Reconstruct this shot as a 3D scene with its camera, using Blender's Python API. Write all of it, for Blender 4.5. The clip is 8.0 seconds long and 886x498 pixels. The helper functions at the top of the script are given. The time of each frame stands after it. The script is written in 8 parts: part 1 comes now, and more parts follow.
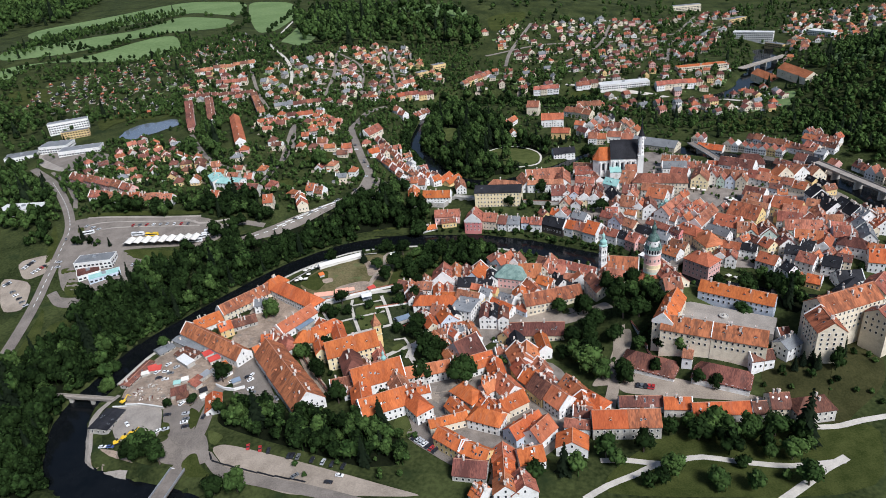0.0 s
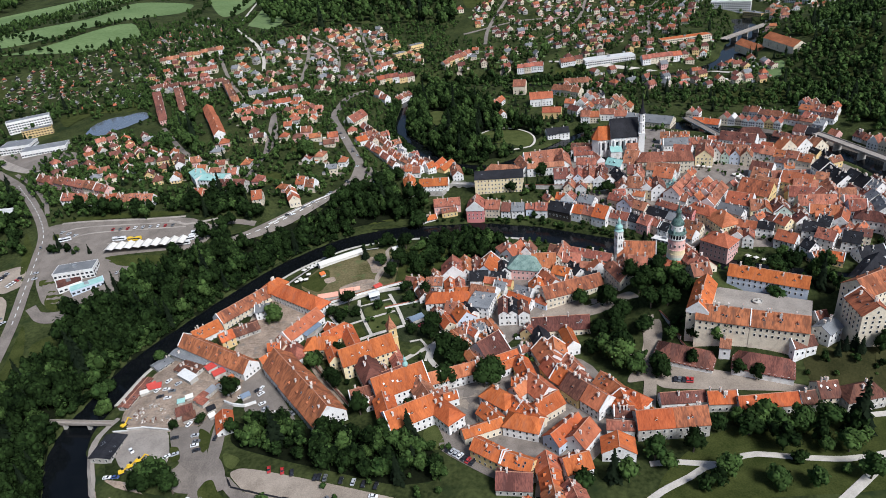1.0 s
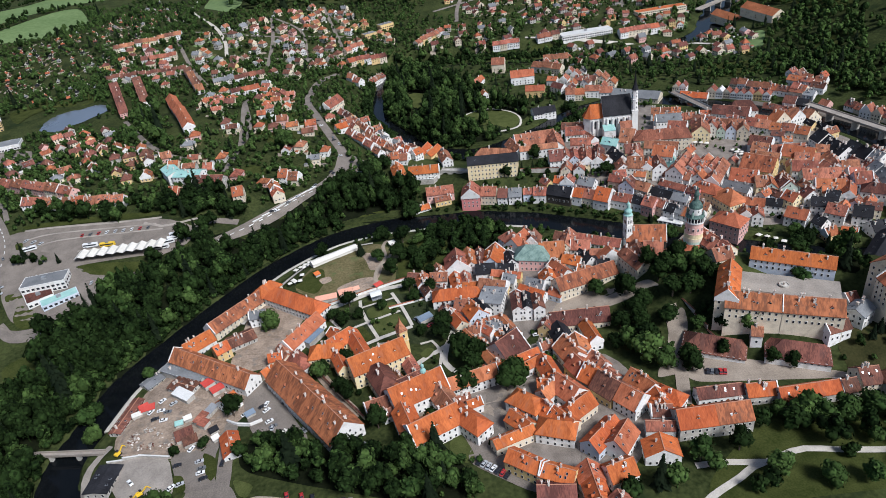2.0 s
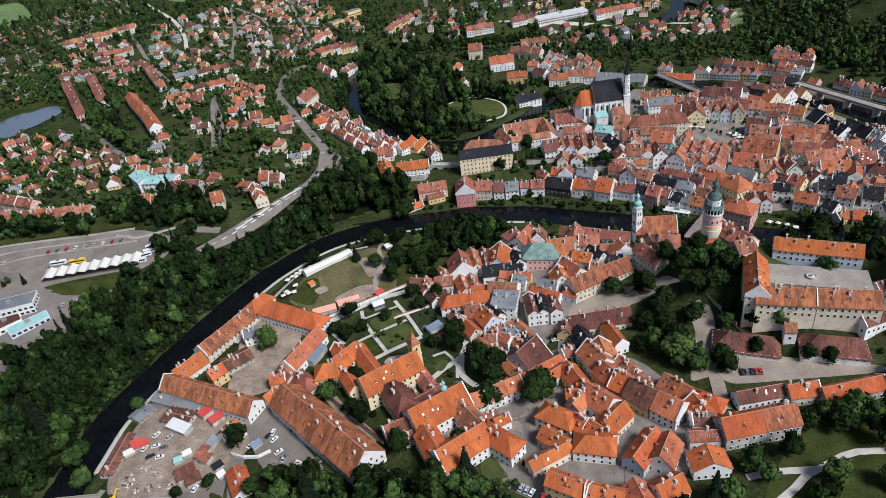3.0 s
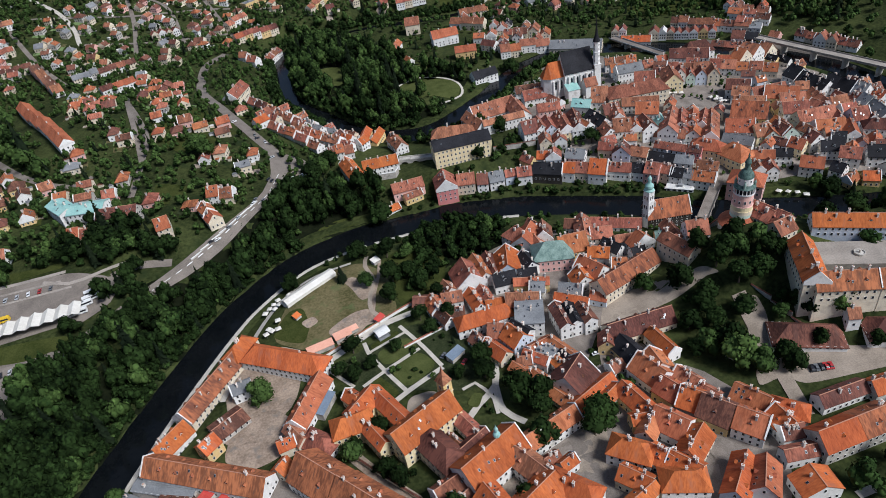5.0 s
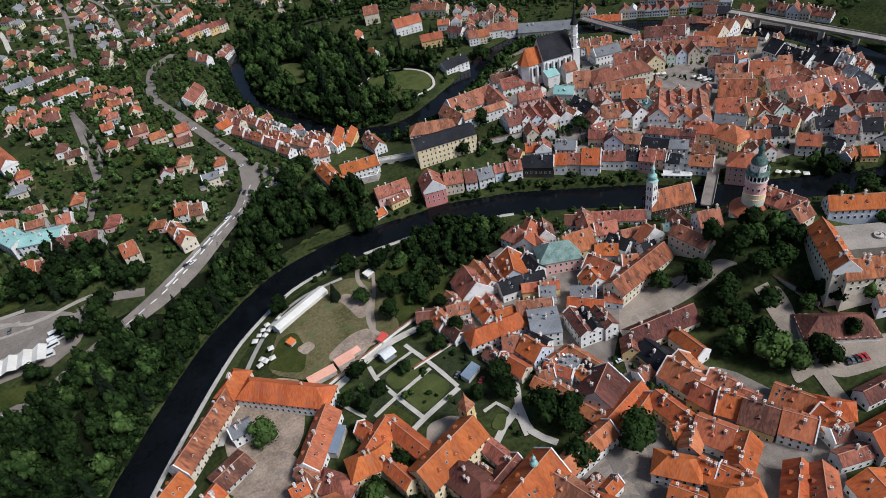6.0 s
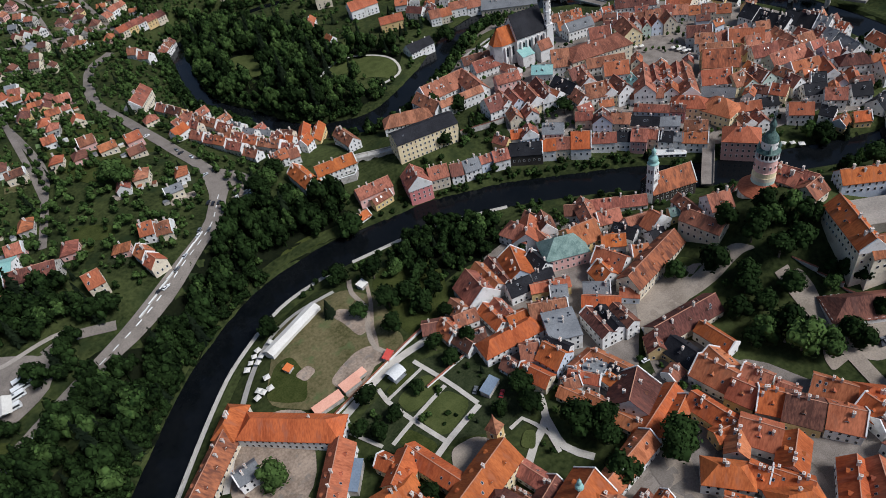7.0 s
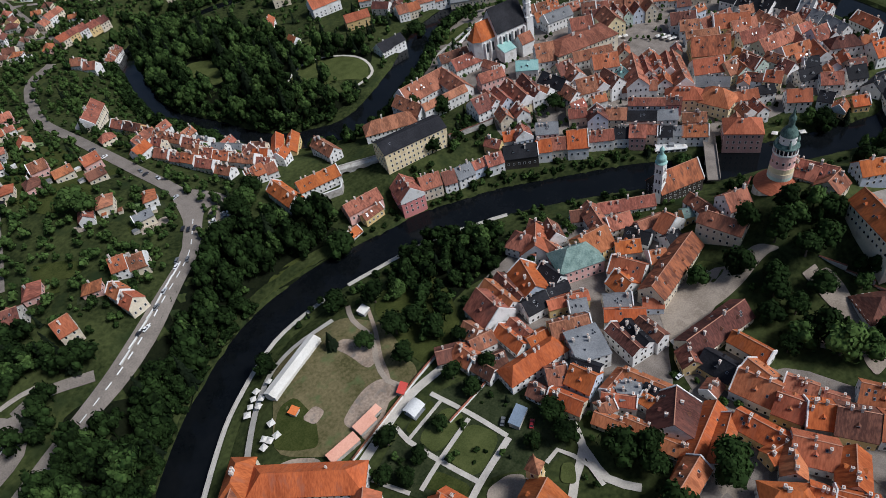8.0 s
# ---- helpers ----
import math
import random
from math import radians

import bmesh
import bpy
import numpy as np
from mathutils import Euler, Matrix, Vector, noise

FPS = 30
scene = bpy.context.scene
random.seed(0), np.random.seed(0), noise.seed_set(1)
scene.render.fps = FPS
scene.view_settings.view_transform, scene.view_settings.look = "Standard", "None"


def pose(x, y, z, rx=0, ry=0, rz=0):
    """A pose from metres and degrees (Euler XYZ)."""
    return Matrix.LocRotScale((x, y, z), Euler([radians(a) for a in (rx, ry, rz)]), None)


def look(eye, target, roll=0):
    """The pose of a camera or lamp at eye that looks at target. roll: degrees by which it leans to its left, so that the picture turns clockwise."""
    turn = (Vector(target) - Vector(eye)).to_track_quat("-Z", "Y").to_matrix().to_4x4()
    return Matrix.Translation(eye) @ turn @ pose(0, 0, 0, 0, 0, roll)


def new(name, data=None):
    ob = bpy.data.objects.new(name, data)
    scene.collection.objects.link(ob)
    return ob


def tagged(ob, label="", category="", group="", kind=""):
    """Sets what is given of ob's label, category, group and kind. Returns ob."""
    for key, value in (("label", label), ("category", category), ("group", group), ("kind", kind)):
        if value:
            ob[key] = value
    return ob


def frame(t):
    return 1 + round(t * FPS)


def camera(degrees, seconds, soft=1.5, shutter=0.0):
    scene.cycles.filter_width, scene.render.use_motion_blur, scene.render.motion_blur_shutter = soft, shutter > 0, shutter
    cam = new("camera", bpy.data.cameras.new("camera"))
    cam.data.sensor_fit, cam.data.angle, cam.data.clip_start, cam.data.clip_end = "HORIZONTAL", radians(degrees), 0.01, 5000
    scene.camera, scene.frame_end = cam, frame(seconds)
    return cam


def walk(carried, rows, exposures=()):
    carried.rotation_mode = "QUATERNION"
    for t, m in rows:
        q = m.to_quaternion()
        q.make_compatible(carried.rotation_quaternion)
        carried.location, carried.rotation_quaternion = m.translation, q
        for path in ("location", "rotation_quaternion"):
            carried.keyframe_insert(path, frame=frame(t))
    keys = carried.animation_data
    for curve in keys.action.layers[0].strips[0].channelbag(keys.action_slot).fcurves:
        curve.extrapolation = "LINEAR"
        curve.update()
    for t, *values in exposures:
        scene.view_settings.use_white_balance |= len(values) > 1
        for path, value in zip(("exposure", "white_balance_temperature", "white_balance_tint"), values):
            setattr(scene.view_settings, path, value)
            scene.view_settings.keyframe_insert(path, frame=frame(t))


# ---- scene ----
cam = camera(67.4, 8.0, soft=0.4)

PATH = [
    (0, (-0.011, 0.004, 253.062), (-3.911, 89.204, 207.962), -5.6),
    (0.5, (-14.644, 13.204, 253.135), (-16.344, 101.704, 206.685), -6.2),
    (1, (-28.556, 27.003, 252.962), (-28.006, 114.603, 204.762), -6.9),
    (1.5, (-41.709, 41.281, 252.571), (-38.609, 127.831, 202.571), -7.4),
    (3, (-76.270, 87.801, 251.283), (-65.270, 171.201, 197.183), -8.4),
    (3.5, (-86.159, 104.194, 250.718), (-72.559, 186.444, 195.518), -8.7),
    (4, (-95.364, 121.009, 249.989), (-78.714, 201.809, 193.539), -9.0),
    (4.5, (-103.625, 138.141, 249.404), (-84.225, 217.191, 191.304), -9.5),
    (6, (-122.992, 191.621, 248.253), (-95.542, 264.871, 185.953), -11.0),
    (6.5, (-127.503, 210.077, 248.082), (-97.503, 280.327, 183.532), -12.0),
    (7, (-131.089, 228.594, 247.735), (-98.889, 296.294, 181.585), -12.3),
    (7.5, (-133.914, 247.175, 247.364), (-99.464, 312.375, 179.814), -12.5),
    (8, (-135.869, 265.798, 246.784), (-99.119, 328.648, 178.234), -12.6),
]
walk(cam, [(t, look(eye, target, roll)) for t, eye, target, roll in PATH], [(0, 0.72, 6040, 11), (3.5, 0.56, 6040, 11), (6.0, 0.43, 6040, 11), (8, 0.30, 6040, 11)])

# ---- light ----
world = bpy.data.worlds.new("sky")
scene.world = world
world.use_nodes = True
sky_tex = world.node_tree.nodes.new("ShaderNodeTexSky")
sky_tex.sky_type, sky_tex.sun_disc = "NISHITA", False
sky_tex.sun_elevation, sky_tex.sun_rotation = radians(48), radians(142)
sky_tex.dust_density, sky_tex.air_density = 1.5, 1.0
world.node_tree.links.new(sky_tex.outputs["Color"], world.node_tree.nodes["Background"].inputs["Color"])
world.node_tree.nodes["Background"].inputs["Strength"].default_value = 0.060
sun = new("sun", bpy.data.lights.new("sun", "SUN"))
sun.data.energy, sun.data.angle, sun.data.color = 3.0, radians(18), (1.0, 0.985, 0.96)
sun.matrix_world = look((0.616 * 0.669, -0.788 * 0.669, 0.743), (0, 0, 0))


# ---- materials ----
def rgb(r, g, b):
    return (r, g, b, 1.0)


def material(name, low, high, rough=0.8, coarse=0.12, fine=1.5, bump=0.3, vary=0.0, stain=None, island=0.0, metal=0.0, spec=0.12, stretch=None, crisp=0.14):
    """A surface between two colours: broad and fine noise in metres, per-object variation, optional dark stains."""
    m = bpy.data.materials.new(name)
    m.use_nodes = True
    n, ln = m.node_tree.nodes, m.node_tree.links
    b = n["Principled BSDF"]
    b.inputs["Roughness"].default_value, b.inputs["Metallic"].default_value = rough, metal
    b.inputs["Specular IOR Level"].default_value = spec
    co = n.new("ShaderNodeTexCoord")
    info = n.new("ShaderNodeObjectInfo")
    shift = n.new("ShaderNodeVectorMath")
    shift.operation = "MULTIPLY_ADD"
    shift.inputs[1].default_value = (1, 1, 1)
    ln.new(co.outputs["Object"], shift.inputs[0])
    comb = n.new("ShaderNodeCombineXYZ")
    far = n.new("ShaderNodeMath")
    far.operation, far.inputs[1].default_value = "MULTIPLY", 300.0
    ln.new(info.outputs["Random"], far.inputs[0])
    ln.new(far.outputs[0], comb.inputs[0])
    ln.new(comb.outputs[0], shift.inputs[2])

    place = shift.outputs[0]
    if stretch:
        draw = n.new("ShaderNodeVectorMath")
        draw.operation, draw.inputs[1].default_value = "MULTIPLY", stretch
        ln.new(place, draw.inputs[0])
        place = draw.outputs[0]

    def noise_tex(scale, detail):
        t = n.new("ShaderNodeTexNoise")
        t.inputs["Scale"].default_value, t.inputs["Detail"].default_value = scale, detail
        ln.new(place, t.inputs["Vector"])
        return t

    a, f = noise_tex(coarse, 5), noise_tex(fine, 3)
    mixf = n.new("ShaderNodeMix")
    mixf.data_type, mixf.inputs["Factor"].default_value = "FLOAT", 0.45
    ln.new(a.outputs["Fac"], mixf.inputs[2])
    ln.new(f.outputs["Fac"], mixf.inputs[3])
    ramp = n.new("ShaderNodeMapRange")
    ramp.inputs["From Min"].default_value, ramp.inputs["From Max"].default_value = 0.5 - crisp, 0.5 + crisp
    ln.new(mixf.outputs[0], ramp.inputs["Value"])
    col = n.new("ShaderNodeMix")
    col.data_type = "RGBA"
    col.inputs[6].default_value, col.inputs[7].default_value = rgb(*low), rgb(*high)
    ln.new(ramp.outputs["Result"], col.inputs["Factor"])
    out = col.outputs[2]
    if stain:
        s = noise_tex(coarse * 2.3, 6)
        sr = n.new("ShaderNodeMapRange")
        sr.inputs["From Min"].default_value, sr.inputs["From Max"].default_value = 0.55, 0.72
        ln.new(s.outputs["Fac"], sr.inputs["Value"])
        c2 = n.new("ShaderNodeMix")
        c2.data_type = "RGBA"
        c2.inputs[7].default_value = rgb(*stain)
        ln.new(sr.outputs["Result"], c2.inputs["Factor"])
        ln.new(out, c2.inputs[6])
        out = c2.outputs[2]
    if vary or island:
        hsv = n.new("ShaderNodeHueSaturation")
        vr = n.new("ShaderNodeMapRange")
        w = vary or island
        vr.inputs["To Min"].default_value, vr.inputs["To Max"].default_value = 1 - w, 1 + w
        if island:
            geo = n.new("ShaderNodeNewGeometry")
            ln.new(geo.outputs["Random Per Island"], vr.inputs["Value"])
        else:
            ln.new(info.outputs["Random"], vr.inputs["Value"])
            hr = n.new("ShaderNodeMapRange")
            hr.inputs["To Min"].default_value, hr.inputs["To Max"].default_value = 0.5 - w * 0.04, 0.5 + w * 0.04
            inv = n.new("ShaderNodeMath")
            inv.operation, inv.inputs[1].default_value = "MULTIPLY", 7.31
            frac = n.new("ShaderNodeMath")
            frac.operation = "FRACT"
            ln.new(info.outputs["Random"], inv.inputs[0])
            ln.new(inv.outputs[0], frac.inputs[0])
            ln.new(frac.outputs[0], hr.inputs["Value"])
            ln.new(hr.outputs["Result"], hsv.inputs["Hue"])
        ln.new(vr.outputs["Result"], hsv.inputs["Value"])
        ln.new(out, hsv.inputs["Color"])
        out = hsv.outputs["Color"]
    ln.new(out, b.inputs["Base Color"])
    if bump:
        bp = n.new("ShaderNodeBump")
        bp.inputs["Strength"].default_value, bp.inputs["Distance"].default_value = bump, 0.2
        ln.new(f.outputs["Fac"], bp.inputs["Height"])
        ln.new(bp.outputs[0], b.inputs["Normal"])
    return m


TILED = (1.0, 0.3, 0.3)        # streaks run down the slope
ROOF = {
    "E": material("faded_orange_tiles", (0.2332, 0.07129, 0.0336), (0.4484, 0.1494, 0.07216), vary=0.18, fine=1.6, coarse=0.2, stain=(0.27, 0.10, 0.055), stretch=TILED, crisp=0.13),
    "O": material("orange_tiles", (0.2864, 0.07129, 0.0238), (0.5074, 0.1408, 0.04488), vary=0.12, fine=1.6, coarse=0.2, stain=(0.33, 0.11, 0.055), stretch=TILED, crisp=0.13),
    "R": material("red_tiles", (0.161, 0.0616, 0.0392), (0.3608, 0.139, 0.08448), vary=0.25, fine=1.6, coarse=0.2, stain=(0.17, 0.075, 0.052), stretch=TILED, crisp=0.085),
    "B": material("weathered_tiles", (0.168, 0.0595, 0.0315), (0.3872, 0.132, 0.0616), vary=0.12, fine=1.2, coarse=0.25, stain=(0.13, 0.06, 0.04), stretch=TILED, crisp=0.085),
    "K": material("brown_tiles", (0.078, 0.0338, 0.026), (0.1955, 0.08075, 0.0561), vary=0.22, fine=1.6, stain=(0.10, 0.05, 0.04), stretch=TILED, crisp=0.085),
    "S": material("striped_tiles", (0.14, 0.056, 0.035), (0.3696, 0.132, 0.0616), vary=0.1, fine=1.0, coarse=0.35, stretch=TILED, crisp=0.085),
    "D": material("slate_roof", (0.009, 0.009, 0.011), (0.026, 0.026, 0.030), rough=0.75, vary=0.25, spec=0.12),
    "G": material("grey_roof", (0.13, 0.135, 0.14), (0.22, 0.225, 0.23), rough=0.6, vary=0.2),
    "T": material("copper_roof", (0.20, 0.38, 0.35), (0.34, 0.52, 0.47), rough=0.6, vary=0.08),
    "V": material("old_copper_roof", (0.10, 0.16, 0.14), (0.24, 0.33, 0.29), rough=0.6, coarse=0.3),
    "N": material("dark_copper", (0.03, 0.055, 0.05), (0.12, 0.19, 0.165), rough=0.5, coarse=0.4),
    "W": material("pale_roof", (0.5, 0.5, 0.48), (0.68, 0.67, 0.64), rough=0.6, vary=0.1),
}
WALL = {
    "W": material("white_plaster", (0.64, 0.625, 0.595), (0.78, 0.765, 0.735), vary=0.08, stain=(0.50, 0.47, 0.42)),
    "C": material("cream_plaster", (0.56, 0.48, 0.36), (0.70, 0.62, 0.48), vary=0.10, stain=(0.45, 0.38, 0.29)),
    "Y": material("ochre_plaster", (0.60, 0.42, 0.18), (0.72, 0.54, 0.27), vary=0.10, stain=(0.48, 0.34, 0.18)),
    "P": material("pink_plaster", (0.58, 0.33, 0.29), (0.68, 0.42, 0.37), vary=0.10),
    "S": material("stone_wall", (0.30, 0.28, 0.25), (0.52, 0.49, 0.44), vary=0.08, fine=0.8, stain=(0.24, 0.22, 0.19)),
    "B": material("pale_blue_plaster", (0.44, 0.49, 0.56), (0.58, 0.62, 0.68), vary=0.08),
    "K": material("dark_boards", (0.03, 0.025, 0.022), (0.07, 0.06, 0.05), vary=0.1),
    "L": material("pale_yellow_plaster", (0.66, 0.54, 0.32), (0.78, 0.66, 0.42), stain=(0.56, 0.45, 0.28)),
    "Q": material("rose_plaster", (0.50, 0.17, 0.16), (0.60, 0.24, 0.22)),
    "T": material("green_plaster", (0.40, 0.50, 0.42), (0.52, 0.60, 0.52), vary=0.08),
}
GLASS = material("window_glass", (0.012, 0.014, 0.018), (0.03, 0.034, 0.04), rough=0.15, bump=0, spec=0.5)
FRAME = material("window_frame", (0.66, 0.64, 0.60), (0.76, 0.74, 0.70), bump=0)
RIDGE = material("ridge_tiles", (0.36, 0.17, 0.11), (0.50, 0.26, 0.17), fine=2.0, bump=0)
CHIMNEY = material("chimney_plaster", (0.46, 0.41, 0.36), (0.70, 0.65, 0.59), vary=0.18, stain=(0.4, 0.33, 0.29), coarse=0.6)
GROUND = material("meadow_and_gardens", (0.01224, 0.018, 0.00648), (0.05576, 0.06724, 0.02296), coarse=0.03, fine=0.5, stain=(0.018, 0.028, 0.011), bump=0.5, rough=0.95, spec=0.04)
FIELD = material("mown_field", (0.095, 0.145, 0.055), (0.155, 0.215, 0.09), coarse=0.01, fine=0.15, bump=0.2, rough=0.95, spec=0.04)
LAWN = material("lawn", (0.02304, 0.03168, 0.00792), (0.0574, 0.0656, 0.01886), coarse=0.12, fine=1.2, rough=0.95, spec=0.04)
TURF = material("mown_turf", (0.04176, 0.05328, 0.01584), (0.082, 0.0943, 0.03116), coarse=0.15, fine=1.5, rough=0.95, spec=0.04)
MEADOW = material("dark_meadow", (0.0216, 0.02304, 0.00864), (0.04756, 0.04592, 0.01804), coarse=0.1, fine=1.0, rough=0.95, spec=0.04)
DRY = material("worn_grass", (0.0612, 0.05904, 0.02304), (0.164, 0.1353, 0.0697), coarse=0.07, fine=0.7, stain=(0.09, 0.11, 0.045), rough=0.95, spec=0.04)
GARDEN = material("garden_beds", (0.01296, 0.02016, 0.00792), (0.0451, 0.0533, 0.0246), coarse=0.2, fine=1.0, rough=0.95, spec=0.04)
MARK = material("road_marking", (0.50, 0.50, 0.48), (0.66, 0.66, 0.64), bump=0)
# woodland soil with the shade of the crowns put into its near-black colour
FLOOR_SHADE = material("forest_floor", (0.004, 0.006, 0.003), (0.011, 0.014, 0.006), coarse=0.1, fine=0.8, rough=0.95, spec=0.04)
DIRT = material("building_yard_dirt", (0.170, 0.128, 0.096), (0.365, 0.283, 0.215), coarse=0.12, fine=0.9, stain=(0.17, 0.15, 0.13))
ASPHALT = material("asphalt", (0.128, 0.110, 0.094), (0.224, 0.193, 0.165), coarse=0.1, fine=1.5)
CONCRETE = material("concrete_paving", (0.218, 0.192, 0.165), (0.348, 0.308, 0.266), coarse=0.12, fine=1.2)
GRAVEL = material("pale_gravel", (0.210, 0.172, 0.135), (0.345, 0.288, 0.230), coarse=0.1, fine=1.5)
COBBLE = material("cobbles", (0.136, 0.115, 0.097), (0.262, 0.225, 0.193), coarse=0.15, fine=2.5)
PATH = material("sandy_path", (0.38, 0.35, 0.30), (0.52, 0.48, 0.42), coarse=0.2, fine=1.5)
# the near-black low tone puts the shade of gaps in the crown into the colour
LEAF_SHADED = material("leaves", (0.0016, 0.0044, 0.0014), (0.0235, 0.044, 0.0120), coarse=0.08, fine=0.6, island=0.45, bump=0, rough=0.9, spec=0.04)
LEAF_LIGHT = material("light_leaves", (0.014, 0.031, 0.0085), (0.064, 0.104, 0.028), coarse=0.08, fine=0.6, island=0.4, bump=0, rough=0.9, spec=0.04)
LEAF_DARK = material("needles", (0.0042, 0.0077, 0.0042), (0.0119, 0.0187, 0.0085), coarse=0.1, fine=0.6, island=0.25, bump=0, rough=0.9, spec=0.04)
BARK = material("bark", (0.06, 0.045, 0.035), (0.12, 0.095, 0.075), fine=3)
WATER = material("river_water", (0.003, 0.004, 0.005), (0.006, 0.007, 0.008), rough=0.12, coarse=0.05, fine=0.35, bump=0.05, spec=0.12)
# pale grey-blue base: the sky's reflection is put into the pond's colour
POND_SKY_TINT = material("pond_water_sky_tint", (0.10, 0.115, 0.14), (0.13, 0.145, 0.17), rough=0.12, coarse=0.05, fine=0.4, bump=0.03, spec=0.5)
CANVAS = material("white_canvas", (0.55, 0.52, 0.46), (0.70, 0.67, 0.61), bump=0.1)
METAL = material("grey_steel", (0.25, 0.26, 0.27), (0.38, 0.39, 0.40), rough=0.5, metal=0.4, bump=0)
RUBBER = material("tyre_rubber", (0.015, 0.015, 0.015), (0.03, 0.03, 0.03), bump=0)
PAINT = {k: material("car_paint_" + k, c, tuple(min(1, v * 1.15) for v in c), rough=0.3, bump=0, spec=0.5) for k, c in {
    "white": (0.68, 0.68, 0.67), "silver": (0.38, 0.39, 0.40), "black": (0.02, 0.02, 0.024), "red": (0.35, 0.03, 0.03),
    "blue": (0.04, 0.07, 0.20), "grey": (0.12, 0.125, 0.13), "yellow": (0.70, 0.45, 0.03)}.items()}


# ---- mesh tools ----
class Shape:
    """Collects faces, each with a material, and makes one mesh of them."""

    def __init__(self):
        self.v, self.f, self.m, self.mats = [], [], [], []

    def face(self, pts, mat):
        if mat not in self.mats:
            self.mats.append(mat)
        k = len(self.v)
        self.v.extend(tuple(p) for p in pts)
        self.f.append(tuple(range(k, k + len(pts))))
        self.m.append(self.mats.index(mat))

    def box(self, x0, y0, z0, x1, y1, z1, mat, taper=0.0, turn=None):
        t = taper
        p = [(x0, y0, z0), (x1, y0, z0), (x1, y1, z0), (x0, y1, z0),
             (x0 + t, y0 + t, z1), (x1 - t, y0 + t, z1), (x1 - t, y1 - t, z1), (x0 + t, y1 - t, z1)]
        if turn is not None:
            p = [tuple(turn @ Vector(q)) for q in p]
        for i in ((3, 2, 1, 0), (4, 5, 6, 7), (0, 1, 5, 4), (1, 2, 6, 5), (2, 3, 7, 6), (3, 0, 4, 7)):
            self.face([p[j] for j in i], mat)

    def extrude_x(self, profile, x0, x1, mat, caps=True):
        """A closed (y, z) profile, counter-clockwise seen from +x, drawn from x0 to x1."""
        n = len(profile)
        for i in range(n):
            (ya, za), (yb, zb) = profile[i], profile[(i + 1) % n]
            self.face([(x0, ya, za), (x1, ya, za), (x1, yb, zb), (x0, yb, zb)], mat)
        if caps:
            self.face([(x1, y, z) for y, z in profile], mat)
            self.face([(x0, y, z) for y, z in reversed(profile)], mat)

    def lathe(self, rings, mat, sides=20, cx=0.0, cy=0.0):
        """Rings of (radius, z) turned round the upright axis."""
        for (ra, za), (rb, zb) in zip(rings, rings[1:]):
            for i in range(sides):
                a, b = 2 * math.pi * i / sides, 2 * math.pi * (i + 1) / sides
                q = [(cx + ra * math.cos(a), cy + ra * math.sin(a), za), (cx + ra * math.cos(b), cy + ra * math.sin(b), za),
                     (cx + rb * math.cos(b), cy + rb * math.sin(b), zb), (cx + rb * math.cos(a), cy + rb * math.sin(a), zb)]
                if ra < 1e-4:
                    q = [q[0], q[2], q[3]]
                elif rb < 1e-4:
                    q = q[:3]
                self.face(q, mat)

    def mesh(self, name):
        me = bpy.data.meshes.new(name)
        me.from_pydata(self.v, [], self.f)
        for m in self.mats:
            me.materials.append(m)
        me.polygons.foreach_set("material_index", self.m)
        me.update()
        return me


def part(name, shape, parent=None, label=""):
    ob = new(name, shape.mesh(name) if isinstance(shape, Shape) else shape)
    if parent:
        ob.parent = parent
    if label:
        ob["label"] = label
    return ob


def thing(name, m, label, category, group="", kind=""):
    ob = new(name)
    ob.matrix_world = m
    return tagged(ob, label, category, group, kind)


# ---- the lie of the land ----
# centreline of the river: x, y, half width
RIVER = [(380, -400, 16), (230, -170, 15), (110, 10, 14), (30, 95, 14), (-40, 150, 14), (-92, 192, 14), (-150, 232, 14), (-196, 250, 13), (-226, 266, 12), (-240, 290, 12.3), (-249, 320, 11.5), (-241, 353, 11.5),
         (-234.5, 375.5, 12), (-226.5, 390.5, 12.4), (-212.5, 410.5, 12), (-195, 434.5, 12), (-163.5, 473.5, 12), (-142, 494.5, 12), (-108, 516, 12.5),
         (-75, 523, 13.5), (-54, 523, 14), (-36, 520.5, 13.4), (-16, 518, 13), (5, 514, 13.8), (25, 506, 13.5), (44, 498, 13.5)]
RIVER += [(64, 486, 12.8), (86, 471.5, 12.6), (108, 456, 13), (136.1, 431.9, 13), (167.1, 414, 12.2), (203.8, 392.8, 12.2), (244.5, 376.5, 13),
          (301.5, 391.2, 13.9), (342.3, 444.2, 14.7), (356.2, 521.6, 14.7), (346.4, 570.5, 13.9), (324.4, 611.2, 13.9), (289.3, 653.6, 13.9)]
RIVER += [(252.6, 686.2, 14.7), (207.8, 713.9, 13.9), (154.8, 707.4, 13), (97.8, 668.3, 13), (40.8, 640, 13.9), (4, 650, 13),
          (-22, 677, 12), (-37, 724, 9.5), (-56, 784, 8), (-50, 868, 8.5), (-32, 928, 10), (48.9, 940, 9.8)]
RIVER += [(163, 905, 9.8), (309.7, 884.3, 11.4), (387.9, 914.4, 16.3), (427.9, 969.8, 19.6), (489, 1067.6, 19.6), (521.6, 1157.3, 16.3)]
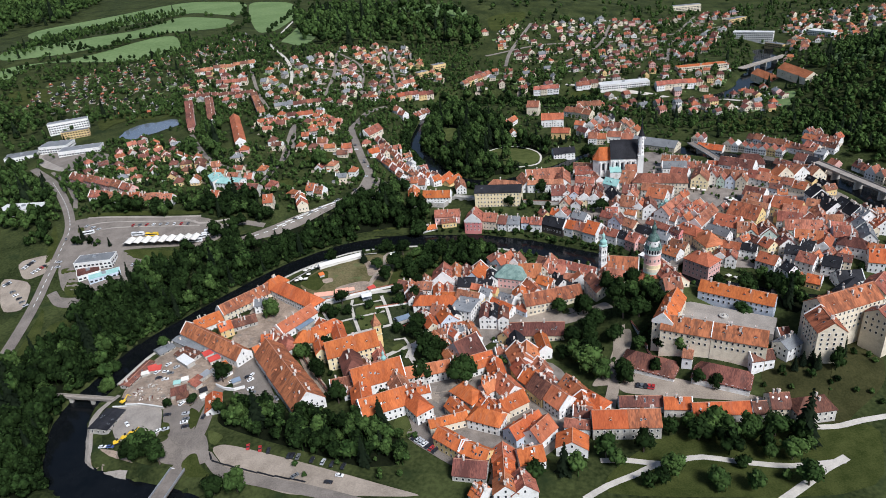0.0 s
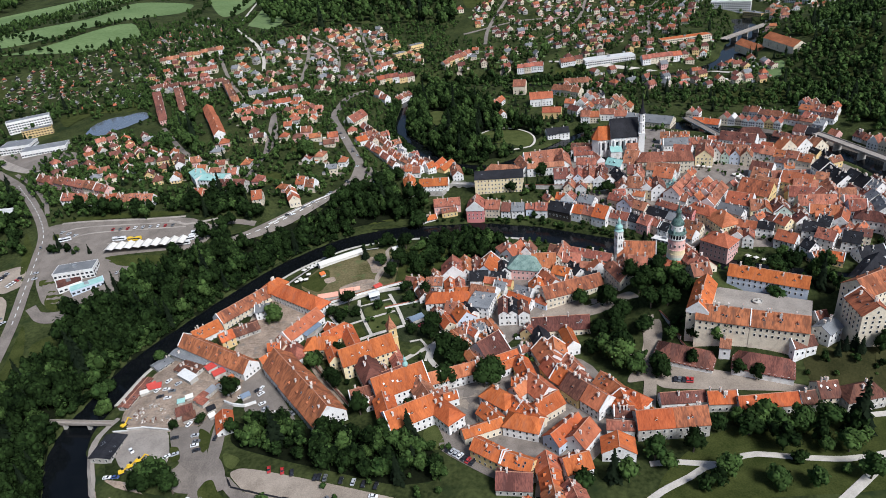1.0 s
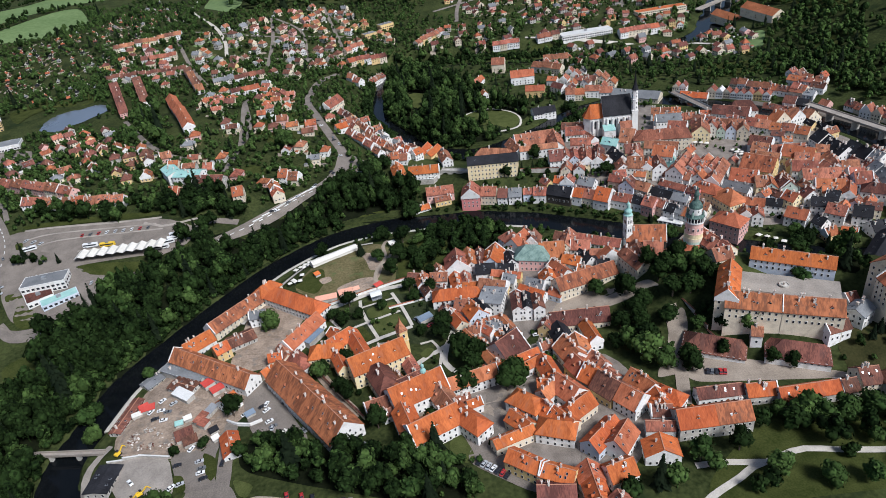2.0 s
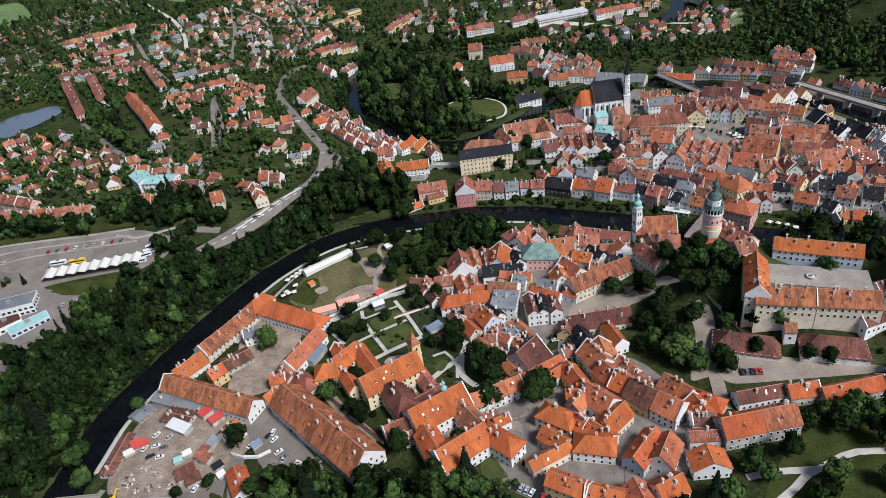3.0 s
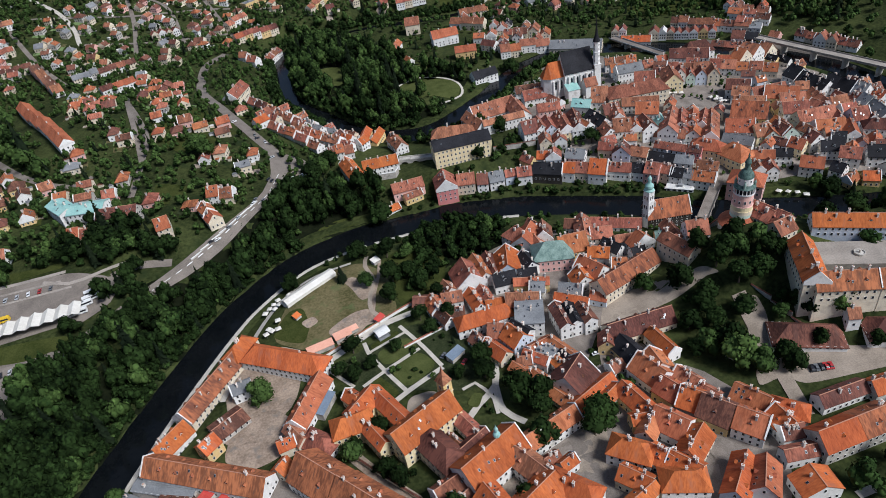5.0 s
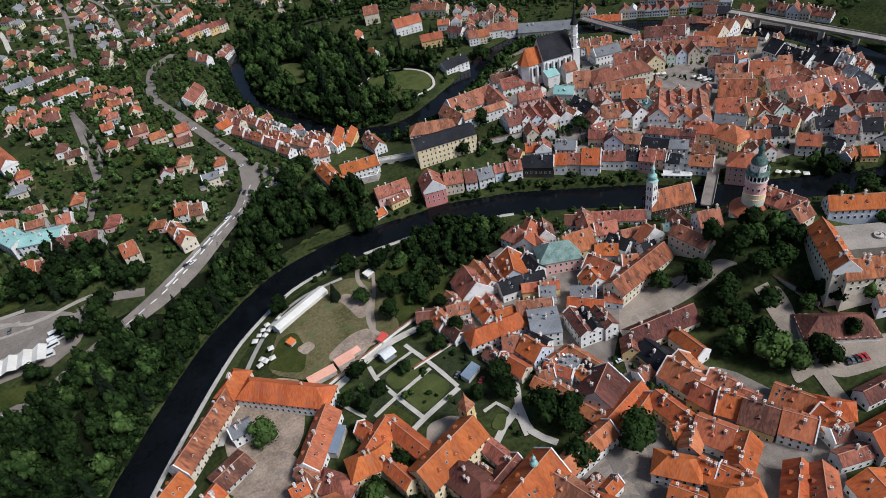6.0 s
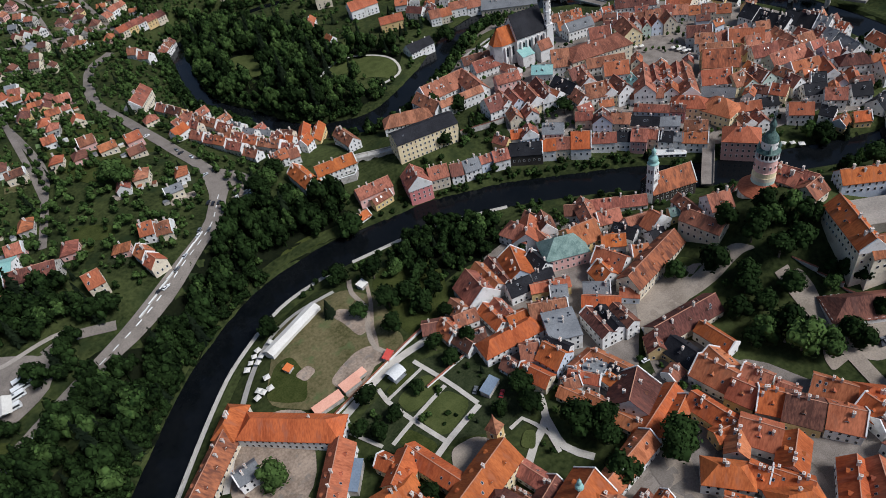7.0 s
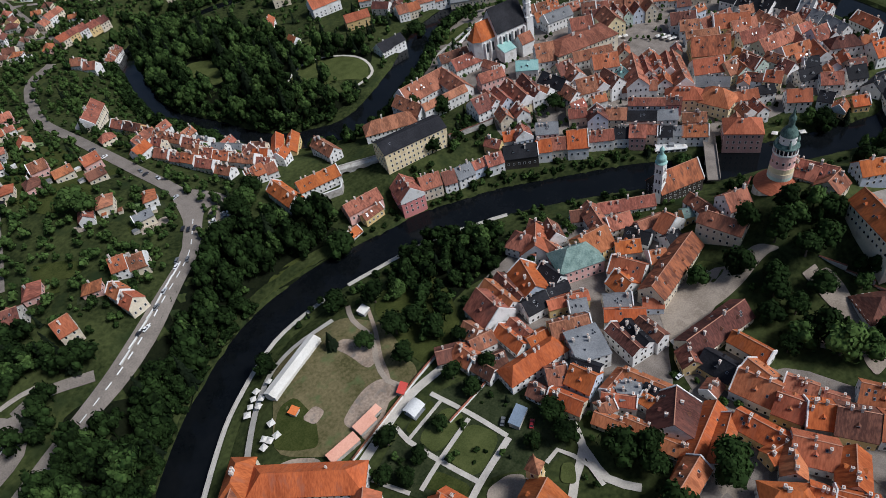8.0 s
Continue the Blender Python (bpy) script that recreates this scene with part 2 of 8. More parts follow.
# hills: x, y, height, radius along, radius across, turn
HILLS = [(-317.8, 599, 28.5, 195.6, 130.4, 0), (-146.7, 676.4, 9.8, 122.2, 122.2, 0), (-285.2, 1141, 44.8, 244.5, 211.9, 0),
         (-815, 1385.5, 65.2, 423.8, 456.4, 0), (48.9, 1467, 73.3, 309.7, 309.7, 0), (195.6, 346.4, 22, 89.6, 27.7, -12),
         (154.8, 547.7, 11.4, 89.6, 61.1, 0), (586.8, 717.2, 77.4, 138.5, 244.5, 0), (32.6, 562.3, 6.5, 48.9, 24.4, 0), (244.5, 1002.4, 13, 211.9, 89.6, 0),
         (112.5, 368.4, 19.6, 35.9, 34.2, 0), (-456.4, 823.1, 19.6, 195.6, 138.5, 0), (191.5, 303.2, 4.9, 105.9, 32.6, 0), (136, 313, 16.5, 33, 14, -26), (190, 290, 9, 28, 14, 14),
         (-215, 755, 26, 95, 85, 0), (-122, 648, 6, 55, 75, 0), (-170, 560, 6, 60, 35, 0)]


def smooth(a, b, v):
    k = np.clip((v - a) / (b - a), 0, 1)
    return k * k * (3 - 2 * k)


def spline(points, step):
    """Points of a smooth line through the given ones, about step metres apart."""
    p = [np.array(q, float) for q in points]
    p = [2 * p[0] - p[1]] + p + [2 * p[-1] - p[-2]]
    out = []
    for a, b, c, d in zip(p, p[1:], p[2:], p[3:]):
        n = max(1, int(np.linalg.norm((c - b)[:2]) / step))
        for i in range(n):
            k = i / n
            out.append(0.5 * (2 * b + (c - a) * k + (2 * a - 5 * b + 4 * c - d) * k * k + (3 * b - a - 3 * c + d) * k ** 3))
    return np.array(out + [p[-2]])


POND = (-407, 850, 36, 50, 33.0)        # x, y, radii, level
COURSE = spline(RIVER, 7)


def shore(x, y):
    """Distance to the river's edge, negative over the water."""
    x, y = np.asarray(x, float), np.asarray(y, float)
    best = np.full(x.shape, 1e9)
    for cx, cy, hw in COURSE:
        best = np.minimum(best, np.hypot(x - cx, y - cy) - hw)
    return best


def height(x, y):
    x, y = np.asarray(x, float), np.asarray(y, float)
    z = 4.1 + 49 * smooth(1060, 2450, y) + 3.3 * smooth(342, 245, y)
    for hx, hy, amp, ra, rb, turn in HILLS:
        c, s = math.cos(radians(turn)), math.sin(radians(turn))
        u, v = (x - hx) * c + (y - hy) * s, (y - hy) * c - (x - hx) * s
        z = z + amp * np.exp(-((u / ra) ** 2 + (v / rb) ** 2))
    pond = np.hypot((x - POND[0]) / POND[2], (y - POND[1]) / POND[3])
    z = z + (POND[4] - z) * smooth(1.5, 1.0, pond)
    d = shore(x, y)
    bank = 0.5 + (z - 0.5) * smooth(1, 31, d)
    return np.where(d < 1, -4.5 + 5.0 * smooth(-4, 1, d), bank)


def ground_z(x, y):
    return float(height(x, y))


# ---- ground ----
def axis(cuts):
    out = []
    for a, b, step in cuts:
        out += list(np.arange(a, b, step))
    return np.array(out + [cuts[-1][1]])


gx = axis([(-5000, -1300, 185), (-1300, -390, 23), (-390, 390, 5), (390, 980, 20), (980, 5000, 200)])
gy = axis([(-2500, -420, 130), (-420, 100, 13), (100, 205, 10.5), (205, 735, 5), (735, 1220, 12), (1220, 2600, 40), (2600, 7500, 245)])
GX, GY = np.meshgrid(gx, gy)
GZ = height(GX, GY)
nx, ny = len(gx), len(gy)
sheet = bpy.data.meshes.new("ground")
idx = np.arange(nx * ny).reshape(ny, nx)
quads = np.stack([idx[:-1, :-1], idx[:-1, 1:], idx[1:, 1:], idx[1:, :-1]], -1).reshape(-1, 4)
sheet.vertices.add(nx * ny)
sheet.vertices.foreach_set("co", np.stack([GX, GY, GZ], -1).ravel())
sheet.loops.add(quads.size)
sheet.loops.foreach_set("vertex_index", quads.ravel())
sheet.polygons.add(len(quads))
sheet.polygons.foreach_set("loop_start", np.arange(len(quads)) * 4)
sheet.polygons.foreach_set("loop_total", np.full(len(quads), 4))
sheet.update(calc_edges=True)
sheet.polygons.foreach_set("use_smooth", np.ones(len(quads), bool))
sheet.materials.append(GROUND)
tagged(new("ground", sheet), "rolling green ground with meadows, gardens and river banks", "ground", kind="structure")

# the river: one water surface along its course
river = Shape()
tangent = np.gradient(COURSE[:, :2], axis=0)
tangent /= np.linalg.norm(tangent, axis=1)[:, None]
side = np.stack([-tangent[:, 1], tangent[:, 0]], 1) * (COURSE[:, 2:] + 5)
edge_l, edge_r = COURSE[:, :2] + side, COURSE[:, :2] - side
for i in range(len(COURSE) - 1):
    river.face([(*edge_r[i], -1.3), (*edge_r[i + 1], -1.3), (*edge_l[i + 1], -1.3), (*edge_l[i], -1.3)], WATER)
tagged(part("water", river), "dark slow river winding round the old town", "river", kind="structure")


def bank(sign, name):
    """A grassy bank along one shore, from the water's edge up to the meadow."""
    sh = Shape()
    n = np.stack([-tangent[:, 1], tangent[:, 0]], 1) * sign
    rows = []
    for off, lift in ((-1.5, None), (0.6, 0.15), (3.2, 0.9), (8.0, 0.12)):
        p = COURSE[:, :2] + n * (COURSE[:, 2:] + off)
        z = np.full(len(p), -1.9) if lift is None else np.maximum(height(p[:, 0], p[:, 1]) + lift, -0.4 if off < 1 else 0.5)
        rows.append(np.concatenate([p, z[:, None]], 1))
    for a, b in zip(rows, rows[1:]):
        for i in range(len(a) - 1):
            q = [a[i], a[i + 1], b[i + 1], b[i]]
            sh.face(q if sign < 0 else q[::-1], GROUND)
    tagged(part(name, sh), "grassy sloping river bank above dark water", "bank", kind="structure")


bank(1, "river_bank")
bank(-1, "river_bank")

def quay(sign, x0, x1, y0, y1):
    """A low stone river wall with a pale path on top, along one shore of a stretch."""
    n = np.stack([-tangent[:, 1], tangent[:, 0]], 1) * sign
    keep = [i for i, (cx, cy, _) in enumerate(COURSE) if x0 < cx < x1 and y0 < cy < y1]
    wall, walk_way = Shape(), Shape()
    rim = [[(*(COURSE[i, :2] + n[i] * (COURSE[i, 2] + off)), z) for i in keep] for off, z in ((-0.5, -2.0), (-0.2, 1.35), (0.4, 1.35), (0.4, 1.12), (4.2, 1.2), (4.2, 0.2))]
    for k, (a, b) in enumerate(zip(rim, rim[1:])):
        for i in range(len(keep) - 1):
            q = [a[i], a[i + 1], b[i + 1], b[i]]
            (walk_way if k == 3 else wall).face(q if sign < 0 else q[::-1], PATH if k == 3 else WALL["S"])
    tagged(part("quay_wall", wall), "low grey stone river wall above dark water", "wall", kind="structure")
    tagged(part("quay_walk", walk_way), "pale sandy path on top of the river wall", "path", kind="structure")


quay(-1, -252, -60, 345, 540)
quay(-1, -60, 46, 480, 540)

TAKEN = []        # x, y, radius of what stands on the ground
LANES = []        # x, y, half width along the roads


def free(x, y, r, lanes=True):
    if any((x - a) ** 2 + (y - b) ** 2 < (r + c) ** 2 for a, b, c in TAKEN):
        return False
    return not lanes or not any((x - a) ** 2 + (y - b) ** 2 < (r + c) ** 2 for a, b, c in LANES)


def inside(poly, x, y):
    hit, n = False, len(poly)
    for i in range(n):
        (xa, ya), (xb, yb) = poly[i], poly[(i + 1) % n]
        if (ya > y) != (yb > y) and x < (xb - xa) * (y - ya) / (yb - ya) + xa:
            hit = not hit
    return hit


def area(name, mat, pts, lift=0.3, cell=5.5):
    """A paved or mown patch that follows the ground, with rounded corners."""
    for _ in range(2):
        pts = [(a[0] + (b[0] - a[0]) * k, a[1] + (b[1] - a[1]) * k) for a, b in zip(pts, pts[1:] + pts[:1]) for k in (0.18, 0.82)]
    bm = bmesh.new()
    bm.faces.new([bm.verts.new((x, y, 0)) for x, y in pts])
    xs, ys = [p[0] for p in pts], [p[1] for p in pts]
    cell = max(cell, (max(xs) - min(xs)) / 40, (max(ys) - min(ys)) / 40)
    for k, (lo, hi) in enumerate(((min(xs), max(xs)), (min(ys), max(ys)))):
        v = lo + cell
        while v < hi:
            no = (1, 0, 0) if k == 0 else (0, 1, 0)
            bmesh.ops.bisect_plane(bm, geom=bm.verts[:] + bm.edges[:] + bm.faces[:], plane_co=(v, v, 0), plane_no=no)
            v += cell
    z = height(np.array([v.co.x for v in bm.verts]), np.array([v.co.y for v in bm.verts]))
    for v, h in zip(bm.verts, z):
        v.co.z = h + lift
    bmesh.ops.recalc_face_normals(bm, faces=bm.faces[:])
    if sum(f.normal.z for f in bm.faces) < 0:
        bmesh.ops.reverse_faces(bm, faces=bm.faces[:])
    me = bpy.data.meshes.new(name)
    bm.to_mesh(me)
    bm.free()
    me.materials.append(mat)
    return tagged(new(name, me), mat.name.replace("_", " ") + " patch on the ground, " + name.replace("_", " "), "pavement", kind="structure")


def lane(name, mat, width, pts, lift=0.42, keep=True):
    """A road or path that follows the ground along a smooth line."""
    line = spline(pts, 5)
    t = np.gradient(line, axis=0)
    t /= np.linalg.norm(t, axis=1)[:, None] + 1e-9
    s = np.stack([-t[:, 1], t[:, 0]], 1) * width / 2
    rows = [line + s, line, line - s]
    zs = [height(r[:, 0], r[:, 1]) + lift for r in rows]
    sh = Shape()
    for i in range(len(line) - 1):
        for a in (0, 1):
            sh.face([(*rows[a + 1][i], zs[a + 1][i]), (*rows[a + 1][i + 1], zs[a + 1][i + 1]), (*rows[a][i + 1], zs[a][i + 1]), (*rows[a][i], zs[a][i])], mat)
    for p in line[::2]:
        if keep:
            LANES.append((p[0], p[1], width / 2))
    return tagged(part(name, sh), mat.name.replace("_", " ") + " surface of a winding " + name.replace("_", " "), "road", kind="structure")


def dashes(name, width, pts):
    """White dashes along the middle of a road."""
    line = spline(pts, 4)
    t = np.gradient(line, axis=0)
    t /= np.linalg.norm(t, axis=1)[:, None] + 1e-9
    s = np.stack([-t[:, 1], t[:, 0]], 1) * width / 2
    a, b = line + s, line - s
    za, zb = height(a[:, 0], a[:, 1]) + 0.5, height(b[:, 0], b[:, 1]) + 0.5
    sh = Shape()
    for i in range(0, len(line) - 1, 2):
        sh.face([(*b[i], zb[i]), (*b[i + 1], zb[i + 1]), (*a[i + 1], za[i + 1]), (*a[i], za[i])], MARK)
    tagged(part(name, sh), "white dashed centre line painted on asphalt", "road marking", kind="structure")


# ---- roads, squares and lawns ----
area("yard", DIRT, [(-205, 348), (-193, 361), (-164, 340), (-156, 326), (-162, 322), (-171, 315), (-179, 309), (-191, 318), (-204, 317), (-220, 321), (-223, 342)])
area("court", CONCRETE, [(-222, 317), (-190, 313), (-181, 286), (-186, 282), (-207, 285), (-218, 302)])
area("forecourt", ASPHALT, [(-189, 311), (-174, 312), (-166, 301), (-158, 275), (-162, 272), (-174, 281), (-183, 295)])
area("quay_ground", DIRT, [(-220, 284), (-201, 278), (-187, 266), (-206, 264), (-217, 270)])
area("car_park", GRAVEL, [(-148, 272), (-140, 274), (-93, 255), (-47, 235), (-28, 227), (-95, 234), (-135, 257)])
area("lane_area", ASPHALT, [(-24, 318), (-14, 327), (-19, 289), (-25, 277), (-23, 264), (-13, 250), (-15, 244), (-40, 267), (-41, 274), (-29, 288)])
area("stable_lane", GRAVEL, [(82, 307), (95, 308), (119, 294), (149, 278), (150, 274), (114, 283), (81, 291), (77, 296)])
area("forecourt_upper", GRAVEL, [(50, 369), (66, 372), (77, 371), (85, 368), (89, 358), (83, 362), (65, 362), (36, 367), (26, 369), (29, 373)])
area("square", COBBLE, [(197, 562), (246, 544), (224, 520), (187, 535)])
area("bus_station", ASPHALT, [(-344, 557), (-238, 547), (-212, 532), (-212, 520), (-234, 505), (-308, 519), (-340, 534)])
area("lot_a", GRAVEL, [(-385, 500), (-357, 507), (-347, 481), (-364, 471)])
area("lot_b", GRAVEL, [(-389, 480), (-355, 469), (-343, 432), (-361, 431)])
area("lot_c", ASPHALT, [(-286, 488), (-247, 485), (-250, 460), (-272, 465)])
area("lot_d", ASPHALT, [(-337, 483), (-295, 506), (-269, 481), (-283, 457), (-317, 450)])
area("shop_lot", ASPHALT, [(-527, 786), (-434, 770), (-367, 725), (-440, 711)])
area("festival_field", DRY, [(-110, 491), (-73, 488), (-63, 474), (-55, 463), (-61, 453), (-64, 431), (-89, 431), (-109, 423), (-116, 426), (-134, 443), (-121, 467)])
area("yard_green", LAWN, [(-184, 296), (-179, 295), (-175, 285), (-180, 284)], 0.5)
area("yard_green", LAWN, [(-172, 309), (-164, 303), (-162, 292), (-164, 287), (-168, 294)], 0.5)
area("yard_green", TURF, [(-154, 287), (-142, 280), (-145, 273), (-150, 276)], 0.5)
area("yard_green", LAWN, [(-163, 265), (-159, 270), (-155, 270), (-151, 262), (-142, 255), (-157, 256)], 0.5)
area("worn_ground", DIRT, [(-86, 474), (-78, 474), (-71, 462), (-73, 452), (-80, 451), (-82, 464)], 0.42)
area("worn_ground", DIRT, [(-104, 436), (-95, 441), (-86, 444), (-78, 443), (-72, 431), (-86, 430), (-101, 426)], 0.42)
area("worn_ground", DIRT, [(-116, 450), (-108, 452), (-106, 446), (-113, 443)], 0.42)
area("tent_green", LAWN, [(-133, 446), (-121, 462), (-112, 462), (-111, 446), (-117, 433), (-125, 438)], 0.4)
lane("field_path", GRAVEL, 2.6, [(-65, 492), (-69, 480), (-68, 465), (-74, 453), (-77, 440), (-72, 431)], 0.5)
area("lawn_d", TURF, [(58, 383), (69, 385), (71, 372), (59, 372)])
area("lawn_e", MEADOW, [(199, 306), (225, 305), (214, 280), (183, 259), (174, 263)])
area("lawn_f", TURF, [(-26, 816), (-11, 824), (6, 812), (2, 772), (-14, 764), (-22, 793)])
area("park_glade", TURF, [(26, 722), (46, 738), (61, 732), (80, 721), (88, 699), (74, 678), (58, 690), (42, 692), (26, 697)])
area("park_glade", TURF, [(54, 767), (77, 770), (81, 751), (59, 748)])
area("lawn_g", TURF, [(150, 683), (180, 683), (154, 656), (135, 678)])
area("lawn_h", TURF, [(-50, 281), (-42, 291), (-37, 271), (-43, 268)])
area("lawn_i", LAWN, [(-182, 735), (-132, 748), (-129, 654), (-166, 655)])
area("garden_ground", GARDEN, [(-110, 408), (-68, 421), (-38, 412), (-34, 378), (-46, 359), (-76, 376), (-95, 378)])
area("lawn_a", TURF, [(-85, 408), (-66, 412), (-63, 401), (-83, 396)], 0.5)
area("lawn_b", TURF, [(-82, 394), (-64, 399), (-58, 385), (-78, 377)], 0.5)
area("lawn_c", LAWN, [(-96, 390), (-88, 393), (-81, 377), (-88, 375)], 0.5)
area("lawn_strip", LAWN, [(-86, 415), (-69, 419), (-69, 415), (-85, 410)], 0.5)
area("convent_forecourt", GRAVEL, [(-84, 362), (-79, 372), (-68, 371), (-63, 366), (-70, 360), (-80, 358)], 0.5)
area("oval_lawn", TURF, [(-56, 355), (-50, 360), (-46, 357), (-52, 350)], 0.5)
lane("garden_path", PATH, 2.2, [(-67, 421), (-61, 401), (-57, 383)], 0.62)
lane("garden_path", PATH, 2.2, [(-88, 418), (-88, 410), (-84, 394), (-78, 375)], 0.62)
lane("garden_path", PATH, 2.0, [(-63, 400), (-83, 394), (-97, 389)], 0.66)
lane("garden_path", PATH, 2.8, [(-57, 382), (-77, 376), (-87, 372)], 0.66)
lane("garden_path", PATH, 1.6, [(-66, 415), (-87, 410)], 0.66)
lane("garden_path", PATH, 1.8, [(-109, 406), (-101, 391)], 0.62)
lane("garden_path", PATH, 1.8, [(-54, 364), (-47, 365), (-43, 352), (-45, 343)], 0.62)
area("near_yard", DIRT, [(-168, 388), (-156, 406), (-143, 401), (-147, 380), (-159, 381)])
area("street_yard", ASPHALT, [(-152, 354), (-142, 358), (-125, 319), (-116, 302), (-146, 310), (-156, 341)])
lane("riverside_road", ASPHALT, 9.0, [(-242, 481), (-206, 503), (-169, 524), (-139, 546), (-112, 572), (-97, 600), (-93, 626), (-105, 671), (-120, 735), (-134, 810), (-126, 891), (-100, 919)])
lane("side_street", ASPHALT, 4.9, [(-195, 771), (-182, 694), (-187, 657), (-197, 610)])
lane("main_road", ASPHALT, 9.0, [(-326, 372), (-337, 435), (-345, 475), (-351, 513), (-360, 549), (-391, 601), (-447, 680), (-502, 738)])
lane("ring_road", ASPHALT, 7.3, [(-331, 452), (-315, 436), (-293, 437), (-263, 451)])
lane("turning_road", ASPHALT, 5.7, [(-212, 531), (-198, 534), (-177, 529)])
lane("hill_road_a", PATH, 4.9, [(-405, 1922), (-346, 1313), (-262, 1077), (-247, 1002)])
lane("hill_road_b", ASPHALT, 4.9, [(-339, 1123), (-295, 987), (-262, 913)])
lane("hill_road_c", ASPHALT, 4.9, [(-191, 958), (-187, 1042), (-192, 1126)])
lane("hill_road_d", ASPHALT, 4.9, [(-115, 1170), (-97, 1046), (-84, 955)])
lane("hill_road_e", ASPHALT, 5.7, [(147, 1283), (97, 1151), (80, 1069)])
lane("suburb_street", ASPHALT, 4.9, [(-337, 812), (-278, 692), (-239, 647), (-222, 652)])
lane("suburb_street", ASPHALT, 4.1, [(-207, 900), (-191, 724), (-187, 648)])
lane("latran_street", COBBLE, 5.7, [(8, 346), (16, 310), (25, 280), (14, 262), (7, 245), (3, 232)])
lane("old_street", COBBLE, 4.9, [(58, 410), (40, 393), (21, 381), (16, 371)])
lane("castle_lane", GRAVEL, 6.5, [(89, 345), (81, 315), (68, 279)])
lane("castle_lane", GRAVEL, 4.9, [(82, 317), (68, 322), (63, 320)])
lane("garden_lane", PATH, 4.1, [(-107, 415), (-77, 426), (-54, 428)])
lane("parterre_path", PATH, 3.3, [(-33, 372), (-39, 359), (-51, 352), (-58, 347)])
lane("parterre_path", PATH, 3.3, [(-39, 359), (-42, 344), (-36, 333)])
lane("bridge_street", COBBLE, 6.5, [(186, 476), (175, 460), (161, 445)])
lane("upper_quay", ASPHALT, 5.7, [(368, 540), (356, 581), (337, 615), (308, 651)], 1.15)
lane("park_walk", PATH, 2.2, [(28, 722), (42, 733), (60, 737), (79, 722), (87, 702), (83, 686), (74, 680), (59, 676)])
lane("church_walk", PATH, 3.3, [(109, 657), (136, 663), (170, 669), (188, 672)])
lane("yard_wall_path", PATH, 3.3, [(-164, 413), (-142, 452), (-121, 479), (-104, 488), (-76, 488)], 1.15)
area("town_paving", COBBLE, [(75, 530), (93, 560), (152, 556), (213, 643), (247, 632), (345, 597), (308, 500), (316, 471), (267, 418), (232, 420), (203, 426), (166, 439), (134, 471), (104, 498)], 0.14)
area("latran_paving", COBBLE, [(-24, 452), (32, 461), (66, 447), (78, 421), (64, 382), (29, 373), (-6, 339), (-31, 371), (-35, 412)], 0.14)
area("upper_paving", COBBLE, [(20, 364), (38, 348), (51, 282), (37, 277), (5, 277), (-40, 320), (6, 335)], 0.14)
area("park_lawn", LAWN, [(93, 260), (158, 253), (199, 257), (174, 211), (51, 221), (59, 236)], 0.14)
area("verge_a", LAWN, [(-325, 413), (-329, 434), (-322, 423), (-311, 395), (-309, 370), (-309, 352), (-315, 355)])
area("verge_b", LAWN, [(-314, 409), (-298, 420), (-288, 399), (-301, 387)])
area("verge_c", LAWN, [(-323, 454), (-325, 472), (-312, 464), (-297, 446), (-309, 442)])
area("verge_e", LAWN, [(-371, 534), (-379, 558), (-358, 523), (-351, 487), (-353, 483)])
area("verge_f", LAWN, [(-354, 567), (-239, 557), (-237, 550), (-345, 559)])
area("pond_lawn", LAWN, [(-504, 907), (-451, 955), (-408, 930), (-397, 900), (-445, 900), (-465, 875), (-468, 845)])
area("suburb_lawn", LAWN, [(-152, 651), (-133, 653), (-133, 630), (-146, 629)])
area("suburb_lawn", LAWN, [(-180, 621), (-157, 606), (-160, 592), (-181, 603)])
area("riverside_green", LAWN, [(-58, 482), (-26, 495), (-21, 467), (-33, 439), (-60, 433), (-61, 453)])
dashes("main_road_marking", 0.6, [(-337, 435), (-345, 475), (-351, 513), (-360, 549), (-391, 601), (-447, 680)])
dashes("riverside_road_marking", 0.5, [(-242, 481), (-206, 503), (-169, 524), (-139, 546), (-112, 572), (-97, 600)])
lane("junction_road", ASPHALT, 7.3, [(-165, 260), (-161, 270), (-158, 283), (-159, 300), (-160, 316), (-159, 327)])
lane("car_park_road", ASPHALT, 5.7, [(-159, 270), (-148, 267), (-140, 258), (-122, 250), (-83, 235), (-60, 226)])
lane("river_quay_road", CONCRETE, 4.1, [(-224, 328), (-231, 316), (-230, 301), (-222, 282), (-218, 271), (-209, 265), (-192, 262)], 1.15)
area("cloister_court", GRAVEL, [(-65, 310), (-50, 313), (-48, 305), (-61, 300)])
area("arsenal_court", DIRT, [(-169, 378), (-156, 401), (-137, 395), (-132, 375), (-144, 367), (-159, 366)])
area("back_lane", DIRT, [(-115, 364), (-101, 335), (-90, 317), (-94, 311), (-107, 334), (-117, 355)])
area("far_meadow", LAWN, [(481, 909), (513, 889), (509, 805), (477, 745), (469, 806)])
area("far_meadow", LAWN, [(436, 753), (454, 730), (429, 693), (406, 703)])
area("far_meadow", LAWN, [(294, 777), (377, 742), (372, 704), (305, 719)])
area("far_meadow", LAWN, [(66, 1317), (144, 1352), (139, 1303), (70, 1231)])
area("far_meadow", LAWN, [(-747, 1103), (-687, 1117), (-630, 1041), (-699, 1031)])
area("far_meadow", LAWN, [(-172, 739), (-150, 770), (-131, 690), (-159, 677)])
area("far_meadow", LAWN, [(161, 940), (213, 922), (194, 907), (158, 923)])
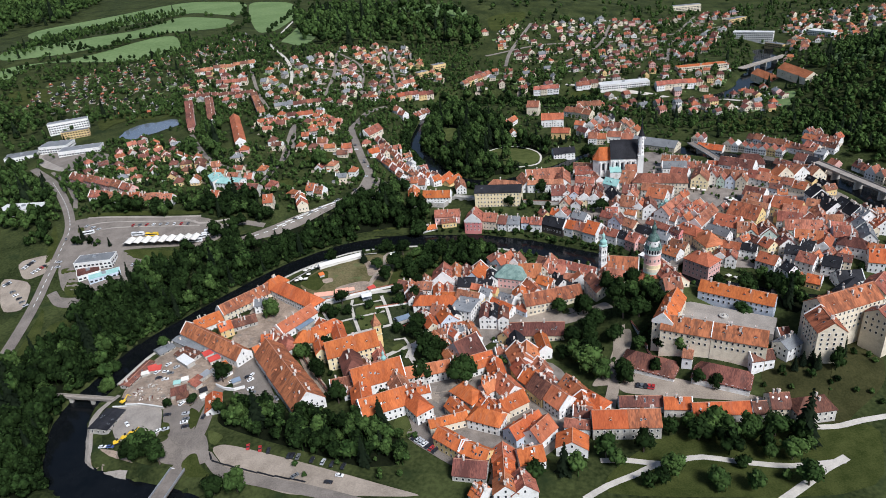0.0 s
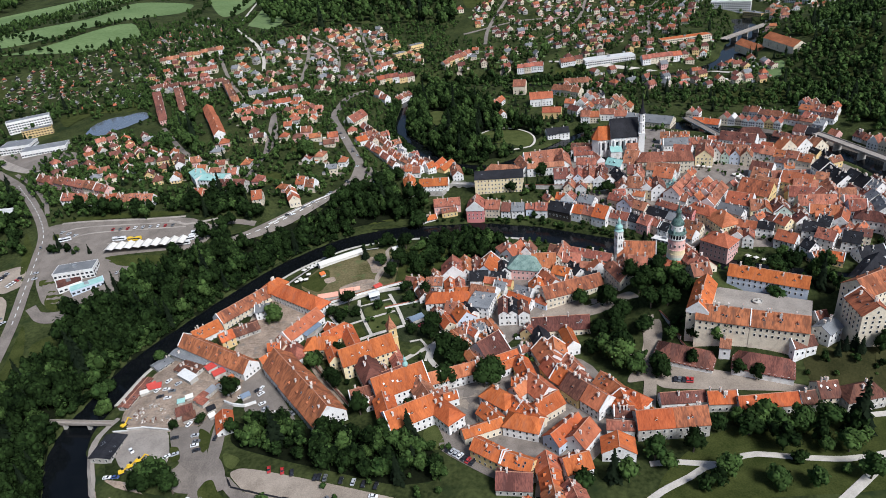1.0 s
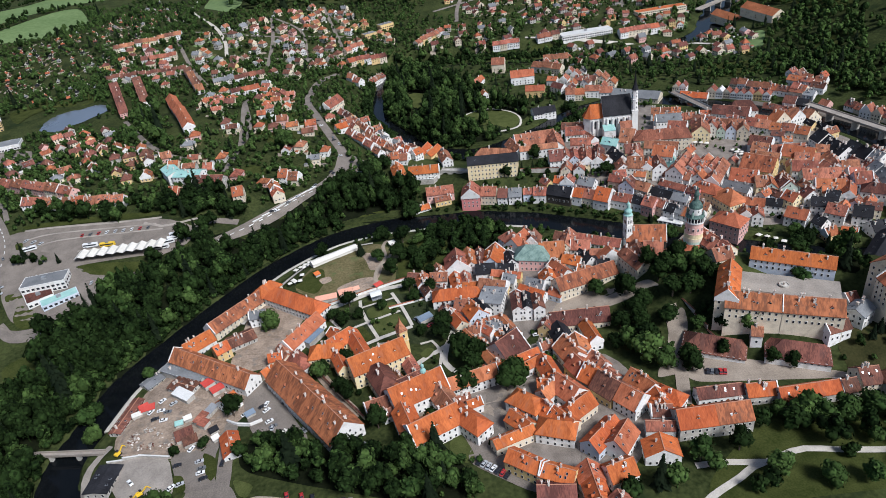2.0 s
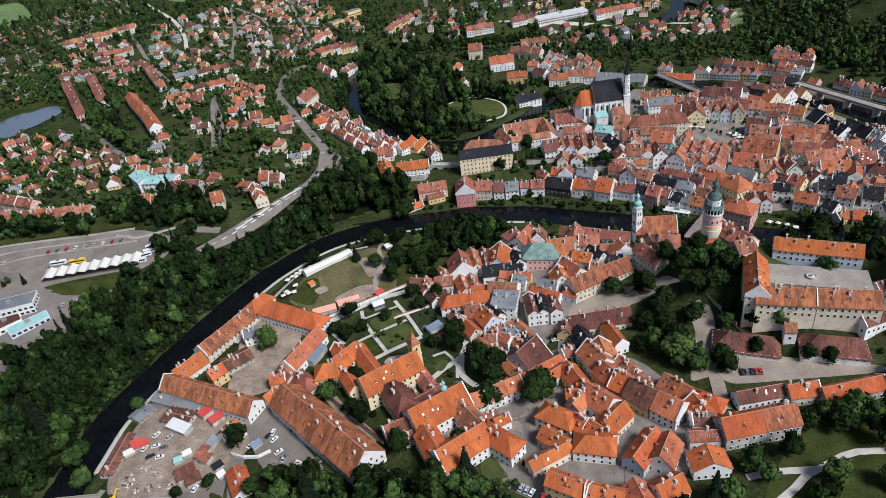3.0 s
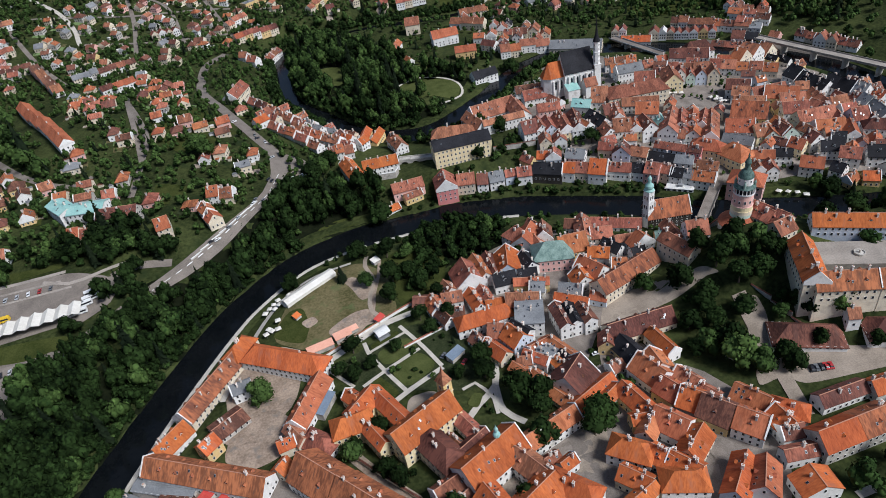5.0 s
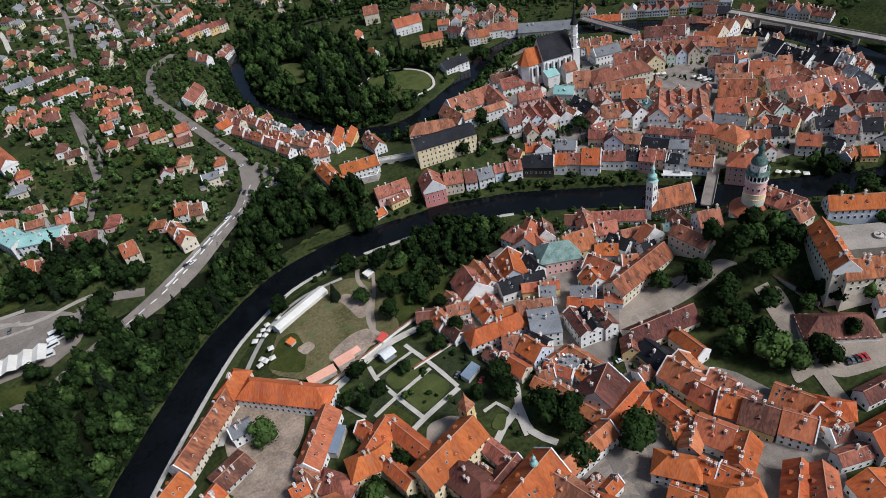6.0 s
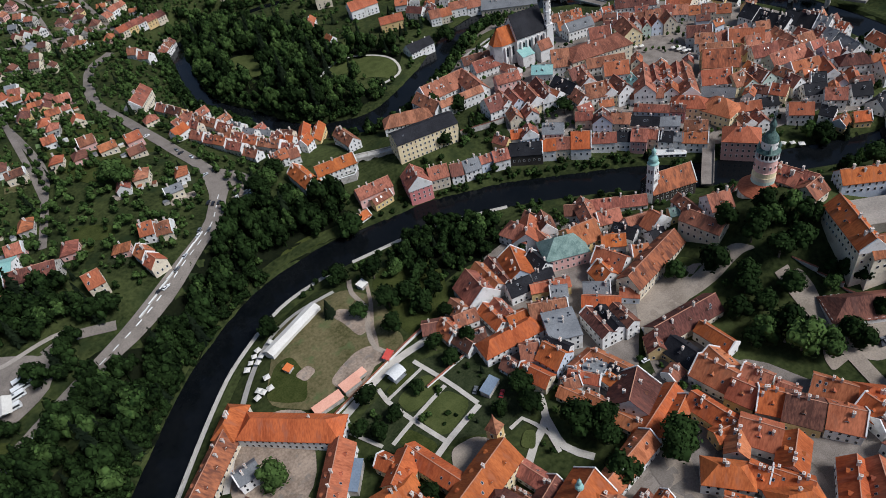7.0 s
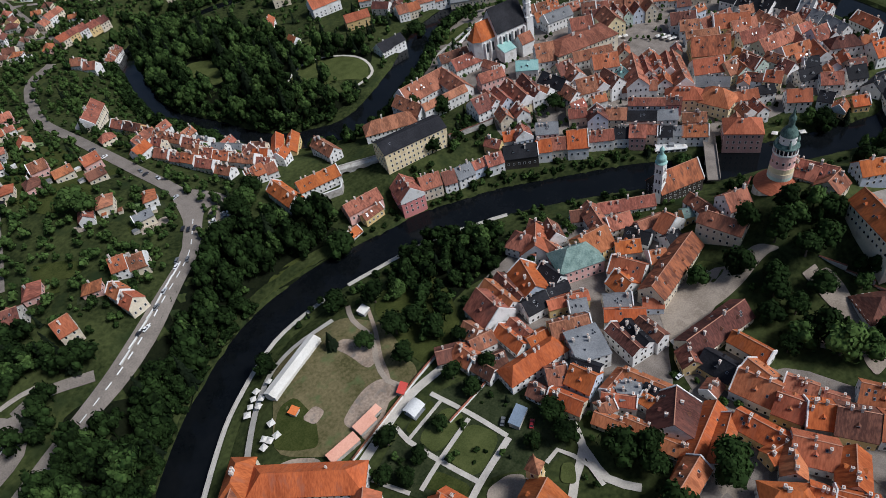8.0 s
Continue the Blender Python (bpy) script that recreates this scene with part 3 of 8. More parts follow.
area("church_paving", COBBLE, [(102, 669), (145, 695), (179, 716), (222, 686), (221, 658), (152, 539), (106, 561), (81, 595)], 0.14)
area("east_paving", COBBLE, [(328, 576), (364, 566), (370, 520), (254, 402), (228, 414), (239, 443)], 0.14)
area("valley_junction", ASPHALT, [(-98, 635), (-84, 627), (-75, 617), (-71, 606), (-88, 606), (-97, 589), (-104, 578), (-113, 578), (-102, 600), (-99, 623)])
area("valley_lot", GRAVEL, [(-96, 582), (-87, 604), (-76, 606), (-78, 592), (-86, 583)], 0.36)
area("bank_meadow", LAWN, [(-100, 533), (-88, 543), (-67, 547), (-50, 543), (-54, 538), (-87, 536)])
lane("suburb_street", ASPHALT, 4.1, [(-305, 1097), (-236, 1068), (-181, 1053), (-101, 1046), (-40, 1023)])
lane("suburb_street", ASPHALT, 4.1, [(-243, 1002), (-173, 981), (-89, 970)])
lane("suburb_street", ASPHALT, 4.1, [(-189, 1126), (-147, 1066), (-138, 961)])
lane("far_street", ASPHALT, 4.9, [(53, 1126), (153, 1178), (273, 1195), (410, 1256), (526, 1319)])
lane("far_street", ASPHALT, 4.9, [(175, 1077), (250, 1179), (296, 1300)])
lane("far_street", ASPHALT, 4.9, [(324, 1036), (387, 1215), (490, 1406)])
lane("far_street", PATH, 4.9, [(156, 956), (229, 925), (298, 894), (365, 821)])
area("castle_meadow", MEADOW, [(184, 318), (220, 311), (188, 257), (154, 259), (151, 276), (153, 295)], 0.14)
area("yard_ground", DIRT, [(-223, 320), (-225, 363), (-218, 393), (-197, 396), (-149, 359), (-145, 342), (-158, 325), (-166, 321), (-172, 310), (-186, 307)], 0.14)
area("junction_ground", ASPHALT, [(-191, 308), (-170, 308), (-175, 327), (-164, 333), (-163, 317), (-165, 304), (-163, 294), (-164, 286), (-154, 283), (-149, 273), (-148, 262), (-176, 267), (-185, 278), (-174, 282), (-179, 305)], 0.14)
area("convent_paving", COBBLE, [(-43, 316), (-23, 331), (-8, 310), (-11, 264), (-32, 263), (-45, 291)], 0.14)
area("lower_paving", COBBLE, [(-30, 335), (45, 334), (59, 284), (41, 258), (20, 240), (-1, 240), (-29, 262)], 0.14)
area("lower_court", GRAVEL, [(-14, 323), (1, 326), (-17, 296), (-22, 294), (-36, 305), (-21, 309)])
area("castle_forecourt", GRAVEL, [(37, 384), (65, 380), (73, 370), (67, 367), (40, 362), (22, 365)])
area("castle_walk", GRAVEL, [(95, 340), (93, 330), (87, 320), (80, 311), (90, 304), (99, 293), (93, 289), (81, 298), (73, 300), (63, 300), (66, 306), (73, 312), (79, 324), (85, 336), (89, 342)])
lane("park_path", PATH, 3.3, [(56, 243), (69, 242), (77, 240), (86, 238), (94, 240), (105, 241), (119, 237), (131, 234), (142, 232), (155, 232), (168, 233)])
lane("park_path", PATH, 3.3, [(44, 220), (56, 227), (71, 233), (79, 237), (84, 238)])
lane("park_path", PATH, 4.1, [(126, 210), (138, 217), (148, 223), (157, 229), (170, 235)])
lane("park_path", PATH, 3.3, [(162, 256), (175, 255), (190, 258), (206, 260)])
area("station_ground", ASPHALT, [(-365, 559), (-323, 557), (-238, 547), (-218, 532), (-224, 505), (-293, 504), (-292, 499), (-233, 485), (-243, 458), (-297, 444), (-322, 451), (-341, 483), (-347, 511)], 0.14)
area("station_green", LAWN, [(-295, 505), (-241, 498), (-232, 490), (-259, 486), (-283, 492)])
area("station_green", LAWN, [(-350, 543), (-344, 543), (-341, 535), (-346, 534)])
area("station_green", LAWN, [(-338, 484), (-322, 483), (-318, 478), (-334, 475)])
area("station_green", LAWN, [(-321, 451), (-299, 450), (-292, 444), (-313, 445)])
lane("roundabout", ASPHALT, 4.9, [(-331, 452), (-321, 443), (-308, 441), (-287, 444), (-263, 451)])
lane("bus_loop", ASPHALT, 7.0, [(-245, 512), (-236, 520), (-229, 526), (-221, 530), (-214, 529), (-212, 522), (-217, 514), (-227, 508), (-238, 503)], 0.5)
lane("loop_footway", CONCRETE, 2.4, [(-251, 543), (-236, 536), (-228, 536), (-216, 538), (-206, 539), (-196, 538)], 0.55)
lane("platform", CONCRETE, 1.6, [(-340, 545), (-324, 547), (-280, 543), (-241, 540)])
lane("platform", CONCRETE, 1.6, [(-333, 533), (-316, 537), (-277, 535), (-235, 533)])
lane("platform", CONCRETE, 1.6, [(-296, 520), (-268, 519), (-232, 519)])
lane("platform", CONCRETE, 2.4, [(-347, 558), (-327, 556), (-282, 550), (-238, 547)])
area("clinic_ground", CONCRETE, [(-526, 797), (-461, 756), (-434, 769), (-422, 754), (-446, 710), (-500, 745)], 0.14)
lane("suburb_lane", ASPHALT, 4.1, [(-469, 719), (-428, 672), (-385, 609), (-370, 581)])
lane("suburb_lane", ASPHALT, 4.1, [(-328, 671), (-340, 644), (-339, 602), (-353, 585)])
area("arsenal_ground", DIRT, [(-165, 410), (-149, 439), (-130, 438), (-118, 428), (-130, 394), (-152, 384)], 0.14)
lane("worn_track", DIRT, 2.0, [(-59, 482), (-65, 466), (-72, 452), (-77, 438), (-89, 427), (-101, 423)])


# ---- houses ----
def window_shape(w, h):
    s = Shape()
    s.box(-w / 2, -0.06, -h / 2, w / 2, 0.05, h / 2, FRAME)
    s.box(-w / 2 + 0.14, -0.10, -h / 2 + 0.14, w / 2 - 0.14, -0.055, h / 2 - 0.14, GLASS)
    return s


WINDOW = window_shape(1.25, 1.7).mesh("window")
SMALL_WINDOW = window_shape(1.0, 1.2).mesh("window")


def chimney_mesh():
    s = Shape()
    s.box(-0.40, -0.55, -1.6, 0.40, 0.55, 1.5, CHIMNEY)
    s.box(-0.50, -0.65, 1.5, 0.50, 0.65, 1.7, CHIMNEY)
    s.box(-0.18, -0.3, 1.7, 0.18, 0.3, 1.85, RIDGE)
    return s.mesh("chimney")


CHIMNEY_MESH = chimney_mesh()
DORMERS = {}


def dormer_mesh(key):
    """A small gabled dormer that looks towards -y."""
    if key not in DORMERS:
        s = Shape()
        s.box(-0.7, -0.2, -0.6, 0.7, 2.2, 1.1, WALL["W"])
        s.box(-0.45, -0.26, 0.0, 0.45, -0.19, 0.9, GLASS)
        for a, b in ((-1.0, 0.0), (0.0, 1.0)):
            za, zb = (1.05, 1.85) if a < 0 else (1.85, 1.05)
            s.face([(a, -0.45, za), (b, -0.45, zb), (b, 2.4, zb), (a, 2.4, za)], ROOF[key])
            s.face([(a, -0.45, za - 0.15), (a, 2.4, za - 0.15), (b, 2.4, zb - 0.15), (b, -0.45, zb - 0.15)], ROOF[key])
        s.face([(-0.7, -0.2, 1.1), (0.7, -0.2, 1.1), (0, -0.2, 1.7)], WALL["W"])
        DORMERS[key] = s.mesh("dormer")
    return DORMERS[key]


ROOF_WORDS = {"O": "bright orange tiled", "E": "faded orange tiled", "R": "red tiled", "B": "weathered brown-orange tiled", "K": "brown tiled", "S": "streaked brown tiled",
              "D": "black slate", "G": "grey sheet", "T": "pale green copper", "V": "grey-green copper", "W": "pale"}
WALL_WORDS = {"W": "white plastered", "C": "cream plastered", "Y": "ochre plastered", "P": "pink plastered", "S": "grey stone", "B": "pale blue plastered",
              "K": "dark boarded", "T": "pale green plastered", "L": "pale yellow plastered", "Q": "rose-red plastered"}
ROOF_FORM = {True: "hipped", False: "gabled"}
dice = random.Random(7)
TURNS = []        # x, y, turn of the houses


def house(x, y, turn, length, width, eaves, pitch, roof, wall, hip=False, base=None, fine=False, chimneys=None, dormers=None, category="house", name="house", group=""):
    """A house under one roof: ridge along its own x axis, centred at x, y; base: the height of its floor."""
    c, s = math.cos(radians(turn)), math.sin(radians(turn))
    fine = fine and y < 420
    hl, hw = length / 2, width / 2
    corners = [(x + a * hl * c - b * hw * s, y + a * hl * s + b * hw * c) for a in (-1, 1) for b in (-1, 1)]
    z0 = ground_z(x, y) if base is None else base
    low = min(min(ground_z(*p) for p in corners), z0) - z0 - 1.0
    n = max(1, int(length / 12))
    for i in range(n):
        k = (i + 0.5) / n * 2 - 1
        TAKEN.append((x + k * hl * c, y + k * hl * s, max(hw, length / n / 2) * 0.95))
    TURNS.append((x, y, turn))
    rise = hw * math.tan(radians(pitch))
    root = thing(name, pose(x, y, z0, 0, 0, turn), f"{WALL_WORDS[wall]} {category} with a {ROOF_WORDS[roof]} {ROOF_FORM[hip]} roof", category, group)
    w = Shape()
    t = 0.15
    if hip:
        w.box(-hl, -hw, low, hl, hw, eaves, WALL[wall])
    else:
        w.extrude_x([(-hw, low), (hw, low), (hw, eaves), (0, eaves + rise - t), (-hw, eaves)], -hl, hl, WALL[wall])
    r = Shape()
    ov, th = 0.5, 0.32
    drop = ov * math.tan(radians(pitch))
    ze, zr = eaves - drop + 0.12, eaves + rise + 0.12
    if hip:
        hx = max(0.0, hl - hw * 0.95)
        a = [(-hl - ov, -hw - ov, ze), (hl + ov, -hw - ov, ze), (hl + ov, hw + ov, ze), (-hl - ov, hw + ov, ze)]
        b = [(px, py, ze - th) for px, py, _ in a]
        p, q = (-hx, 0, zr), (hx, 0, zr)
        m = ROOF[roof]
        r.face([a[0], a[1], q, p], m)
        r.face([a[2], a[3], p, q], m)
        r.face([a[1], a[2], q], m)
        r.face([a[3], a[0], p], m)
        for i in range(4):
            j = (i + 1) % 4
            r.face([b[i], b[j], a[j], a[i]], m)
        r.face(b[::-1], m)
    else:
        g = hl + 0.25
        r.extrude_x([(-hw - ov, ze), (-hw - ov, ze - th), (0, zr - th), (hw + ov, ze - th), (hw + ov, ze), (0, zr)], -g, g, ROOF[roof])
        r.box(-g, -0.18, zr - 0.1, g, 0.18, zr + 0.1, RIDGE if roof in "OERBKS" else ROOF[roof])
    # a gable wall raised above the tiles at one end
    if not hip and pitch > 30 and dice.random() < 0.4:
        at = dice.choice((-1, 1)) * (hl + 0.08)
        w.extrude_x([(-hw - 0.3, eaves - 1.5), (hw + 0.3, eaves - 1.5), (hw + 0.3, eaves + 0.45), (0, eaves + rise + 0.65), (-hw - 0.3, eaves + 0.45)], at - 0.26, at + 0.26, WALL["W"])
    # skylights lying on the slopes
    for _ in range(dice.choice((1, 2, 3, 4, 5)) if length > 7 and not hip else 0):
        u, k, sg = dice.uniform(-0.75, 0.75) * hl, dice.uniform(0.3, 0.7), dice.choice((-1, 1))
        lie = Matrix.Translation((u, sg * hw * k, eaves + rise * (1 - k) + 0.14)) @ Matrix.Rotation(-sg * radians(pitch), 4, "X")
        r.box(-0.45, -0.6, -0.1, 0.45, 0.6, 0.10, METAL, turn=lie)
        r.box(-0.36, -0.5, 0.05, 0.36, 0.5, 0.13, GLASS, turn=lie)
    top = part("roof", r, root)
    # windows, storey by storey on every side
    floors = max(1, int((eaves - 0.6) / 2.9))
    for axis_turn, run, off in ((0, length, hw), (180, length, hw), (90, width, hl), (-90, width, hl)):
        m = pose(0, 0, 0, 0, 0, axis_turn)
        if run < 3.5:
            continue
        k = max(1, int(run / 3.1))
        levels = floors + (1 if abs(axis_turn) == 90 and not hip and rise > 3.5 else 0)
        for f in range(levels):
            kk = k if f < floors else max(1, k // 3)
            for i in range(kk):
                u = ((i + 0.5) / kk - 0.5) * run * (0.92 if f < floors else 0.4)
                zc = 1.7 + f * (eaves - 0.3) / floors
                mm = m @ Matrix.Translation((u, -off - 0.02, zc))
                if fine:
                    ob = new("window", WINDOW)
                    ob.parent, ob.matrix_basis = root, mm
                else:
                    w.box(-0.62, -0.03, -0.85, 0.62, 0.05, 0.85, FRAME, turn=mm)
                    w.box(-0.46, -0.07, -0.70, 0.46, -0.02, 0.70, GLASS, turn=mm)
    part("wall", w, root)
    nc = dice.choice((1, 2, 3, 4)) if chimneys is None else chimneys
    for i in range(nc):
        u = dice.uniform(-0.8, 0.8) * hl if not hip else dice.uniform(-0.6, 0.6) * max(0.5, hl - hw)
        v = dice.choice((-0.3, 0.25, 0.0)) * hw
        ob = new("chimney", CHIMNEY_MESH)
        ob.parent = top
        ob.matrix_basis = Matrix.Translation((u, v, eaves + rise * (1 - abs(v) / hw) + 0.3)) @ Matrix.Diagonal((*(dice.uniform(0.75, 1.15),) * 2, dice.uniform(0.8, 1.3), 1))
    nd = (int(length / 9) if pitch > 35 and width > 9 and not hip else 0) if dormers is None else dormers
    for sgn in (0, 180):
        for i in range(nd):
            u = ((i + 0.5) / nd - 0.5) * length * 0.85
            ob = new("dormer", dormer_mesh(roof))
            ob.parent = top
            ob.matrix_basis = pose(0, 0, 0, 0, 0, sgn) @ Matrix.Translation((u, -hw * 0.58, eaves + rise * 0.42 - 0.6))
    return root


def row(xa, ya, xb, yb, width, n, eaves, pitch, mode, roofs, walls, far=False):
    """Houses built wall to wall along a line; mode p: ridges along it, g: gables to the street."""
    turn = math.degrees(math.atan2(yb - ya, xb - xa))
    run = math.hypot(xb - xa, yb - ya)
    cuts = np.cumsum([0] + [dice.uniform(0.8, 1.2) for _ in range(n)])
    cuts = cuts / cuts[-1]
    joined = Shape()
    for i in range(n):
        k, step = (cuts[i] + cuts[i + 1]) / 2, run * (cuts[i + 1] - cuts[i])
        x, y = xa + (xb - xa) * k, ya + (yb - ya) * k
        e = eaves + dice.uniform(-1.0, 1.2)
        if far:
            wide = width * dice.uniform(0.92, 1.08)
            far_house(joined, x, y, turn if mode == "p" else turn + 90, step - 0.3 if mode == "p" else wide, wide if mode == "p" else step - 0.3, e, pitch, roofs[i], walls[i], False)
        elif mode == "p":
            house(x, y, turn + dice.uniform(-1.5, 1.5), step - 0.3, width * dice.uniform(0.92, 1.08), e, pitch, roofs[i], walls[i], fine=False, dormers=dice.choice((0, 1, 1, 2)), group="town houses", name="town_house")
        else:
            house(x, y, turn + 90 + dice.uniform(-1.5, 1.5), width * dice.uniform(0.92, 1.08), step - 0.3, e, pitch, roofs[i], walls[i], fine=False, chimneys=1, dormers=0, group="town houses", name="town_house")
    if far:
        tagged(part("far_houses", joined), "far row of joined houses with brown and red roofs", "houses", kind="stuff")


def far_house(far, x, y, turn, length, width, eaves, pitch, roof, wall, hip):
    """Adds a whole small house to a joined mesh."""
    TAKEN.append((x, y, max(width, length) * 0.5))
    m = pose(x, y, ground_z(x, y), 0, 0, turn)
    hl, hw = length / 2, width / 2
    rise = hw * math.tan(radians(pitch))
    far.box(-hl, -hw, -2, hl, hw, eaves, WALL[wall], turn=m)
    hx = hl - hw if hip and hl > hw else hl + 0.3
    a = [m @ Vector(q) for q in ((-hl - 0.4, -hw - 0.5, eaves - 0.3), (hl + 0.4, -hw - 0.5, eaves - 0.3), (hl + 0.4, hw + 0.5, eaves - 0.3), (-hl - 0.4, hw + 0.5, eaves - 0.3))]
    p, q = m @ Vector((-hx, 0, eaves + rise)), m @ Vector((hx, 0, eaves + rise))
    end = ROOF[roof] if hip else WALL[wall]
    far.face([a[0], a[1], q, p], ROOF[roof])
    far.face([a[2], a[3], p, q], ROOF[roof])
    far.face([a[1], a[2], q], end)
    far.face([a[3], a[0], p], end)
    far.face(a[::-1], ROOF[roof])
    far.box(-0.4 + hl * 0.3, -0.4, eaves + rise - 1.5, 0.4 + hl * 0.3, 0.4, eaves + rise + 1.1, CHIMNEY, turn=m)
    for axis_turn, off, run in ((0, hw, hl), (180, hw, hl), (90, hl, hw), (-90, hl, hw)):
        for k in range(3):
            mm = m @ pose(0, 0, 0, 0, 0, axis_turn) @ Matrix.Translation(((k - 1) * run * 0.6, -off, 1.6))
            for zz in (0, 2.7) if eaves > 5 else (0,):
                far.face([mm @ Vector(v) for v in ((-0.55, -0.05, zz - 0.7), (0.55, -0.05, zz - 0.7), (0.55, -0.05, zz + 0.7), (-0.55, -0.05, zz + 0.7))], GLASS)


def suburb(spacing, single, poly, size=1.0):
    """Detached houses of a garden suburb: single things near by, one joined object far off."""
    far, plots, sheds = Shape(), Shape(), Shape()
    xs, ys = [p[0] for p in poly], [p[1] for p in poly]
    nxx, nyy = int((max(xs) - min(xs)) / spacing) + 1, int((max(ys) - min(ys)) / spacing) + 1
    for j in range(nyy):
        for i in range(nxx):
            x = min(xs) + (i + 0.5 + dice.uniform(-0.3, 0.3) + 0.5 * (j % 2)) * spacing
            y = min(ys) + (j + 0.5 + dice.uniform(-0.3, 0.3)) * spacing
            if not inside(poly, x, y) or not free(x, y, 5.5) or shore(x, y) < 10 or dice.random() < (0.3 if single else 0.1):
                continue
            turn = 25 * math.sin(x / 100) + 20 * math.cos(y / 115) + dice.choice((0, 90)) + dice.uniform(-8, 8)
            length, width, eaves, pitch = dice.uniform(8.5, 12), dice.uniform(7.5, 9.5), dice.uniform(3.8, 6), dice.uniform(32, 45)
            roof, wall, hip = dice.choice("EERRRRKKKKBBBG" if single else "RRRKKKKBBG"), dice.choice("WWCCCYYPPS" if single else "WCCCYPSS" if size == 1 else "CSKS"), dice.random() < 0.35
            if size < 1:
                length, width, eaves, roof = length * size, width * size, 2.6, dice.choice("RRKKGDE")
            # lawns, beds and a shed round the house
            for _ in range(5):
                a, d = dice.uniform(0, 6.28), dice.uniform(5.0, 9.5) * max(size, 0.6)
                px, py = x + d * math.cos(a), y + d * math.sin(a)
                u, v = dice.uniform(2.5, 5.0), dice.uniform(2.0, 4.0)
                c, s = math.cos(radians(turn)), math.sin(radians(turn))
                if not free(px, py, -1.5, True):
                    continue
                quad = [(px + i * u * c - j * v * s, py + i * u * s + j * v * c) for i, j in ((-1, -1), (1, -1), (1, 1), (-1, 1))]
                plots.face([(qx, qy, ground_z(qx, qy) + 0.25) for qx, qy in quad], dice.choice((FIELD, FIELD, LAWN, LAWN, GARDEN, GRAVEL, DRY)))
            a = dice.uniform(0, 6.28)
            px, py = x + 9 * math.cos(a), y + 9 * math.sin(a)
            if size == 1 and free(px, py, 1.8):
                m, k = pose(px, py, ground_z(px, py), 0, 0, turn), dice.choice("WGGRKDE")
                sheds.box(-1.8, -1.3, -1.5, 1.8, 1.3, 2.1, WALL[dice.choice("WSC")], turn=m)
                sheds.box(-2.0, -1.5, 2.1, 2.0, 1.5, 2.4, ROOF[k], 0.3, turn=m)
            if single and y < 720:
                house(x, y, turn, length, width, eaves, pitch, roof, wall, hip=hip, chimneys=1, dormers=0, group="suburban houses", name="garden_house")
            else:
                far_house(far, x, y, turn, length, width, eaves, pitch, roof, wall, hip)
    tagged(part("garden_plots", plots), "small lawns and beds of suburban gardens", "gardens", kind="stuff")
    if sheds.f:
        tagged(part("garden_sheds", sheds), "small sheds and garages in suburban gardens", "sheds", kind="stuff")
    if far.f:
        tagged(part("far_houses", far), "far garden suburb of red and brown roofed houses", "houses", kind="stuff")


SQUARE = [(192, 562), (250, 548), (228, 512), (182, 532)]        # kept open


def infill(n, lo, hi, poly, roofs, walls):
    """Further houses in the gaps of a closely built quarter, turned like their neighbours."""
    xs, ys = [p[0] for p in poly], [p[1] for p in poly]
    made = 0
    for _ in range(n * 60):
        x, y = dice.uniform(min(xs), max(xs)), dice.uniform(min(ys), max(ys))
        size = dice.uniform(lo, hi)
        if made >= n or not inside(poly, x, y) or not free(x, y, size * 0.42) or shore(x, y) < 4 or inside(SQUARE, x, y):
            continue
        turn = min(TURNS, key=lambda t: (t[0] - x) ** 2 + (t[1] - y) ** 2)[2]
        house(x, y, turn + dice.choice((0, 0, 90)) + dice.uniform(-4, 4), size * dice.uniform(1.0, 1.35), size * 0.85, dice.uniform(5, 7.5), dice.uniform(38, 46),
              dice.choice(roofs), dice.choice(walls), chimneys=dice.choice((1, 2)), dormers=dice.choice((0, 1)), group="town houses", name="town_house")
        made += 1


def block(x, y, turn, length, width, tall, wall, roof):
    """A flat-roofed block with a parapet and rows of windows."""
    z = min(ground_z(x, y), ground_z(x, y - width / 2))
    root = thing("flat_roofed_building", pose(x, y, z, 0, 0, turn), f"{WALL_WORDS[wall]} building with a flat {ROOF_WORDS[roof].split()[0]} roof and window bands", "building")
    for k in range(max(1, int(length / 15))):
        u = ((k + 0.5) / max(1, int(length / 15)) - 0.5) * length
        TAKEN.append((x + u * math.cos(radians(turn)), y + u * math.sin(radians(turn)), width * 0.6))
    hl, hw = length / 2, width / 2
    w = Shape()
    w.box(-hl, -hw, -3, hl, hw, tall, WALL[wall])
    for f in range(max(1, int(tall / 3))):
        for axis_turn, run, off in ((0, length, hw), (180, length, hw), (90, width, hl), (-90, width, hl)):
            n = max(1, int(run / 3))
            for i in range(n):
                mm = pose(0, 0, 0, 0, 0, axis_turn) @ Matrix.Translation((((i + 0.5) / n - 0.5) * run, -off, 1.7 + 3 * f))
                w.box(-1.0, -0.06, -0.75, 1.0, 0.05, 0.75, GLASS, turn=mm)
    part("wall", w, root)
    r = Shape()
    r.box(-hl - 0.2, -hw - 0.2, tall, hl + 0.2, hw + 0.2, tall + 0.5, WALL[wall])
    r.box(-hl + 0.3, -hw + 0.3, tall + 0.5, hl - 0.3, hw - 0.3, tall + 0.56, ROOF[roof])
    part("roof", r, root)
    v = Shape()
    v.box(-1.5, -1.2, tall + 0.5, 1.5, 1.2, tall + 2.2, METAL)
    part("roof_unit", v, root)


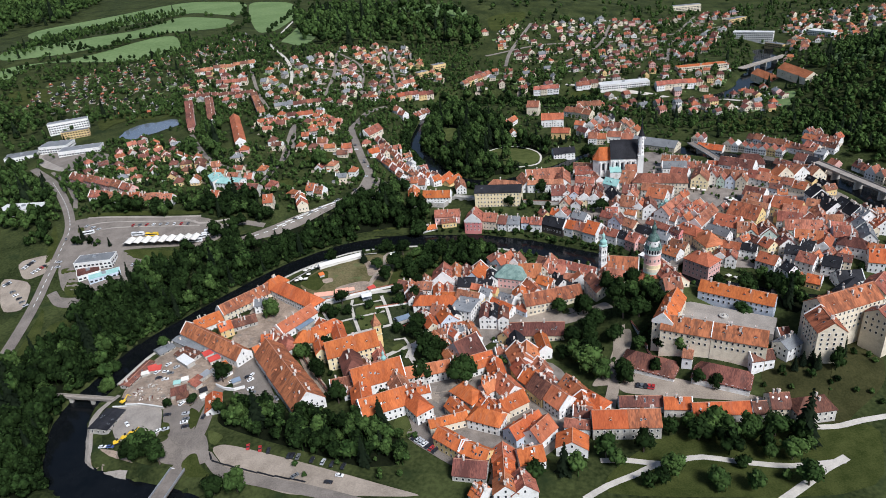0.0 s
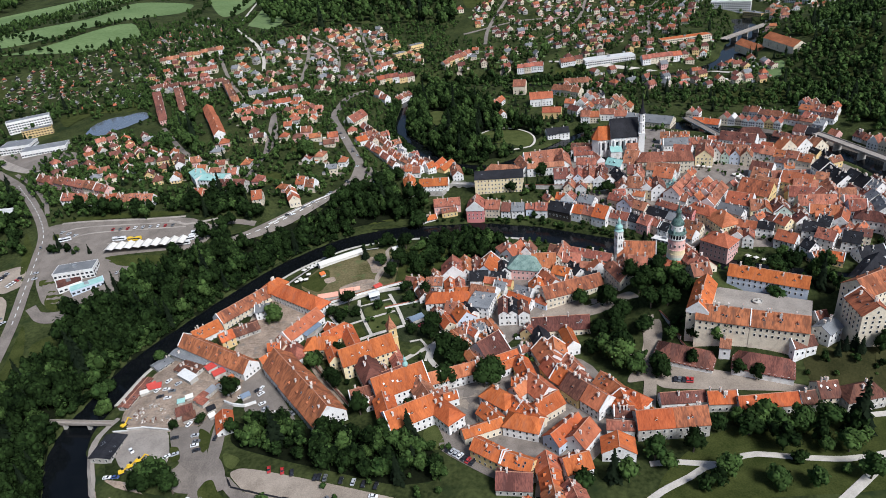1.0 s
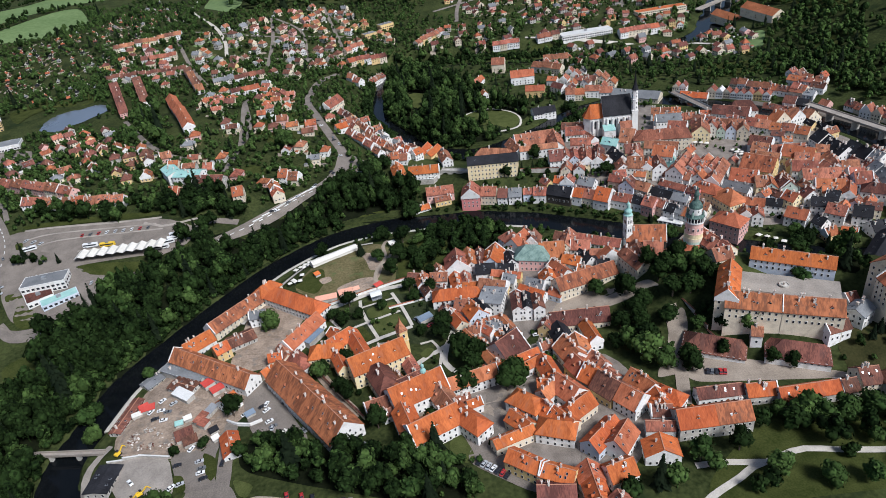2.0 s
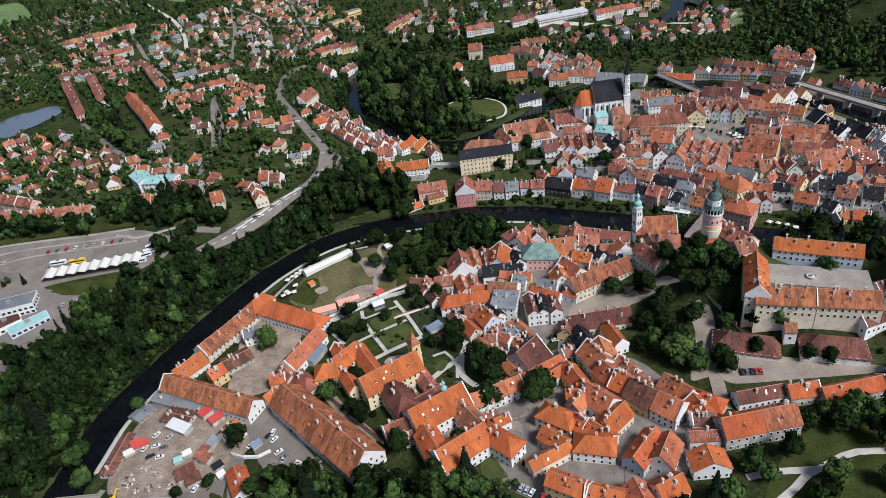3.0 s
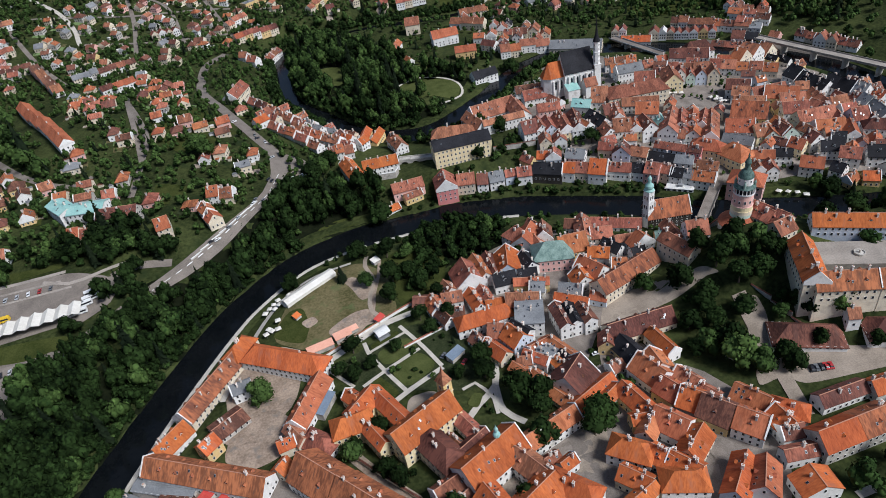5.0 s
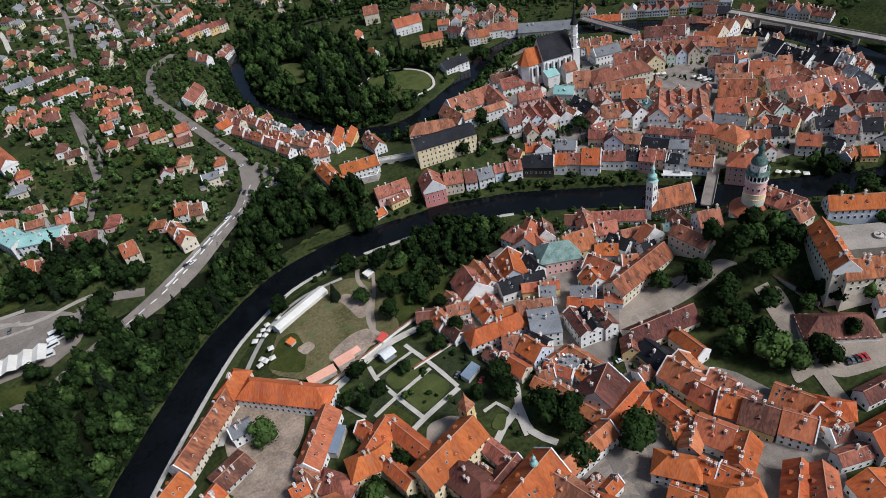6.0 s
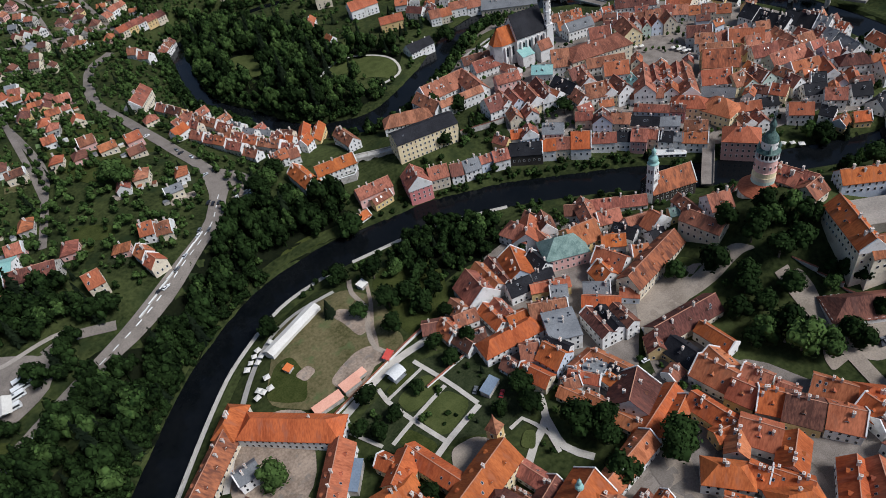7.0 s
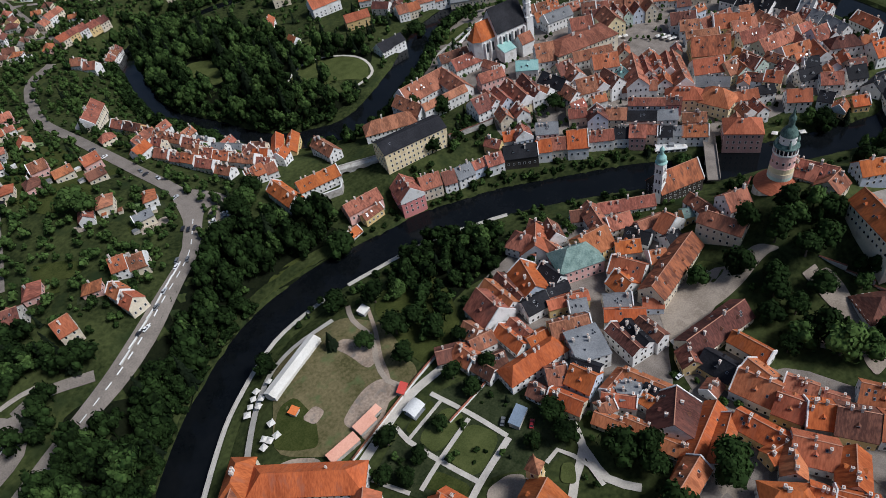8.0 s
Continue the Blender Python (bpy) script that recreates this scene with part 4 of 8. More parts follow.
# Buildings of the yard beside the river
house(-174.5, 369.2, -37, 62.0, 12.6, 5.7, 42, "B", "W", name="yard_building")
house(-189.2, 398.6, 38, 18.7, 11.4, 5.7, 42, "O", "W", name="yard_building")
house(-168.0, 422.0, 45, 42.4, 11.8, 6.5, 42, "S", "C", name="yard_building")
house(-149.7, 441.1, 47, 18.1, 10.6, 7.3, 42, "O", "C", hip=True, name="yard_building")
house(-128.5, 420.5, -41, 47.0, 13.4, 6.5, 42, "O", "W", hip=True, name="yard_building")
house(-162.3, 396.0, 24, 16.7, 12.2, 3.3, 22, "K", "S", name="yard_building")
house(-152.7, 412.6, 3, 10.2, 8.1, 6.5, 38, "G", "W", name="yard_building")
house(-172.1, 384.9, 33, 8.9, 9, 6.5, 40, "O", "Y", name="yard_building")
house(-162.0, 340.0, -131, 8.8, 10.6, 4.9, 35, "O", "W", name="yard_building")
house(-127.9, 343.8, -57, 23.4, 18.7, 7.3, 43, "B", "W", name="yard_building")
house(-114.5, 323.1, -57, 24.9, 19.6, 7.3, 43, "B", "W", name="yard_building")
house(-102.3, 304.0, -58, 20.5, 19.6, 7.3, 43, "B", "W", name="yard_building")
house(-123.8, 388.0, -128, 31.0, 11.4, 5.7, 42, "E", "W", name="yard_building")
house(-138.4, 369.2, 2, 8.2, 7.3, 5.7, 40, "O", "C", name="yard_building")
house(-133.1, 371.9, -68, 14.0, 7.3, 5.7, 40, "R", "C", name="yard_building")
house(-142.5, 358.2, 40, 7.6, 7.3, 4.9, 40, "O", "C", name="yard_building")
house(-194.0, 374.5, -35, 31.1, 7.3, 2.4, 12, "G", "S", name="yard_building")
house(-191.1, 362.3, -31, 17.0, 9.8, 2.4, 10, "K", "S", name="yard_building")
house(-213.7, 376.3, 49, 11.5, 9, 2.4, 12, "G", "S", name="yard_building")
house(-221.2, 349.1, 75, 26.3, 6.5, 2.4, 14, "K", "S", name="yard_building")
house(-220.1, 303.3, 79, 17.4, 12.2, 3.3, 8, "D", "S", name="yard_building", chimneys=0)
house(-156.7, 307.6, -74, 15.6, 9, 3.3, 30, "O", "W", name="yard_building")
house(-125.0, 363.7, -52, 18.0, 10.9, 4.6, 42, "R", "W", hip=True, name="yard_building")
# Convent and its churches
house(-79.1, 347.8, 19, 33.2, 15.4, 10.0, 42, "O", "L", chimneys=1, fine=True, name="convent_wing")
house(-89.6, 365.1, -72, 30.1, 8.6, 7.0, 42, "O", "L", fine=True, name="convent_wing")
house(-101.0, 372.5, -144, 16.6, 11.1, 7.0, 42, "O", "L", fine=True, name="convent_wing")
house(-103.9, 380.5, -63, 7.6, 7.4, 6.0, 42, "O", "L", fine=True, name="convent_wing")
house(-108.3, 363.5, -5, 19.4, 12.0, 8.0, 42, "O", "L", hip=True, fine=True, name="convent_wing")
house(-101.1, 355.4, -73, 23.4, 7.3, 8.0, 42, "O", "L", fine=True, name="convent_wing")
house(-77.5, 332.6, -71, 24.0, 13.0, 8.0, 42, "K", "C", hip=True, fine=True, name="convent_wing")
house(-62.0, 343.5, -74, 28.0, 7.4, 5.0, 42, "R", "W", fine=True, name="convent_wing")
house(-66.6, 328.4, 21, 24.1, 8.7, 5.0, 42, "K", "W", fine=True, name="convent_wing")
house(-69.3, 336.4, -68, 8.6, 5.2, 3.0, 42, "R", "W", fine=True, name="convent_wing")
house(-60.1, 317.4, 19, 30.4, 17.5, 9.0, 42, "O", "W", chimneys=1, fine=True, name="convent_wing")
house(-78.2, 314.6, 13, 19.1, 9.7, 6.0, 42, "R", "W", fine=True, name="convent_wing")
house(-75.3, 308.4, 22, 9.0, 5.2, 5.0, 42, "K", "W", fine=True, name="convent_wing")
house(-46.0, 306.5, -69, 22.1, 11.3, 7.0, 42, "R", "W", fine=True, name="convent_wing")
house(-30.0, 320.9, 11, 27.7, 9.7, 7.0, 42, "E", "W", fine=True, name="convent_wing")
house(-54.4, 290.7, 21, 27.0, 14.9, 8.0, 42, "O", "W", fine=True, name="convent_wing")
house(-66.6, 295.5, -78, 19.0, 11.4, 8.0, 42, "O", "W", fine=True, name="convent_wing")
house(-37.1, 290.0, -54, 22.3, 10.8, 8.0, 42, "O", "W", hip=True, fine=True, name="convent_wing")
house(-32.4, 302.4, 14, 7.7, 5.7, 6.0, 42, "O", "W", fine=True, name="convent_wing")
house(-37.3, 307.1, 11, 7.4, 5.2, 6.0, 42, "R", "W", fine=True, name="convent_wing")
# Houses of the upper street
house(-16.3, 257.4, -42, 17.6, 9.3, 7.3, 38, "O", "Y")
house(-4.3, 248.1, -32, 15.3, 9.3, 7.3, 38, "O", "Y")
house(-7.3, 240.9, -12, 16.6, 12.6, 4.1, 35, "K", "S")
house(21.9, 244.7, 11, 12.9, 11.0, 5.7, 42, "O", "W")
house(16.3, 225.8, -83, 10.7, 12.6, 5.7, 42, "R", "W")
house(61.1, 282.1, -49, 14.8, 9.3, 5.7, 40, "O", "W", hip=True)
house(-11.2, 327.8, -163, 42.1, 8.0, 4.7, 42, "O", "W")
house(25.9, 327.6, -77, 16.6, 13.9, 6.2, 42, "E", "W")
house(29.9, 330.3, -96, 11.4, 14.7, 5.7, 42, "E", "W")
house(26.4, 314.3, -72, 10.9, 12.3, 6.2, 42, "E", "Y")
house(30.6, 305.3, -55, 10.3, 13.7, 6.2, 42, "O", "S")
house(35.6, 295.3, -59, 13.8, 15.0, 6.2, 42, "K", "Y")
house(37.3, 316.6, -72, 11.8, 8.7, 5.2, 42, "R", "W")
house(40.5, 305.2, -67, 9.3, 6.8, 4.7, 36, "R", "W")
house(52.3, 294.1, -64, 15.4, 11.4, 5.2, 42, "E", "W")
house(54.5, 278.9, -89, 11.0, 11.5, 5.7, 42, "O", "W")
house(-2.4, 322.9, -158, 22.7, 6.8, 5.7, 36, "O", "W")
house(10.6, 315.8, -82, 20.7, 9.8, 5.7, 42, "O", "Y")
house(7.0, 307.4, -13, 10.5, 6.8, 5.7, 36, "O", "Y")
house(15.5, 299.1, -61, 15.1, 13.5, 6.2, 42, "E", "W")
house(6.4, 301.4, -145, 12.5, 8.5, 6.2, 42, "E", "W")
house(-7.1, 295.1, -47, 17.8, 11.0, 7.2, 42, "O", "W", hip=True)
house(2.1, 287.3, -67, 10.3, 9.9, 5.2, 42, "O", "W")
house(16.7, 285.8, -150, 15.7, 10.8, 6.2, 42, "O", "C")
house(7.6, 279.7, -61, 13.5, 8.8, 6.2, 42, "O", "C")
house(2.4, 274.1, -26, 18.2, 10.9, 6.7, 42, "O", "W", hip=True)
house(-12.8, 283.6, -56, 13.1, 9.2, 5.7, 42, "O", "C")
house(-18.3, 275.1, -165, 21.1, 6.8, 5.7, 36, "O", "C")
house(21.3, 265.4, -143, 20.3, 10.2, 6.2, 42, "O", "B")
house(28.7, 261.3, -134, 15.1, 11.9, 6.2, 42, "E", "W")
house(43.0, 283.6, -56, 12.7, 13.5, 6.7, 42, "E", "W")
house(53.1, 273.6, -13, 9.6, 7.9, 5.7, 42, "K", "W")
house(48.8, 264.7, -14, 13.2, 6.8, 5.7, 36, "R", "W")
# Long wings below the castle
house(64.7, 263.5, -4, 17.9, 13, 8.1, 42, "O", "S", fine=True, name="castle_wing")
house(81.6, 262.3, -4, 16.0, 13, 8.1, 42, "B", "S", fine=True, name="castle_wing")
house(43.8, 251.7, -101, 10.1, 15.5, 5.7, 30, "O", "W", fine=True, name="castle_wing")
house(84.6, 279.0, -5, 22.3, 8.1, 4.9, 40, "K", "W", fine=True, name="castle_wing")
house(102.5, 274.2, -7, 14.1, 9, 5.7, 42, "O", "S", fine=True, name="castle_wing")
house(122.7, 268.0, -3, 29.3, 9, 5.7, 42, "O", "S", fine=True, name="castle_wing")
house(141.1, 266.3, 1, 7.3, 9, 5.7, 42, "K", "S", fine=True, name="castle_wing")
house(151.9, 268.9, -4, 9.7, 12.2, 6.5, 40, "K", "C", fine=True, name="castle_wing")
house(166.2, 263.9, 5, 20.1, 11.4, 7.3, 42, "K", "S", hip=True, fine=True, name="castle_wing")
house(98.6, 311.4, -32, 31.2, 15.5, 2.4, 38, "K", "W", hip=True, chimneys=0, fine=True, name="castle_wing")
house(133.2, 293.5, -29, 29.6, 15.5, 2.4, 38, "K", "W", hip=True, chimneys=0, fine=True, name="castle_wing")
house(118.2, 306.5, -25, 5.5, 7.3, 5.7, 40, "R", "W", fine=True, name="castle_wing")
# Castle
house(119.6, 315.7, -26, 27.0, 13, 7.3, 42, "B", "C", base=25, chimneys=5, fine=True, name="castle_wing")
house(144.4, 303.7, -25, 28.1, 13, 7.3, 42, "B", "C", base=25, chimneys=6, fine=True, name="castle_wing")
house(114.5, 331.5, -121, 31.6, 11.4, 8.1, 45, "O", "C", base=27, chimneys=4, fine=True, name="castle_wing")
house(158.8, 344.5, -34, 42.7, 10.6, 6.5, 42, "O", "B", base=27, chimneys=5, fine=True, name="castle_wing")
house(125.8, 375.3, -86, 19.3, 10.6, 7.3, 42, "R", "C", base=27, chimneys=4, fine=True, name="castle_wing")
house(127.0, 370.6, -74, 22.7, 12.2, 7.3, 42, "R", "C", base=27, chimneys=3, fine=True, name="castle_wing")
house(123.6, 358.5, 3, 11.1, 11.4, 8.1, 40, "R", "C", base=27, fine=True, name="castle_wing")
house(186.8, 298.5, -94, 17.6, 14.7, 12.2, 38, "B", "C", base=28, chimneys=3, fine=True, name="castle_wing")
house(205.8, 317.4, 19, 39.6, 16.3, 14.7, 38, "B", "C", base=27, chimneys=6, fine=True, name="castle_wing")
house(233.4, 332.4, 43, 16.7, 13, 13, 40, "R", "C", base=27, fine=True, name="castle_wing")
house(219.7, 305.3, 32, 7.1, 13, 11.4, 35, "R", "C", base=27, fine=True, name="castle_wing")
house(173.2, 314.6, 6, 6.7, 8.1, 6.5, 40, "R", "W", base=18, name="castle_wing")
house(170.4, 302.4, 30, 12.1, 9.8, 6.5, 30, "G", "W", base=20, name="castle_wing")
house(153.3, 296.0, 6, 12.7, 8.1, 5.7, 40, "K", "W", base=18, name="castle_wing")
# Riverside houses and lower town
house(109.6, 429.6, -17, 26.0, 14.1, 9.5, 50, "B", "K", chimneys=2, dormers=0)
house(80.0, 437.9, -35, 30.1, 8.6, 4.1, 42, "R", "W")
house(22.0, 453.8, -69, 16.8, 12.7, 6.5, 42, "R", "W", hip=True)
house(33.5, 457.4, -74, 7.0, 11.1, 5.7, 45, "K", "W")
house(35.6, 447.8, -115, 12.7, 10.3, 6.5, 48, "K", "W")
house(58.1, 447.7, -39, 13.6, 8.6, 4.9, 42, "K", "W")
house(-48.6, 429.5, -28, 12.4, 9.4, 4.1, 30, "K", "S")
house(-20.1, 434.1, -94, 17.0, 17.4, 6.2, 42, "R", "W")
house(-11.3, 436.7, -92, 20.2, 10.0, 6.2, 42, "E", "W")
house(-4.4, 436.7, -98, 20.3, 8.0, 5.7, 42, "K", "W")
house(4.4, 433.0, -112, 19.2, 14.5, 6.7, 42, "O", "B")
house(15.0, 428.5, -91, 12.8, 8.5, 6.7, 42, "D", "W")
house(10.4, 420.0, -20, 10.7, 6.9, 6.7, 36, "D", "W")
house(-3.2, 421.8, -10, 12.8, 10.1, 6.2, 42, "D", "W")
house(8.9, 412.3, -27, 19.6, 6.9, 6.2, 36, "E", "Y")
house(9.8, 406.9, -33, 8.4, 8.0, 5.7, 42, "G", "W")
house(30.0, 426.9, -22, 23.0, 15.8, 8.7, 42, "V", "P", hip=True)
house(43.5, 428.3, -11, 16.6, 16.0, 7.7, 42, "E", "Y")
house(27.8, 437.6, -95, 15.0, 8.6, 5.7, 42, "R", "W")
house(25.7, 449.5, -136, 16.6, 15.2, 5.7, 42, "E", "W")
house(57.8, 438.9, -115, 21.3, 9.9, 6.7, 42, "R", "W")
house(63.9, 429.5, -23, 12.8, 10.1, 6.7, 42, "R", "W")
house(62.8, 415.7, -70, 12.7, 8.6, 5.7, 42, "D", "W")
house(74.1, 417.4, -19, 14.8, 6.9, 6.2, 36, "R", "W")
house(76.5, 408.2, -89, 7.9, 14.5, 6.7, 42, "E", "W")
house(69.7, 401.3, -10, 7.7, 7.9, 6.2, 42, "D", "W")
house(53.7, 389.3, -168, 40.4, 12.5, 7.7, 42, "S", "C")
house(83.1, 384.3, -78, 21.0, 9.5, 8.7, 42, "R", "C")
house(96.7, 388.3, -21, 11.6, 12.5, 7.7, 42, "R", "W")
house(92.4, 400.2, -99, 19.6, 8.0, 6.7, 42, "R", "W")
house(89.4, 405.3, -28, 9.4, 6.9, 5.7, 36, "V", "Y")
house(53.3, 414.7, -38, 12.2, 9.1, 6.2, 42, "O", "W")
house(42.3, 404.8, -70, 16.3, 12.4, 6.2, 42, "E", "W")
house(33.6, 400.8, -97, 10.7, 11.4, 5.7, 42, "O", "W")
house(56.9, 400.0, -32, 8.2, 8.9, 5.7, 42, "E", "C")
house(24.2, 396.0, -39, 12.7, 8.5, 5.7, 42, "G", "W")
house(19.9, 388.1, -45, 17.9, 7.8, 5.7, 42, "O", "W")
house(34.1, 383.9, -47, 9.2, 6.9, 4.7, 36, "E", "B")
house(7.8, 377.9, -98, 17.6, 6.9, 8.7, 36, "K", "W")
house(13.0, 376.1, -100, 15.5, 6.9, 8.7, 36, "D", "W")
house(19.2, 373.3, -94, 13.9, 6.9, 8.7, 36, "K", "W")
house(39.4, 356.1, 174, 34.4, 12.5, 5.2, 42, "K", "C")
house(19.8, 354.2, -122, 9.1, 8.6, 5.7, 42, "R", "Y")
house(25.3, 343.8, -86, 14.4, 11.4, 5.2, 42, "D", "Y")
house(-33.6, 431.2, -81, 8.9, 10.4, 4.2, 42, "R", "W")
house(-44.5, 422.2, -85, 11.2, 10.2, 4.7, 42, "E", "W")
house(-43.3, 412.5, -79, 13.2, 8.1, 4.7, 42, "K", "W")
house(-34.3, 423.9, -14, 11.5, 8.4, 4.7, 42, "R", "W")
house(-36.9, 411.9, -19, 9.5, 8.3, 4.2, 42, "K", "W")
house(-23.9, 415.4, -90, 16.1, 8.0, 4.7, 42, "O", "W")
house(-17.8, 416.0, -92, 12.8, 7.4, 4.7, 42, "R", "W")
house(-26.4, 399.0, -6, 30.2, 10.4, 6.7, 42, "O", "W", hip=True)
house(-16.1, 406.7, -13, 10.1, 6.9, 6.2, 36, "O", "W")
house(-2.3, 400.3, -28, 18.2, 11.5, 6.7, 42, "R", "Y")
house(-5.4, 387.2, -25, 14.7, 16.9, 9.7, 5, "G", "W")
house(-14.1, 379.8, -68, 12.4, 6.9, 8.7, 36, "D", "W")
house(-18.0, 377.7, -75, 11.6, 12.4, 6.7, 42, "O", "B")
house(-24.1, 387.3, -31, 9.1, 11.0, 5.7, 42, "R", "W")
house(-34.3, 386.7, -74, 9.9, 7.9, 3.7, 42, "K", "W")
house(-30.0, 376.0, -71, 15.0, 8.4, 4.7, 42, "O", "C")
house(-15.0, 361.5, -55, 13.9, 6.9, 5.7, 36, "E", "W")
house(-8.1, 361.5, -31, 12.3, 11.1, 7.2, 5, "G", "W")
house(-10.4, 367.2, 7, 13.5, 6.9, 6.2, 36, "E", "W")
house(-2.1, 358.6, -74, 20.3, 6.9, 6.7, 36, "E", "W")
house(-3.0, 352.8, -78, 9.7, 6.9, 6.7, 36, "D", "W")
house(-7.0, 351.7, -83, 8.9, 6.9, 5.7, 36, "O", "W")
house(-6.8, 341.7, -146, 17.2, 19.5, 5.2, 42, "K", "W")
house(-21.0, 363.4, -18, 7.4, 6.9, 4.7, 36, "R", "W")
house(-24.7, 358.3, -69, 12.2, 7.0, 3.7, 36, "E", "C")
house(-19.2, 348.6, -71, 12.5, 8.0, 3.7, 42, "E", "C")
house(-16.3, 335.6, -71, 15.6, 7.2, 3.7, 36, "E", "C")
house(15.1, 339.9, 8, 7.4, 6.9, 3.7, 36, "R", "W")
house(41.1, 340.1, -86, 17.3, 7.6, 6.2, 42, "O", "W")
# Mint and houses on the rock
house(30.8, 560.4, -9.3, 42.0, 17, 14.5, 25, "D", "L", base=11.6, chimneys=0)
house(38.9, 596.6, -24, 34.2, 13, 6.5, 42, "R", "W", hip=True, fine=True)
house(-16.9, 548.4, -5, 22.5, 10.3, 4.9, 42, "R", "P", group="town houses", name="town_house")
house(6.9, 535.6, 77, 17.1, 14.7, 10.0, 42, "R", "Q", group="town houses", name="town_house")
house(21.4, 533.0, -21, 12.4, 11.9, 8.0, 42, "R", "C", group="town houses", name="town_house")
house(32.1, 528.5, -24, 7.7, 11.4, 6.5, 42, "K", "W", group="town houses", name="town_house")
house(41.0, 525.8, -13, 10.3, 11.1, 6.5, 42, "G", "W", group="town houses", name="town_house")
house(51.4, 523.9, -14, 8.0, 7.2, 6.0, 42, "R", "B", group="town houses", name="town_house")
house(60.1, 519.9, -22, 10.1, 10.1, 6.0, 42, "R", "W", group="town houses", name="town_house")
house(74.9, 512.3, -39, 20.2, 11.6, 6.0, 42, "D", "K", group="town houses", name="town_house")
house(-16.0, 540.9, 5, 13.3, 5.7, 4.9, 42, "R", "Y", group="town houses", name="town_house")
house(-33.8, 538.8, 7, 12.8, 7.3, 2.4, 35, "O", "W", fine=True)
house(-47.4, 580.9, -86, 25.3, 10.6, 7.3, 42, "O", "W", fine=True)
house(-25.8, 580.2, -9, 26.2, 10.6, 6.5, 42, "O", "W", fine=True)
house(-3.6, 608.7, -86, 21.8, 9.8, 6.5, 42, "R", "W", fine=True)
house(-20.8, 649.1, 61, 27.6, 8.1, 5.7, 42, "O", "Y", fine=True)
house(-11.5, 645.3, 55, 22.6, 8.1, 5.7, 42, "O", "Y", fine=True)
# Old town, single large houses
house(169.0, 429.0, -52, 20.5, 15.5, 11.5, 36, "E", "P", hip=True, chimneys=4)
house(174.3, 556.4, -14, 46.3, 21.2, 10.6, 24, "R", "C", hip=True)
house(203.3, 606.6, -13, 22.0, 11.4, 9, 40, "G", "W")
house(122.1, 631.6, -18, 22.1, 9.8, 7.3, 42, "K", "W")
house(277.6, 613.2, -16, 26.8, 13, 8.1, 50, "K", "W", hip=True)
house(262.9, 605.1, -39, 32.2, 13, 8.1, 42, "K", "W")
house(216.0, 712.1, -38, 49.9, 19.6, 9, 28, "G", "C")
house(268.7, 689.0, -39, 27.6, 11.4, 4.9, 35, "O", "W")
# Houses behind the castle
house(229.6, 365.4, 40, 70.5, 13.9, 5.7, 40, "D", "W")
house(224.5, 402.8, 11, 9.4, 8.1, 4.9, 42, "E", "Y")
house(257.3, 398.1, 0, 17.2, 11.4, 5.7, 40, "D", "W")
# Rows of old-town houses
row(215, 578, 252, 555, 10.6, 5, 9, 50, "g", "RRRRR", "CWTBC")
row(197, 624, 230, 610, 10.6, 4, 6.5, 42, "p", "EERR", "WWWC")
row(225, 602, 258, 572, 11.4, 4, 6.5, 42, "p", "KRRR", "WWCW")
row(262, 578, 299, 542, 10.6, 5, 6.5, 42, "p", "RRERE", "WWWCC")
row(283, 574, 336, 587, 9.8, 3, 6.5, 42, "g", "ERR", "CWC")
row(172, 438, 179, 429, 11.4, 2, 7.3, 45, "g", "RR", "SC")
row(297, 528, 297, 491, 14.7, 3, 7.3, 42, "p", "DDD", "WWW")
row(304, 500, 310, 469, 14.7, 3, 8.1, 42, "p", "DDG", "WWW")
row(286, 477, 277, 443, 11.4, 3, 8.1, 45, "g", "RRR", "WWB")
row(301, 473, 300, 457, 11.4, 2, 7.3, 42, "p", "RG", "WW")
row(318, 491, 318, 461, 12.2, 3, 7.3, 42, "p", "KRE", "WWW")
row(315, 638, 345, 599, 8.1, 4, 4.9, 42, "p", "KRRG", "WWWC")
# Houses across the upper river
row(257, 713, 268, 704, 9.8, 2, 7.3, 48, "g", "RK", "CW", far=True)
row(282, 687, 327, 647, 10.6, 8, 6.5, 45, "g", "RWRRKRRR", "CWCWWWYW", far=True)
row(307, 687, 333, 657, 9.8, 5, 6.5, 42, "p", "KRKRR", "CWCWW", far=True)
row(332, 632, 346, 615, 11.4, 2, 4.1, 42, "p", "KD", "WK", far=True)
row(346, 643, 353, 631, 9.8, 2, 6.5, 42, "p", "RE", "WC", far=True)
row(354, 609, 357, 601, 9.8, 1, 4.9, 42, "p", "R", "P", far=True)
row(370, 575, 378, 558, 10.6, 2, 6.5, 50, "g", "RR", "WC", far=True)
# Old town, house by house
house(79.6, 613.6, -1, 36.7, 17.8, 8.0, 42, "R", "W", group="town houses", name="town_house")
house(76.2, 584.8, -7, 33.2, 6.7, 9.0, 42, "R", "W", group="town houses", name="town_house")
house(59.1, 599.4, -83, 26.2, 11.7, 8.0, 42, "R", "W", group="town houses", name="town_house")
house(94.9, 597.4, -98, 28.9, 13.3, 8.0, 42, "R", "W", group="town houses", name="town_house")
house(120.4, 616.2, -10, 21.3, 12.6, 7.0, 42, "R", "W", group="town houses", name="town_house")
house(112.2, 578.8, -18, 17.2, 9.5, 8.0, 42, "R", "P", group="town houses", name="town_house")
house(126.0, 592.3, -82, 15.3, 7.2, 6.0, 42, "R", "P", group="town houses", name="town_house")
house(83.9, 557.8, -8, 11.4, 15.0, 7.0, 42, "K", "W", group="town houses", name="town_house")
